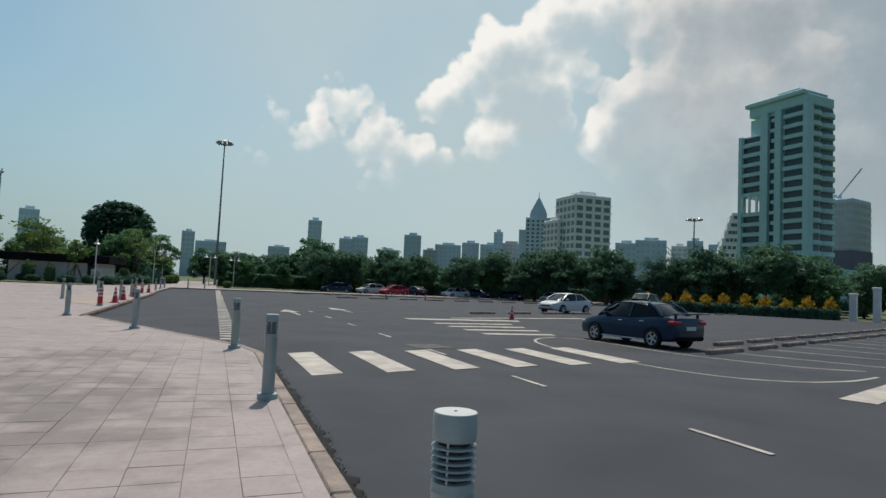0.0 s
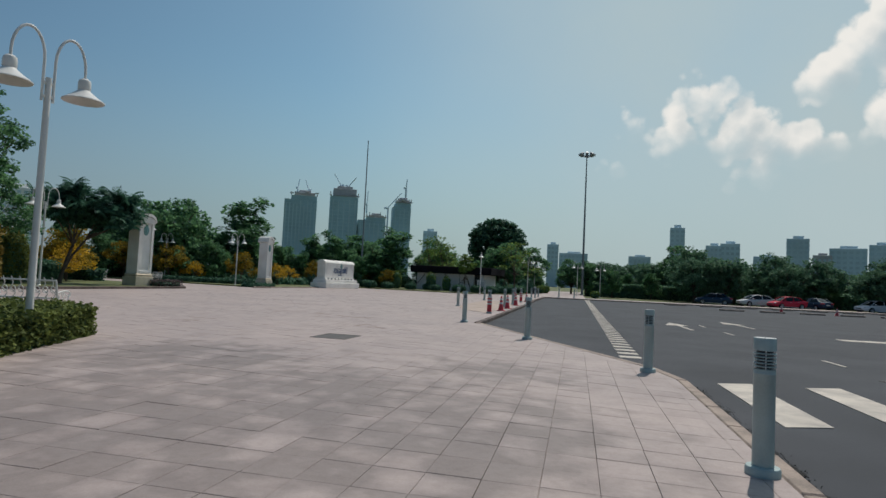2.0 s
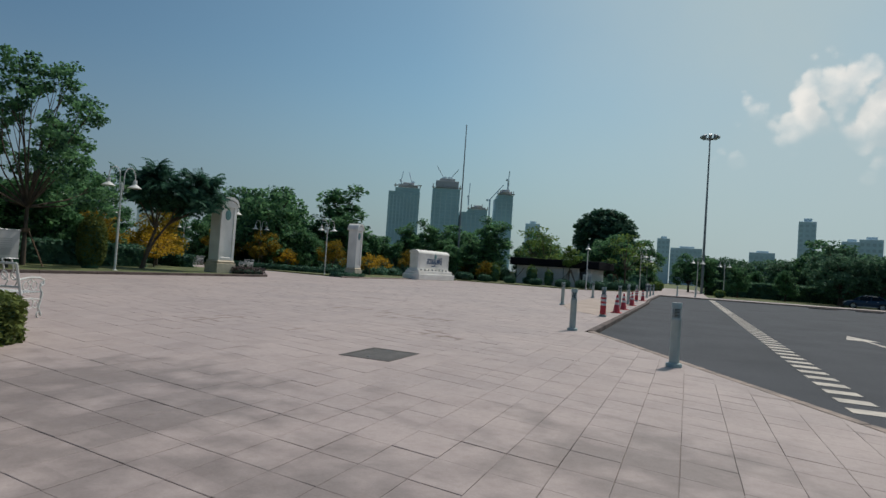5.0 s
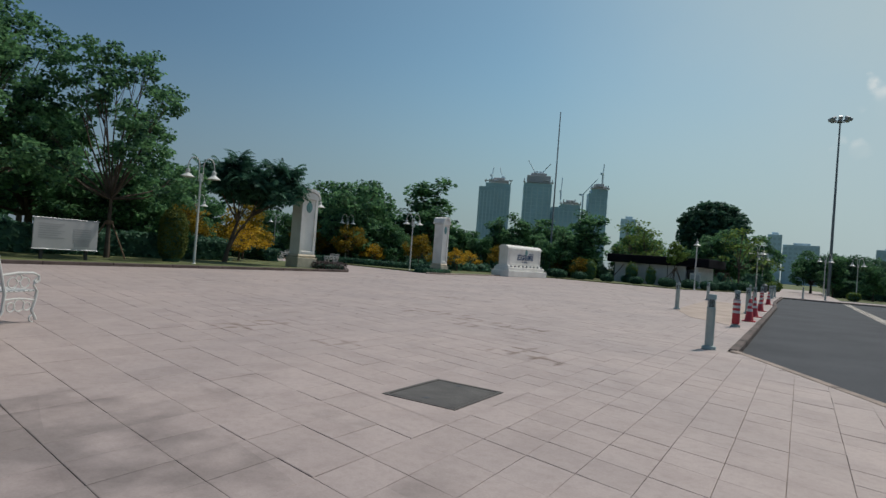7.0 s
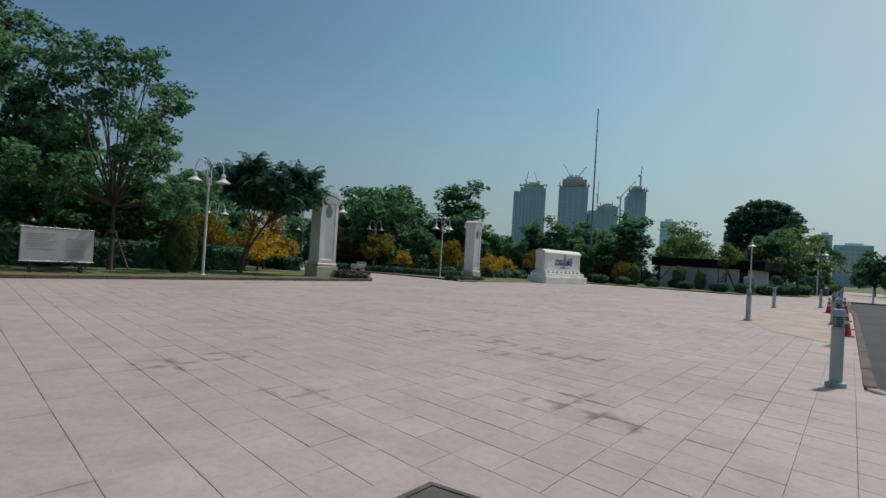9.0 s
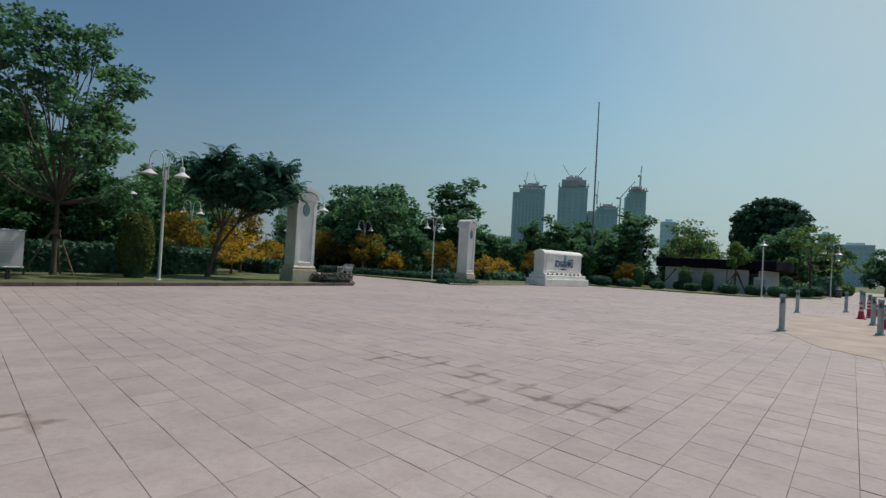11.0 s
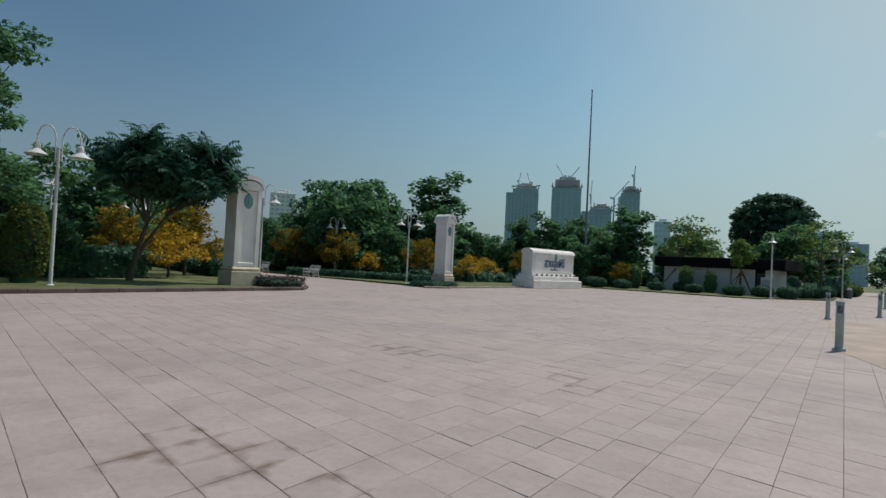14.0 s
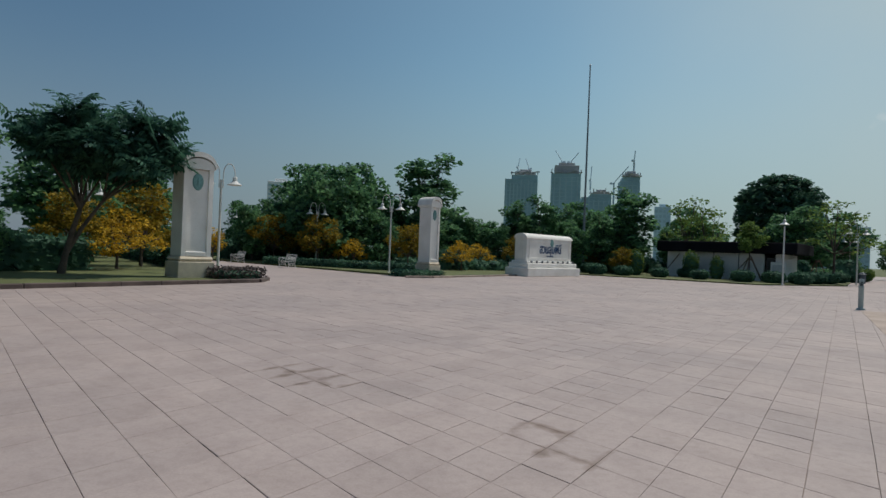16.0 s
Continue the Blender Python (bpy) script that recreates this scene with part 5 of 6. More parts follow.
hedge_box("hedge", "dark shrub belt under the far trees", 0, 0, 2.0, 62.0, 2.2, m_leaf_hazy, 0.5, 49, 0, (0, 0), 16).matrix_world = pose(4.0, 99.0, -0.17, 0, 0, -104)
hedge_box("hedge", "dark shrub belt under the far trees", 0, 0, 2.0, 45.0, 2.2, m_leaf_hazy, 0.5, 50, 0, (0, 0), 16).matrix_world = pose(63.0, 84.0, -0.17, 0, 0, -128)
hedge_box("hedge", "dark shrub border behind the sign", 0, 0, 2.0, 18.0, 1.4, m_leaf_dark, 0.24, 48, 0, (-31.0, 49.5), 60)


def belt(x0, y0, x1, y1, h, d, seed, label="dark understorey shrubs beneath the park trees", dens=22, leaf=0.34, mat=None):
    """An uneven belt of shrubs from one point to another."""
    rng = np.random.default_rng(seed)
    ln = math.hypot(x1 - x0, y1 - y0)
    ob = thing("shrub_belt", label, "shrubs", pose(x0, y0, 0.0, 0, 0, math.degrees(math.atan2(y1 - y0, x1 - x0))))
    n = int(ln / 0.9)
    s = Shape()
    pts = []
    for i in range(n):
        t = (i + 0.5) / n * ln
        r, hh = d * rng.uniform(0.5, 0.8), h * rng.uniform(0.65, 1.15)
        o = rng.uniform(-0.3, 0.3) * d
        s.lathe([(r * 0.7, -0.1), (r * 0.85, hh * 0.4), (r * 0.6, hh * 0.75), (r * 0.15, hh * 0.9)], 9, pose(t, o, 0))
        k = int(dens * hh * r * 7)
        a, q = rng.uniform(0, 6.283, k), rng.uniform(0, 1, k)
        e = np.sqrt(np.maximum(0.05, 1 - q ** 2.4))
        pts.append(np.stack([t + r * e * np.cos(a), o + r * e * np.sin(a), hh * q], 1))
    # dark cores give the shrubs their inner shade by colour
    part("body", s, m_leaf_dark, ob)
    mat = mat or m_leaf_dark
    part("foliage", leaf_mesh("foliage", np.concatenate(pts), leaf, 1, 0.1, mat, seed + 1), mat, ob)


belt(-50, 12, -56, 60, 1.9, 1.6, 101)
belt(-46, 44, -40, 60, 1.7, 1.4, 102)
belt(-56, 60, -30, 72, 1.8, 1.5, 103)
belt(-30, 70, -4, 80, 1.8, 1.5, 104)
belt(-33, 21, -47, 30, 1.5, 1.2, 105)
belt(-30, 46, -25, 60, 1.2, 1.0, 106)
belt(-6.6, 67.5, -5.4, 78, 1.0, 0.9, 107, "mixed green shrubs round the shed", 30, 0.22, m_leaf)
belt(-29.5, -6, -30.5, 19, 1.2, 1.0, 108)
# ---- wheel stops and parked cars ----
def wheel_stop():
    ob = thing("wheel_stop", "low weathered concrete wheel stop on asphalt", "wheel stop", group="wheel stops")
    part("bar", Shape().prism([(-1.1, -0.09), (1.1, -0.09), (1.1, 0.09), (-1.1, 0.09)], 0, 0.10).box(-1.08, -0.07, 0.09, 1.08, 0.07, 0.14, 0.025), m_kerb, ob)
    for x in (-0.8, 0.8):
        part("bolt", Shape().lathe([(0.03, 0.14), (0.03, 0.15)], 10, pose(x, 0, 0)), m_iron, ob)
    return ob


ws = wheel_stop()
ws.matrix_world = pose(16.9, 6.2, -0.12, 0, 0, 20)
for i in range(1, 12):
    copy_thing(ws, pose(16.9 + 2.95 * i, 6.2 + 1.22 * i, -0.12, 0, 0, 22))
for i in range(11):
    copy_thing(ws, pose(19.6 + 2.9 * i, 8.6 + 1.25 * i, -0.12, 0, 0, 22))
for i in range(14):
    copy_thing(ws, pose(18.3 + 3.3 * i, 26.0 + 1.35 * i, -0.12, 0, 0, 24))
for i in range(13):
    copy_thing(ws, pose(15.0 + 3.4 * i, 50.0 + 0.9 * i, -0.12, 0, 0, 18))
for i in range(13):
    copy_thing(ws, pose(12.0 + 3.6 * i, 60.0 + 0.9 * i, -0.12, 0, 0, 16))


def loft(sections):
    """Skin over rings of the same number of points, closed at both ends."""
    n = len(sections[0])
    v = [p for s in sections for p in s]
    f = [(j * n + i, j * n + (i + 1) % n, (j + 1) * n + (i + 1) % n, (j + 1) * n + i) for j in range(len(sections) - 1) for i in range(n)]
    f += [tuple(range(n))[::-1], tuple((len(sections) - 1) * n + i for i in range(n))]
    return Shape().add(v, f)


def car(label, paint, tall=0.0, group="", cat="car", cab=0.0):
    """A saloon 4.4 m long, nose towards +x."""
    ob = thing("car", label, cat, group=group)
    sec = []
    for x, w, zb, zt in ((-2.18, 0.70, 0.42, 0.80), (-2.10, 0.80, 0.30, 0.98), (-1.85, 0.84, 0.24, 1.04), (-1.3, 0.855, 0.21, 1.02), (-0.4, 0.86, 0.20, 0.97), (0.5, 0.86, 0.20, 0.94), (1.05, 0.855, 0.20, 0.93), (1.6, 0.84, 0.21, 0.84), (1.98, 0.79, 0.24, 0.74), (2.15, 0.68, 0.30, 0.64), (2.20, 0.55, 0.38, 0.56)):
        zt += tall * 0.4
        mid = (zb + zt) / 2
        half = [(0.70 * w, zb), (0.96 * w, zb + 0.06), (1.0 * w, mid), (0.985 * w, zt - 0.12), (0.90 * w, zt - 0.02), (0.5 * w, zt + 0.02)]
        sec.append([(x, y, z) for y, z in half] + [(x, -y, z) for y, z in half[::-1]])
    part("body", loft(sec), paint, ob)
    gl = []
    for x, w0, z0, w1, z1 in ((-1.78, 0.70, 1.00, 0.64, 1.03), (-1.15, 0.78, 0.98, 0.58, 1.38), (-0.5, 0.80, 0.95, 0.60, 1.455), (0.25, 0.80, 0.93, 0.585, 1.44), (0.62, 0.79, 0.92, 0.57, 1.33), (1.32, 0.72, 0.90, 0.66, 0.93)):
        z0, z1 = z0 + tall * 0.35, z1 + tall
        ring = [(w0, z0), (w1 + 0.03, z1 - 0.05), (w1 - 0.06, z1), (0, z1 + 0.015)]
        gl.append([(x, y, z) for y, z in ring] + [(x, -y, z) for y, z in ring[:3][::-1]])
    part("glasshouse", loft(gl), m_glass, ob, "dark tinted windows")
    rf = []
    for x, w, z in ((-1.05, 0.56, 1.40), (-0.75, 0.59, 1.445), (-0.1, 0.60, 1.475), (0.32, 0.585, 1.455), (0.50, 0.55, 1.40)):
        z += tall
        rf.append([(x, w, z - 0.03), (x, w * 0.8, z), (x, 0, z + 0.02), (x, -w * 0.8, z), (x, -w, z - 0.03), (x, 0, z - 0.05)])
    part("roof", loft(rf), paint, ob)
    for s in (-1, 1):
        t = tall
        part("pillar", Shape().tube([(1.22, 0.72 * s, 0.94 + t * 0.35), (0.85, 0.665 * s, 1.2 + t * 0.7), (0.45, 0.60 * s, 1.42 + t)], 0.035, 6), paint, ob)
        part("pillar", Shape().tube([(-0.30, 0.805 * s, 0.95 + t * 0.35), (-0.35, 0.64 * s, 1.41 + t)], 0.035, 6), paint, ob)
        part("pillar", Shape().tube([(-1.62, 0.74 * s, 1.02 + t * 0.35), (-1.3, 0.66 * s, 1.28 + t * 0.8), (-0.95, 0.60 * s, 1.42 + t)], 0.06, 6), paint, ob)
        part("mirror", Shape().box(0.72, 0.84 * s - 0.09, 0.96 + t * 0.4, 0.90, 0.84 * s + 0.09, 1.08 + t * 0.4, 0.03), paint, ob)
        part("headlight", Shape().box(1.86, min(0.48 * s, 0.76 * s), 0.60 + t * 0.3, 2.12, max(0.48 * s, 0.76 * s), 0.72 + t * 0.3, 0.04), m_head, ob)
        part("tail_light", Shape().box(-2.19, min(0.42 * s, 0.83 * s), 0.78 + t * 0.3, -1.86, max(0.42 * s, 0.83 * s), 0.92 + t * 0.3, 0.04), m_tail, ob)
        part("door_handle", Shape().box(0.0, 0.865 * s - 0.012, 0.80 + t * 0.3, 0.18, 0.865 * s + 0.012, 0.83 + t * 0.3, 0.008).box(-0.95, 0.865 * s - 0.012, 0.82 + t * 0.3, -0.77, 0.865 * s + 0.012, 0.85 + t * 0.3, 0.008), m_rim, ob)
        part("sill_trim", Shape().box(-0.95, 0.845 * s - 0.02, 0.22, 0.95, 0.845 * s + 0.02, 0.27, 0.01), m_rim, ob)
        for x in (-1.32, 1.28):
            arch = part("wheel_arch", Shape().lathe([(0.345, -0.02), (0.345, 0.02)], 24, Matrix.Translation((x, 0.848 * s, 0.32)) @ pose(0, 0, 0, 90, 0, 0)), m_black, ob)
            wh = thing("wheel", "", "")
            wh.parent = ob
            wh.matrix_local = Matrix.Translation((x, 0.80 * s, 0.31)) @ pose(0, 0, 0, -90 * s, 0, 0)
            part("tyre", Shape().lathe([(0.20, -0.10), (0.29, -0.10), (0.31, -0.06), (0.31, 0.06), (0.295, 0.095), (0.21, 0.10)], 28, cap=False), m_tyre, wh)
            rim = Shape().lathe([(0.215, 0.07), (0.215, 0.10), (0.19, 0.095), (0.18, 0.06)], 28, cap=False).lathe([(0.05, 0.05), (0.05, 0.09), (0.0, 0.095)], 14)
            for k in range(5):
                rim.box(0.04, -0.032, 0.06, 0.195, 0.032, 0.088, 0.008, pose(0, 0, 0, 0, 0, 72 * k + 10))
            part("rim", rim, m_rim, wh)
            part("brake_disc", Shape().lathe([(0.13, 0.03), (0.13, 0.071)], 20), m_dark, wh)
    part("number_plate", Shape().box(-2.205, -0.24, 0.62, -2.17, 0.24, 0.74, 0.006), m_plate, ob)
    part("bumper", Shape().box(-2.20, -0.70, 0.28, -2.02, 0.70, 0.44, 0.05), m_black, ob)
    part("bumper", Shape().box(2.02, -0.62, 0.26, 2.20, 0.62, 0.36, 0.05), m_black, ob)
    part("grille", Shape().box(2.12, -0.42, 0.48, 2.215, 0.42, 0.60, 0.02), m_dark, ob)
    return ob


navy = car("dark navy saloon car parked on the asphalt, rear towards the plaza", m_car_navy)
part("spoiler", Shape().box(-2.14, -0.66, 1.13, -1.90, 0.66, 1.165, 0.012).box(-2.05, -0.60, 1.0, -1.97, -0.54, 1.14, 0.008).box(-2.05, 0.54, 1.0, -1.97, 0.60, 1.14, 0.008), m_car_navy, navy)
navy.matrix_world = pose(15.85, 8.75, -0.12, 0, 0, 101) @ Matrix.Diagonal((0.89, 0.92, 0.94, 1))
white = car("white saloon car parked nose-in on the asphalt", m_car_white)
white.matrix_world = pose(27.5, 31.2, -0.12, 0, 0, 200) @ Matrix.Diagonal((1.06, 1.02, 1.02, 1))
red = car("bright red car parked at the far edge of the lot", m_car_red, group="far parked cars")
red.matrix_world = pose(26.8, 74.2, -0.12, 0, 0, 200)
dark = car("dark car parked at the far edge of the lot", m_car_navy, group="far parked cars")
dark.matrix_world = pose(30.6, 76.5, -0.15, 0, 0, 110)
suv = car("silver-grey sport utility car parked behind the saloons", m_car_grey, 0.28)
suv.matrix_world = pose(41.9, 39.6, -0.12, 0, 0, 205) @ Matrix.Diagonal((1.06, 1.08, 1.05, 1))
for src, x, y, r in ((white, 24.6, 78.5, 195), (white, 36.6, 75.0, 200), (dark, 40.0, 74.6, 110), (dark, 44.2, 72.2, 105), (dark, 19.4, 78.0, 170), (white, 49.5, 69.0, 210)):
    c = copy_thing(src, pose(x, y, -0.13, 0, 0, r))
    tagged(c, "white car parked at the far edge of the lot" if src is white else "dark car parked at the far edge of the lot", "car", "far parked cars")

# ---- right-hand gate pillars and fence ----
for x, y, h in ((65.9, 33.4, 3.6), (65.0, 35.2, 2.9), (66.6, 30.9, 3.6)):
    g = thing("gate_pillar", "white rendered gate pillar at the far side of the car park", "pillar", pose(x, y, -0.17, 0, 0, 28), group="lot gate pillars")
    part("shaft", Shape().box(-0.40, -0.32, 0, 0.40, 0.32, h - 0.2, 0.02), m_white, g)
    part("cap", Shape().box(-0.48, -0.40, h - 0.2, 0.48, 0.40, h, 0.05), m_white, g)
fence = thing("fence", "low pale metal fence at the edge of the lot", "fence", pose(66.0, 36.0, -0.17, 0, 0, 118))
for i in range(22):
    part("post", Shape().box(i * 1.2 - 0.03, -0.03, 0, i * 1.2 + 0.03, 0.03, 1.1, 0.008), m_lamp, fence)
for z in (0.35, 0.65, 0.95):
    part("rail", Shape().box(0, -0.02, z, 25.2, 0.02, z + 0.06, 0.008), m_lamp, fence)


# ---- shed ----
shed = thing("shed", "site shed with grey white wall panels and black flat roof", "shed", pose(-13.30, 66.0, 0.05, 0, 0, -6) @ Matrix.Diagonal((0.84, 1, 1, 1)))
part("roof", Shape().box(-5.4, -0.7, 2.1, 6.8, 6.6, 2.95, 0.06), m_black, shed, "black sheeted roof")
for i in range(4):
    x = -4.6 + 2.2 * i
    part("wall_panel", Shape().box(x, 0.0, 0.0, x + 2.12, 0.08, 2.1, 0.01), m_shedwall, shed)
    part("frame_post", Shape().box(x - 0.06, -0.04, 0.0, x, 0.1, 2.12, 0.008), m_dark, shed)
# near-black panel fills the doorway in place of the shed's inner shade
part("door_opening", Shape().box(4.25, 0.12, 0.0, 5.0, 0.2, 1.8, 0.01), m_dark, shed, "doorway panel coloured dark as the unlit inside")
part("wall_panel", Shape().box(5.0, 0.0, 0.0, 5.5, 0.08, 2.1, 0.01), m_shedwall, shed)
part("side_wall", Shape().box(5.42, 0.1, 0.0, 5.5, 6.0, 2.1, 0.01).box(-4.7, 0.1, 0.0, -4.62, 6.0, 2.1, 0.01).box(-4.7, 6.0, 0.0, 5.5, 6.08, 2.1, 0.01), m_shedwall, shed)
for a, b in ((1.6, 3.0), (4.4, 3.0), (-4.5, -3.4)):
    part("prop", Shape().tube([(a, -1.6, 0.0), (b, -0.1, 1.9)], 0.045, 8), m_timber, shed)
ac = thing("air_conditioner", "white air conditioner box beside the shed", "air conditioner", pose(-8.9, 65.4, 0.05))
part("case", Shape().box(-0.5, -0.35, 0.0, 0.5, 0.35, 1.5, 0.03), m_lamp, ac)
part("grille", Shape().box(-0.38, -0.37, 0.5, 0.38, -0.352, 1.3, 0.004), m_steel, ac)

# litter bin by the twin lamps
bn = thing("litter_bin", "dark blue-grey round litter bin beside the lamp posts", "litter bin", pose(-3.50, 78.79, 0.0))
part("body", Shape().lathe([(0.24, 0.0), (0.27, 0.04), (0.29, 0.78), (0.30, 0.80)], 24), m_bin, bn)
part("rim", Shape().lathe([(0.31, 0.78), (0.31, 0.84), (0.27, 0.86), (0.24, 0.82)], 24, cap=False), m_pole, bn)
part("lid", Shape().lathe([(0.27, 0.84), (0.22, 0.93), (0.10, 0.98), (0.0, 0.985)], 24), m_bin, bn)

# ---- notice board and tree stakes ----
bd = thing("notice_board", "pale notice board on short dark legs at the lawn edge", "notice board", pose(-24.0, 14.35, 0.0, 0, 0, 88) @ Matrix.Diagonal((0.88, 1, 0.95, 1)))
part("panel", Shape().box(-1.3, -0.03, 0.5, 1.3, 0.03, 1.68, 0.01), m_board_shaded, bd)
part("rim", Shape().box(-1.34, -0.04, 1.68, 1.34, 0.04, 1.72, 0.008).box(-1.34, -0.04, 0.46, 1.34, 0.04, 0.5, 0.008), m_steel, bd)
for x in (-0.9, 0.9):
    part("leg", Shape().box(x - 0.06, 0.04, 0.0, x + 0.06, 0.14, 0.9, 0.01), m_dark, bd)
for i in range(7):
    part("text_bar", Shape().box(-1.1, -0.036, 1.46 - 0.09 * i, -0.1 - 0.12 * (i % 3), -0.031, 1.49 - 0.09 * i), m_print, bd)
    part("text_bar", Shape().box(0.25, -0.036, 1.30 - 0.09 * i, 1.0, -0.031, 1.33 - 0.09 * i), m_print, bd)
part("text_block", Shape().box(0.35, -0.037, 0.62, 0.95, -0.031, 0.92), m_print, bd)


def stakes(x, y, h, r):
    ob = thing("tree_stakes", "leaning timber stakes propping a young tree", "stakes", pose(x, y, 0.05), group="tree stakes")
    for k in range(3):
        a = 2.1 * k + 0.4
        part("stake", Shape().tube([(r * math.cos(a), r * math.sin(a), 0), (0.12 * math.cos(a), 0.12 * math.sin(a), h)], 0.035, 8), m_timber, ob)
    part("tie", Shape().lathe([(0.17, h - 0.15), (0.18, h - 0.05), (0.17, h + 0.02)], 12, cap=False), m_timber, ob)


stakes(-27.0, 17.6, 1.7, 0.95)
stakes(-10.73, 64.30, 1.7, 0.9)
stakes(-6.6, 70.0, 1.8, 0.9)


# ---- benches ----
def bench():
    """A white cast-iron bench, back towards -y."""
    ob = thing("bench", "white ornate cast-iron garden bench", "bench", group="garden benches")
    w = 0.72
    for s in (-1, 1):
        x = w * s
        leg = Shape()
        curl = [(x, 0.22 + 0.05 * math.cos(a), 0.05 + 0.05 * math.sin(a)) for a in [0.6 * k for k in range(9)]]
        leg.tube(curl, 0.013, 6)
        leg.tube([(x, 0.27, 0.03), (x, 0.20, 0.16), (x, 0.24, 0.30), (x, 0.26, 0.42)], 0.02, 8)
        part("front_leg", leg, m_lamp, ob)
        back = Shape()
        back.tube([(x, -0.34, 0.0), (x, -0.24, 0.16), (x, -0.22, 0.40), (x, -0.28, 0.62), (x, -0.36, 0.90)], 0.02, 8)
        part("back_leg", back, m_lamp, ob)
        arm = Shape()
        arm.tube([(x, -0.28, 0.64), (x, -0.05, 0.67), (x, 0.18, 0.665), (x, 0.27, 0.63), (x, 0.28, 0.56), (x, 0.23, 0.53), (x, 0.20, 0.57)], 0.018, 8)
        arm.tube([(x, 0.26, 0.42), (x, 0.20, 0.50), (x, 0.24, 0.60)], 0.014, 6)
        for yc, zc, r in ((-0.12, 0.54, 0.07), (0.06, 0.54, 0.07), (-0.03, 0.60, 0.045), (0.0, 0.24, 0.08), (-0.12, 0.22, 0.06), (0.12, 0.22, 0.055)):
            arm.tube([(x, yc + r * math.cos(a), zc + r * math.sin(a)) for a in [0.5 * k for k in range(13)]], 0.010, 5)
        arm.tube([(x, 0.24, 0.30), (x, 0.0, 0.33), (x, -0.22, 0.32)], 0.012, 6)
        part("armrest", arm, m_lamp, ob)
    for i in range(7):
        y = -0.19 + 0.072 * i
        part("seat_slat", Shape().box(-w, y - 0.026, 0.415, w, y + 0.026, 0.435, 0.006), m_lamp, ob)
    for a, b in ((0.90, -0.36), (0.52, -0.245)):
        part("back_rail", Shape().box(-w, b - 0.015, a - 0.018, w, b + 0.015, a + 0.018, 0.006), m_lamp, ob)
    for i in range(9):
        x = -0.64 + 0.16 * i
        sc = Shape()
        sc.tube([(x, -0.25, 0.53), (x + 0.05, -0.27, 0.62), (x - 0.04, -0.30, 0.72), (x + 0.02, -0.335, 0.82), (x, -0.37, 0.96)], 0.012, 6)
        sc.tube([(x + 0.055 * math.cos(a), -0.29 - 0.015 * math.sin(a), 0.70 + 0.07 * math.sin(a)) for a in [0.52 * k for k in range(13)]], 0.010, 5)
        part("scroll", sc, m_lamp, ob)
    return ob


be = bench()
be.matrix_world = pose(-9.46, 6.08, 0.0, 0, 0, 20)
for x, y, r in ((-32.6, 38.9, 165), (-39.6, 40.6, 165), (-37.8, 35.5, -15), (-33.6, 33.9, -15)):
    copy_thing(be, scaled(x, y, -0.004 if y > 38 else 0.02, r, 0.88))
# ---- buildings in the distance ----
def block(name, label, x, y, turn, w, d, h, material, floors, bays, side_bays, fill=0.72, crown=True, as_parts=True, pane=None, z=-0.2):
    """A slab with windows on its two faces towards the plaza (local -y and -x)."""
    pane = pane or m_pane
    ob = thing(name, label, "building", pose(x, y, z, 0, 0, turn))
    b = Shape().box(-w / 2, -d / 2, 0, w / 2, d / 2, h, 0.3)
    part("wall", b, material, ob, smooth=False)
    if crown:
        part("roof_house", Shape().box(-w * 0.22, -d * 0.22, h, w * 0.25, d * 0.25, h + h * 0.05, 0.2), material, ob, smooth=False)
    fh = h / (floors + 0.6)
    bw = w / bays
    dw = d / max(1, side_bays)
    front = Shape().box(-bw * fill / 2, -0.12, 0, bw * fill / 2, 0.25, fh * 0.60, 0.05).mesh("window", pane, False)
    side = Shape().box(-0.12, -dw * fill / 2, 0, 0.25, dw * fill / 2, fh * 0.60, 0.05).mesh("window", pane, False)
    joined = Shape()
    ledge = Shape()
    for k in range(floors):
        zz = fh * (k + 0.45)
        for i in range(bays):
            xx = -w / 2 + bw * (i + 0.5)
            if as_parts:
                o = part("window", front, pane, ob)
                o.location = (xx, -d / 2, zz)
            else:
                joined.box(xx - bw * fill / 2, -d / 2 - 0.15, zz, xx + bw * fill / 2, -d / 2 + 0.2, zz + fh * 0.5)
        for i in range(side_bays):
            yy = -d / 2 + dw * (i + 0.5)
            if as_parts:
                o = part("window", side, pane, ob)
                o.location = (-w / 2, yy, zz)
            else:
                joined.box(-w / 2 - 0.15, yy - dw * fill / 2, zz, -w / 2 + 0.2, yy + dw * fill / 2, zz + fh * 0.5)
        ledge.box(-w / 2 - 0.3, -d / 2 - 0.3, zz - fh * 0.16, w / 2 + 0.1, d / 2, zz - fh * 0.04)
    if as_parts:
        tagged(part("ledge", ledge, material, ob, smooth=False), kind="stuff")
    else:
        o = part("glazing", joined, pane, ob, smooth=False)
        tagged(o, kind="stuff")
    return ob


def crane(x, y, z, h, jib, turn, tilt, material):
    ob = thing("tower_crane", "slim construction crane on the tower roof", "crane", pose(x, y, z, 0, 0, turn), group="tower cranes")
    part("mast", Shape().box(-0.6, -0.6, 0, 0.6, 0.6, h, 0.05), material, ob)
    part("jib", Shape().box(-jib * 0.12, -0.3, -0.3, jib, 0.3, 0.3, 0.05, Matrix.Translation((0, 0, h)) @ pose(0, 0, 0, 0, -tilt, 0)), material, ob)
    part("counterweight", Shape().box(-3.2, -0.8, h - 1.4, -1.2, 0.8, h + 0.2, 0.1), material, ob)


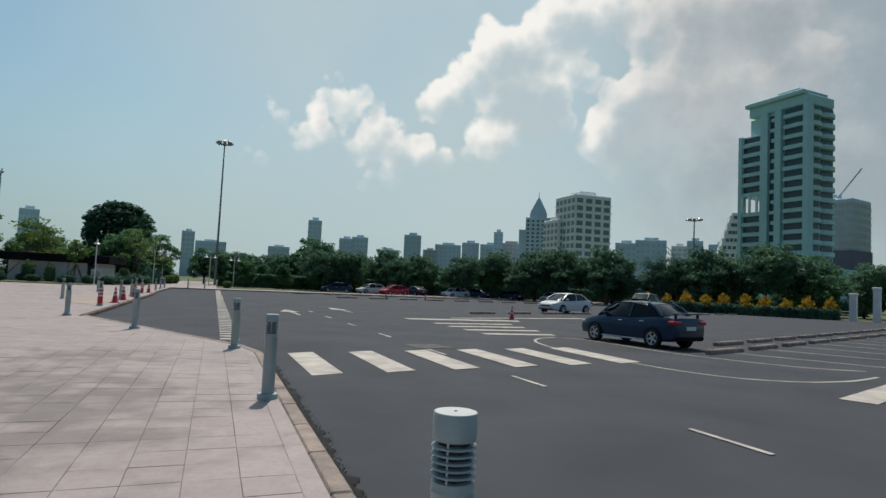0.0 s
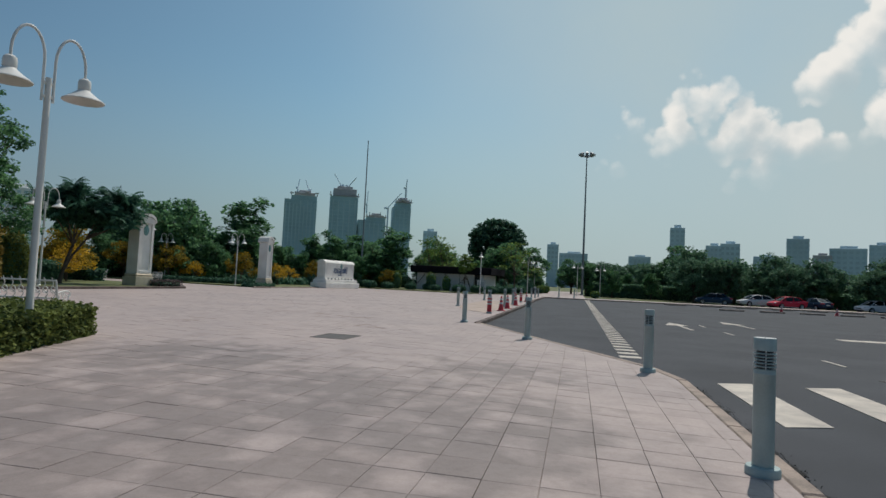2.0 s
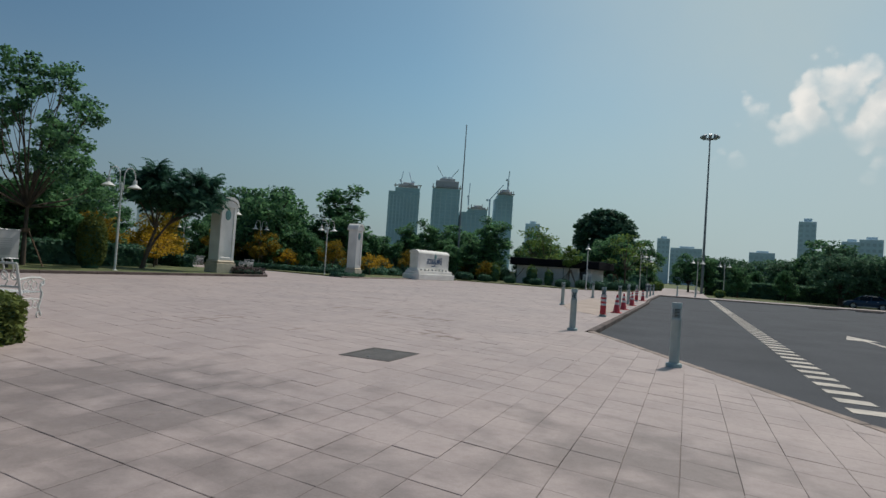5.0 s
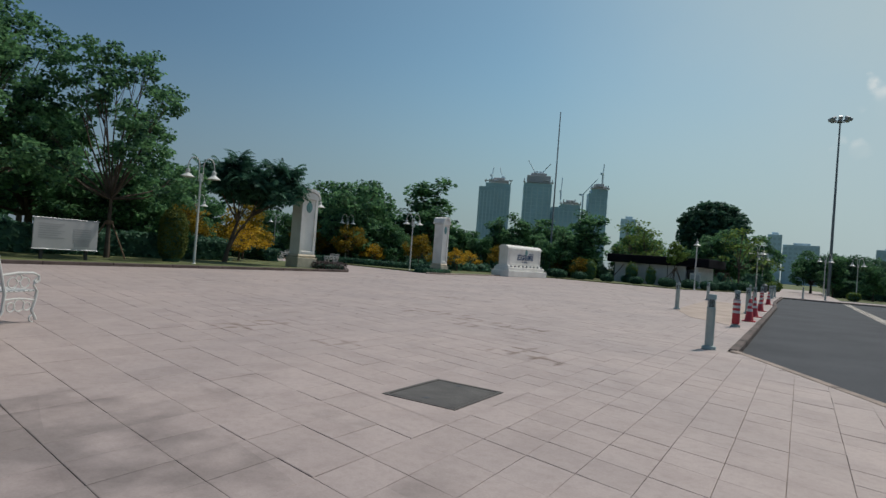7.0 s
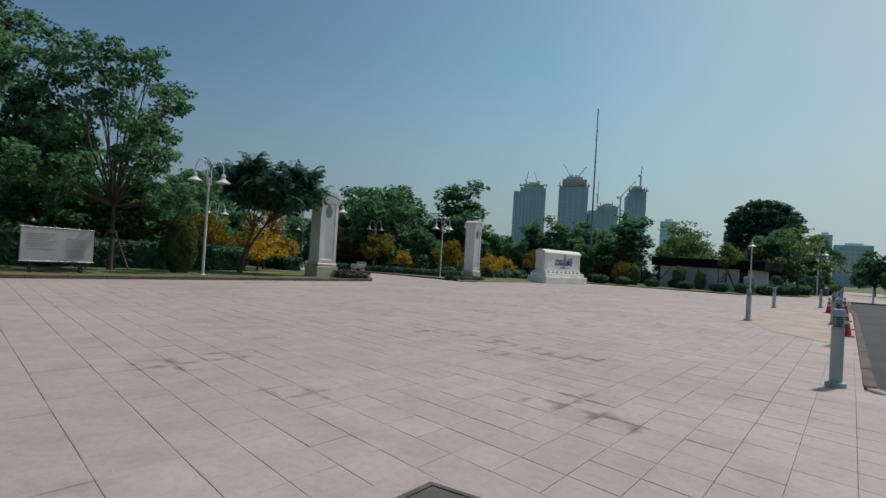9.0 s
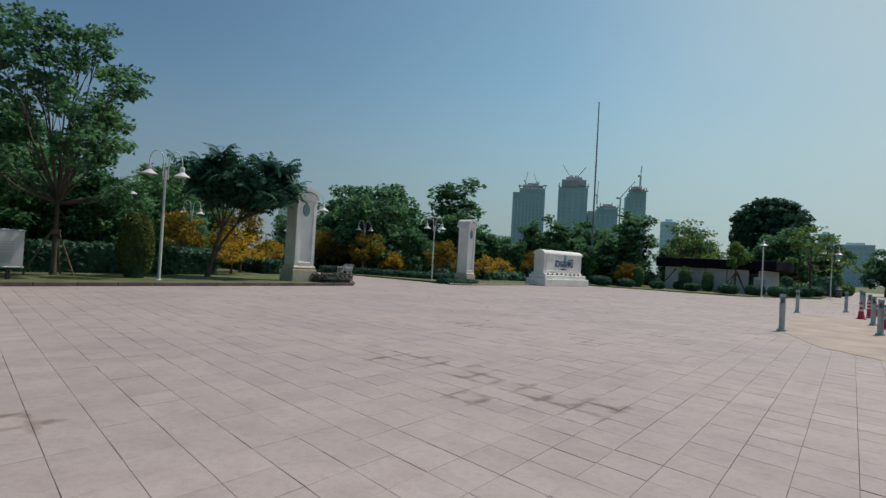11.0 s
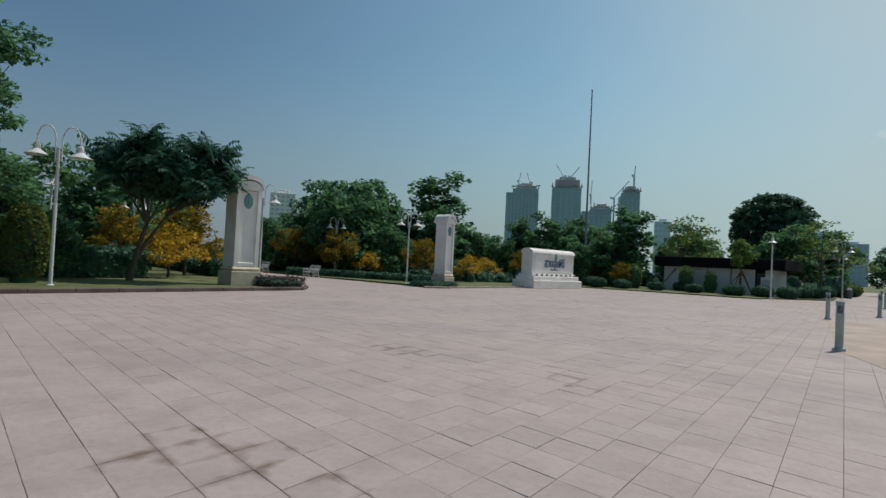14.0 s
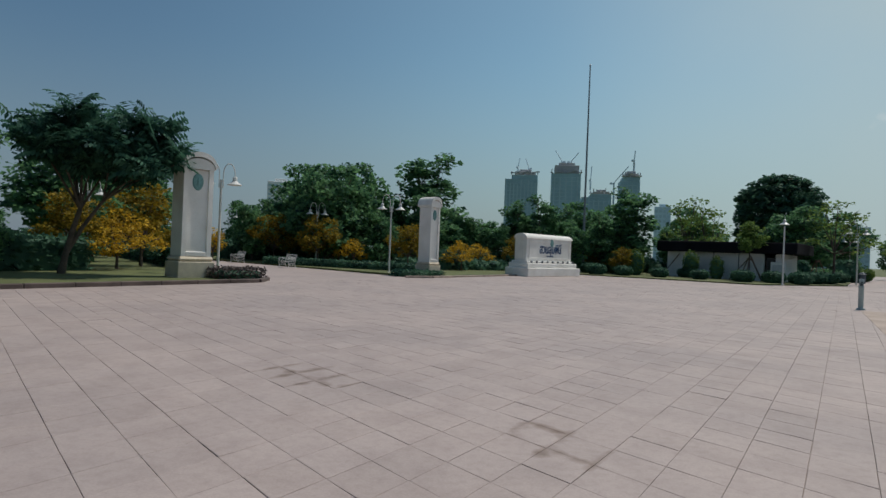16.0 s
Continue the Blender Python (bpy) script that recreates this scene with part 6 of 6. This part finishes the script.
def site_tower(label, x, y, turn, w, d, h, material, floors, shoulder=0.0, ribs=9):
    """An unfinished tower wrapped in netting, with an open brown storey and edge decks on top."""
    rng = random.Random(int(w * 100 + h))
    ob = thing("unfinished_tower", label, "building", pose(x, y, -0.2, 0, 0, turn))
    core = Shape().box(-w / 2, -d / 2, 0, w / 2, d / 2, h * 0.88, 0.2)
    if shoulder:
        core.box(-w * 0.5 + w * shoulder, -d * 0.48, h * 0.88, w * 0.5, d * 0.48, h * 0.93, 0.2)
    part("core", core, material, ob, smooth=False)
    x0, z0 = -w * 0.5 + w * shoulder, h * (0.93 if shoulder else 0.88)
    part("top_storey", Shape().box(x0 + w * 0.10, -d * 0.40, z0, w * 0.44, d * 0.40, h * 0.97, 0.2).box(x0 + w * 0.24, -d * 0.3, h * 0.97, w * 0.30, d * 0.3, h * 1.0, 0.2), m_brown, ob, smooth=False)
    fh = h * 0.88 / floors
    slab = Shape().box(-w / 2 - 0.16, -d / 2 - 0.16, -0.35, w / 2 + 0.16, d / 2 + 0.16, 0).mesh("floor_slab", m_concrete_hazy, False)
    for k in range(1, floors + 1):
        part("floor_slab", slab, m_concrete_hazy, ob).location = (0, 0, fh * k)
    for i in range(ribs):
        xx = -w / 2 + w * (i + 0.5) / ribs
        part("rib", Shape().box(xx - w * 0.018, -d / 2 - 0.30, 0, xx + w * 0.018, -d / 2 + 0.1, h * rng.uniform(0.82, 0.87)), m_concrete_hazy, ob)
    for i in range(8):
        xx = x0 + (w * 0.5 - x0) * i / 7
        part("column", Shape().box(xx - 0.35, -d / 2 + 0.2, z0, xx + 0.35, -d / 2 + 0.9, z0 + rng.uniform(1.5, 4.5)), m_brown, ob)
    for i in range(6):
        xx = x0 - 1.0 + (w * 0.5 - x0) * i / 5.2
        z = z0 + rng.uniform(0.0, 2.2)
        part("edge_deck", Shape().box(xx, -d / 2 - 1.2, z, xx + rng.uniform(2.0, 3.4), -d / 2 + 1.0, z + 0.7), m_brown, ob)


T = 25
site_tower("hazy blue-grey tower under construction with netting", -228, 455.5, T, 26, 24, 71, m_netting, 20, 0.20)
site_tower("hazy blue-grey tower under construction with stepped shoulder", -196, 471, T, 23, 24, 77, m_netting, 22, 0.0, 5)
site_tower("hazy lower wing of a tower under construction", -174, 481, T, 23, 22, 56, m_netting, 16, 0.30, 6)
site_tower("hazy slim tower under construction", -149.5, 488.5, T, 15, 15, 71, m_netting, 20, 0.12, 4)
for x, y, z, h, j, r, tl in ((-232, 456, 69, 5, 9, 100, 62), (-224, 460, 69, 4, 10, 150, 60), (-199, 470, 75, 4, 12, 170, 55), (-192, 472, 75, 4, 9, 10, 50), (-178, 480, 56, 8, 12, 100, 78), (-160, 484, 0, 62, 17, 15, 50), (-146, 489, 70, 10, 8, 80, 80)):
    crane(x, y, z, h, j, r, tl, m_hazy)

# pale teal residential tower beside the car park
tt = thing("residential_tower", "tall pale teal residential tower with balconies", "building", pose(143.4, 106.6, -0.2, 0, 0, 3))
W, Dp, Ht, NF = 11.5, 20.3, 52.0, 19
fh = Ht / NF
part("core", Shape().box(-W / 2 + 1.2, -Dp / 2 + 1.2, 0, W / 2, 1.2, Ht, 0.1).box(-W / 2 + 1.2, 1.2, 0, W / 2, Dp / 2, fh * 9.4, 0.1).box(-W / 2 + 1.2, 1.2, fh * 11, W / 2, Dp / 2, Ht - 5, 0.1).box(-W / 2 + 3.0, 1.2, Ht - 5, W / 2, Dp / 2 - 1.5, Ht, 0.1).box(-W / 2 + 1.2, 1.2, fh * 9.4, W / 2, 3.4, fh * 11), m_teal, tt, smooth=False)
part("podium", Shape().box(-W / 2 + 0.3, -Dp / 2 - 9, 0, W / 2, Dp / 2 - 1, 10.0, 0.3), m_teal, tt, smooth=False)
part("fin", Shape().box(-W / 2, 1.2, 0, -W / 2 + 1.5, 3.4, Ht, 0.1), m_teal, tt, smooth=False)
part("fin", Shape().box(-W / 2, -2.6, 0, -W / 2 + 1.5, -0.8, Ht, 0.1), m_teal, tt, smooth=False)
part("corner_pier", Shape().box(-W / 2, -Dp / 2, 0, -W / 2 + 2.0, -Dp / 2 + 1.6, Ht, 0.1), m_teal, tt, smooth=False)
part("corner_pier", Shape().box(-W / 2, Dp / 2 - 1.2, 0, -W / 2 + 2.0, Dp / 2, Ht - 5, 0.1), m_teal, tt, smooth=False)
part("crown", Shape().box(-W / 2 + 0.6, -Dp / 2 + 0.6, Ht, W / 2 - 0.6, Dp * 0.36, Ht + 2.6, 0.2).box(-W / 2 - 0.2, -Dp / 2 + 1.4, Ht + 2.6, W / 2 - 2, Dp * 0.40, Ht + 3.8, 0.2).box(-W / 2 + 1.5, -Dp * 0.32, Ht + 3.8, W / 2 - 3, -Dp * 0.02, Ht + 5.0, 0.2), m_teal, tt, smooth=False)
part("stair_recess", Shape().box(-W / 2 + 1.1, -0.7, 4, -W / 2 + 1.25, 1.1, Ht - 1), m_pane_dark, tt, "dark recessed stair strip")
for k in range(3, NF):
    part("stair_balcony", Shape().box(-W / 2 + 0.3, -0.75, fh * k, -W / 2 + 1.2, 0.35 + 0.4 * (k % 2), fh * k + 0.9, 0.05), m_teal, tt)
wl = Shape().box(-0.15, 0, 0, 0.15, 5.6, fh * 0.56, 0.03).mesh("window", m_pane_dark, False)
wr = Shape().box(-0.15, 0, 0, 0.15, 5.7, fh * 0.56, 0.03).mesh("window", m_pane_dark, False)
sp = Shape().box(-0.75, 0, 0, 0.5, 5.8, fh * 0.38, 0.06).mesh("spandrel", m_teal, False)
bal = Shape()
bal.add([(2.7 * math.cos(a), -1.5 * math.sin(a), q) for q in (0, fh * 0.40) for a in [math.pi * k / 8 for k in range(9)]], [tuple(range(9)), tuple(range(9, 18))[::-1]] + [(k, 9 + k, 10 + k, k + 1) for k in range(8)] + [(8, 17, 9, 0)])
bm_ = bal.mesh("balcony", m_teal, False)
wb = Shape().box(-2.3, -0.15, 0, 2.3, 0.15, fh * 0.5, 0.03).mesh("window", m_pane_dark, False)
for k in range(4, NF):
    z = fh * k
    if k >= NF - 2:
        part("window", wr, m_pane_dark, tt).location = (-W / 2 + 1.15, -8.7, z + fh * 0.40)
    for me, yy in ((wl, 3.5), (wr, -8.7)):
        if k in (9, 10) and yy == 3.5 or k >= NF - 2:
            continue
        part("window", me, m_pane_dark, tt).location = (-W / 2 + 1.15, yy, z + fh * 0.45)
    for yy in (3.5, -8.8):
        if not (yy == 3.5 and (k == 10 or k >= NF - 2)):
            part("spandrel", sp, m_teal, tt).location = (-W / 2 + 1.0, yy, z)
    for i in range(2):
        xx = -W / 2 + 3.4 + 5.2 * i
        part("balcony", bm_, m_teal, tt).location = (xx, -Dp / 2 + 1.2, z)
        part("window", wb, m_pane_dark, tt).location = (xx, -Dp / 2 + 1.15, z + fh * 0.45)
for yy in (4.2, 6.4, 8.6):
    part("sky_garden_column", Shape().box(-W / 2 + 0.1, yy, fh * 9.4, -W / 2 + 0.7, yy + 0.5, fh * 11, 0.05), m_apart, tt)

block("apartment_block", "pale apartment block with deep window bays", 137.4, 191.3, -2, 16, 15, 39.5, m_apart, 13, 4, 5, 0.66, pane=m_pane_pale)
block("apartment_block", "lower pale wing of the apartment block", 130.6, 199.3, -2, 5.6, 12, 30.5, m_apart, 11, 1, 4, 0.58, pane=m_pane_pale)
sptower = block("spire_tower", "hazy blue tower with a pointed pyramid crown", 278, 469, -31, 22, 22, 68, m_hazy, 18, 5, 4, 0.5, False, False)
part("crown", Shape().lathe([(11, 68), (10.5, 73), (6.5, 79), (2.0, 86), (0.5, 88), (0.2, 93)], 4, pose(0, 0, 0, 0, 0, 45)), m_hazy, sptower, smooth=False)
part("shoulder", Shape().box(-17, -9, 0, -11, 9, 57, 0.3), m_hazy, sptower, smooth=False)
cb = block("construction_block", "grey office block under construction with open floors", 268.4, 176.5, 10, 17, 12, 49, m_concrete_hazy, 14, 5, 4, 0.8, False, True, m_brown)
part("scaffold_net", Shape().box(-8.9, -6.5, 0, 8.8, 6.3, 26, 0.1), m_purple, cb, "dark purple scaffold netting")
crane(266, 178, 48.6, 3, 14, 300, 55, m_hazy)
st = thing("stepped_building", "white stepped hotel block with sloping terraces", "building", pose(221, 199, -0.2, 0, 0, -42))
for k in range(12):
    o = 1.3 * k
    part("terrace", Shape().box(-11 + o * 0.8, -7, 3.4 * k, 8, 7, 3.4 * k + 2.2, 0.1).box(-10.2 + o * 0.8, -6.6, 3.4 * k + 2.2, 7.6, 6.6, 3.4 * k + 3.4, 0.05), m_apart, st, smooth=False)
    for i in range(5):
        xx = -9.5 + o * 0.8 + (17 - o * 0.8) * i / 5
        part("window", Shape().box(xx, -7.1, 3.4 * k + 0.5, xx + 1.4, -6.9, 3.4 * k + 2.0), m_pane, st)
# skyline blocks far off, with their haze in the base colours
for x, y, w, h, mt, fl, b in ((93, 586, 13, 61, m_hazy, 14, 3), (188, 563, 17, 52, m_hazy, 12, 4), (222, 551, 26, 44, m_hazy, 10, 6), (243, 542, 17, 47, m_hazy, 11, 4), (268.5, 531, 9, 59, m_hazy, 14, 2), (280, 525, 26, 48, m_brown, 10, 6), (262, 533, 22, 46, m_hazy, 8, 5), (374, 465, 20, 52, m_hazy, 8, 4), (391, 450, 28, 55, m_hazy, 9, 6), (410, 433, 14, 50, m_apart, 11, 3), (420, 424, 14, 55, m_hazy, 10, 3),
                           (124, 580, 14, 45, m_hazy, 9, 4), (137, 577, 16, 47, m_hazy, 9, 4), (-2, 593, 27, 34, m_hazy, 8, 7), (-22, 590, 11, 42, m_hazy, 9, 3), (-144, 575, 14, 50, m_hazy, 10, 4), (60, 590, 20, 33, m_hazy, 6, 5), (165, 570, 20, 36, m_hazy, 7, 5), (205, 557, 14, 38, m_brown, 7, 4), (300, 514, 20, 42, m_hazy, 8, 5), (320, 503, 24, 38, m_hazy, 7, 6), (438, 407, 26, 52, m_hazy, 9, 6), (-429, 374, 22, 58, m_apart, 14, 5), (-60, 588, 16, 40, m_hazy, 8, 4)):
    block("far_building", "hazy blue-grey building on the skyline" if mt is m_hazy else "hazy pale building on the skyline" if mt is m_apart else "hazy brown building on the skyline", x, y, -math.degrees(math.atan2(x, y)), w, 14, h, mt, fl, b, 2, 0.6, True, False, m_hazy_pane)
# ---- pavers ----


def build_pavers():
    """Square pavers with open joints over the whole plaza; those along the walk are objects of their own."""
    rng = random.Random(9)
    floor_ob = bpy.data.objects["pavement"]
    east = [(3.732, -60.0), (3.638, 5.0), (3.318, 6.265), (-1.047, 14.636), (-1.18, 38.0), (-1.46, 46.0), (-1.46, 62.5)]
    lines = list(zip(east, east[1:]))

    def clip(poly, a, b):
        out = []
        for i, p in enumerate(poly):
            q = poly[(i + 1) % len(poly)]
            sp = (b[0] - a[0]) * (p[1] - a[1]) - (b[1] - a[1]) * (p[0] - a[0])
            sq = (b[0] - a[0]) * (q[1] - a[1]) - (b[1] - a[1]) * (q[0] - a[0])
            if sp >= 0:
                out.append(p)
            if (sp >= 0) != (sq >= 0):
                t = sp / (sp - sq)
                out.append((p[0] + (q[0] - p[0]) * t, p[1] + (q[1] - p[1]) * t))
        return out

    def lay(x, y):
        """Rows run straight by the kerb and turn a little across the open plaza."""
        return x, y + SKEW * min(1.0, max(0.0, (y + 1.0) / 6.0)) * (x - 3.10)

    def paver(s, corners, dz):
        g = rng.uniform(0.0009, 0.0026)
        cx, cy = sum(p[0] for p in corners) / 4, sum(p[1] for p in corners) / 4
        a, b = 1 - g / 0.19, 1 - (g + 0.003) / 0.19
        tilt = rng.uniform(-0.006, 0.006), rng.uniform(-0.006, 0.006)
        v = [(cx + (x - cx) * a, cy + (y - cy) * a, -0.012) for x, y in corners]
        v += [(cx + (x - cx) * a, cy + (y - cy) * a, dz - 0.002) for x, y in corners]
        v += [(cx + (x - cx) * b, cy + (y - cy) * b, dz + (x - cx) * tilt[0] + (y - cy) * tilt[1]) for x, y in corners]
        f = [(8, 9, 10, 11)] + [(k + i, k + (i + 1) % 4, k + 4 + (i + 1) % 4, k + 4 + i) for k in (0, 4) for i in range(4)]
        s.add(v, f)

    hx, hy = TILE / 2, TILE_Y / 2
    shared = []
    for k in range(8):
        s = Shape()
        paver(s, [(sx * hx, sy * hy + SKEW * sx * hx) for sx, sy in ((-1, -1), (1, -1), (1, 1), (-1, 1))], 0)
        shared.append(s.mesh("paver", m_paver, False))
    rest, edge = Shape(), Shape()
    mx0, mx1, my0, my1 = -2.85 - 0.395, -2.85 + 0.395, 7.47 - 0.495, 7.47 + 0.495
    made = 0
    for i in range(-70, 3):
        x = 3.10 + hx + TILE * i
        if x < -21.8:
            continue
        for j in range(-60, 165):
            y = -1.75 + hy + TILE_Y * j
            px, py = lay(x, y)
            if py > 57.3 or py < -12.0:
                continue
            poly = [lay(x + sx * hx, y + sy * hy) for sx, sy in ((-1, -1), (1, -1), (1, 1), (-1, 1))]
            dz = rng.uniform(-0.0015, 0.0015)
            if mx0 - hx < px < mx1 + hx and my0 - hy < py < my1 + hy:
                # cut to fit round the manhole
                mid = clip(clip(poly, (mx0, 99), (mx0, -99)), (mx1, -99), (mx1, 99))
                for cut in (clip(poly, (mx0, -99), (mx0, 99)), clip(poly, (mx1, 99), (mx1, -99)), clip(mid, (99, my0), (-99, my0)) if mid else [], clip(mid, (-99, my1), (99, my1)) if mid else []):
                    if len(cut) > 2:
                        n = len(edge.v)
                        edge.v += [(p[0], p[1], 0.0) for p in cut]
                        edge.f.append(tuple(range(n, n + len(cut))))
                continue
            cut = poly
            for a, b in lines:
                if a[1] - 0.3 <= py <= b[1] + (0.3 if b[1] < 10 else -0.05):
                    if len(cut) > 2:
                        cut = clip(cut, a, b)
            if len(cut) < 3:
                continue
            if len(cut) != 4 or cut != poly:
                n = len(edge.v)
                edge.v += [(p[0], p[1], dz) for p in cut]
                edge.f.append(tuple(range(n, n + len(cut))))
            elif -4.1 < px < 0.1 and 5.2 < y < 16.2 and made < 300:
                ob = part("paver", shared[rng.randrange(8)], m_paver, floor_ob)
                ob.location = (px, py, dz)
                made += 1
            else:
                paver(rest, poly, dz)
    for s in (rest, edge):
        o = part("pavers", s, m_pavers, floor_ob, smooth=False)
        tagged(o, kind="stuff")
    far = Shape()
    far.prism([(-1.5, 57.5), (-1.5, 62.7), (3.15, 62.7), (3.15, 139), (-3.4, 139), (-4.6, 66), (-9.5, 57.5)], -0.01, 0.0)
    part("pavers", far, m_pavers, floor_ob, smooth=False)


def litter():
    """Black grit washed along the foot of the kerb."""
    rng = random.Random(31)
    ends = [(3.815, -16.0), (3.805, 5.0), (3.52, 6.42), (-0.88, 14.75)]
    s = Shape()
    row = []
    for (x0, y0), (x1, y1) in zip(ends, ends[1:]):
        n = int(math.hypot(x1 - x0, y1 - y0) / 0.06)
        d = Vector((x1 - x0, y1 - y0)).normalized()
        for i in range(n):
            t = i / n
            x, y = x0 + (x1 - x0) * t, y0 + (y1 - y0) * t
            w = 0.15 + 0.10 * noise.noise((x * 1.3, y * 1.3, 4.0)) + 0.09 * noise.noise((x * 6, y * 6, 1.0)) + rng.uniform(-0.012, 0.012)
            w = max(0.015, w)
            row.append(((x, y, -0.098), (x + d.y * w * 0.6, y - d.x * w * 0.6, -0.106), (x + d.y * w, y - d.x * w, -0.113)))
            for k in range(5):
                q = w * 0.7 + abs(rng.gauss(0, 0.05))
                a = rng.uniform(0.002, 0.006)
                j = rng.uniform(-0.03, 0.03)
                s.box(-a, -a * 0.7, -0.002, a, a * 0.7, a * 0.8, 0, pose(x + d.y * q + d.x * j, y - d.x * q + d.y * j, -0.115, rng.uniform(-20, 20), 0, rng.uniform(0, 180)))
    bed = Shape()
    n = len(row)
    bed.add([p for r in row for p in r], [(3 * i + k, 3 * i + k + 1, 3 * i + k + 4, 3 * i + k + 3) for i in range(n - 1) for k in (0, 1)])
    bed.add(s.v, s.f)
    solid("gutter_grit", bed, m_grit, "black grit and leaf litter along the kerb foot", "litter", kind="stuff", smooth=False)


build_pavers()
litter()
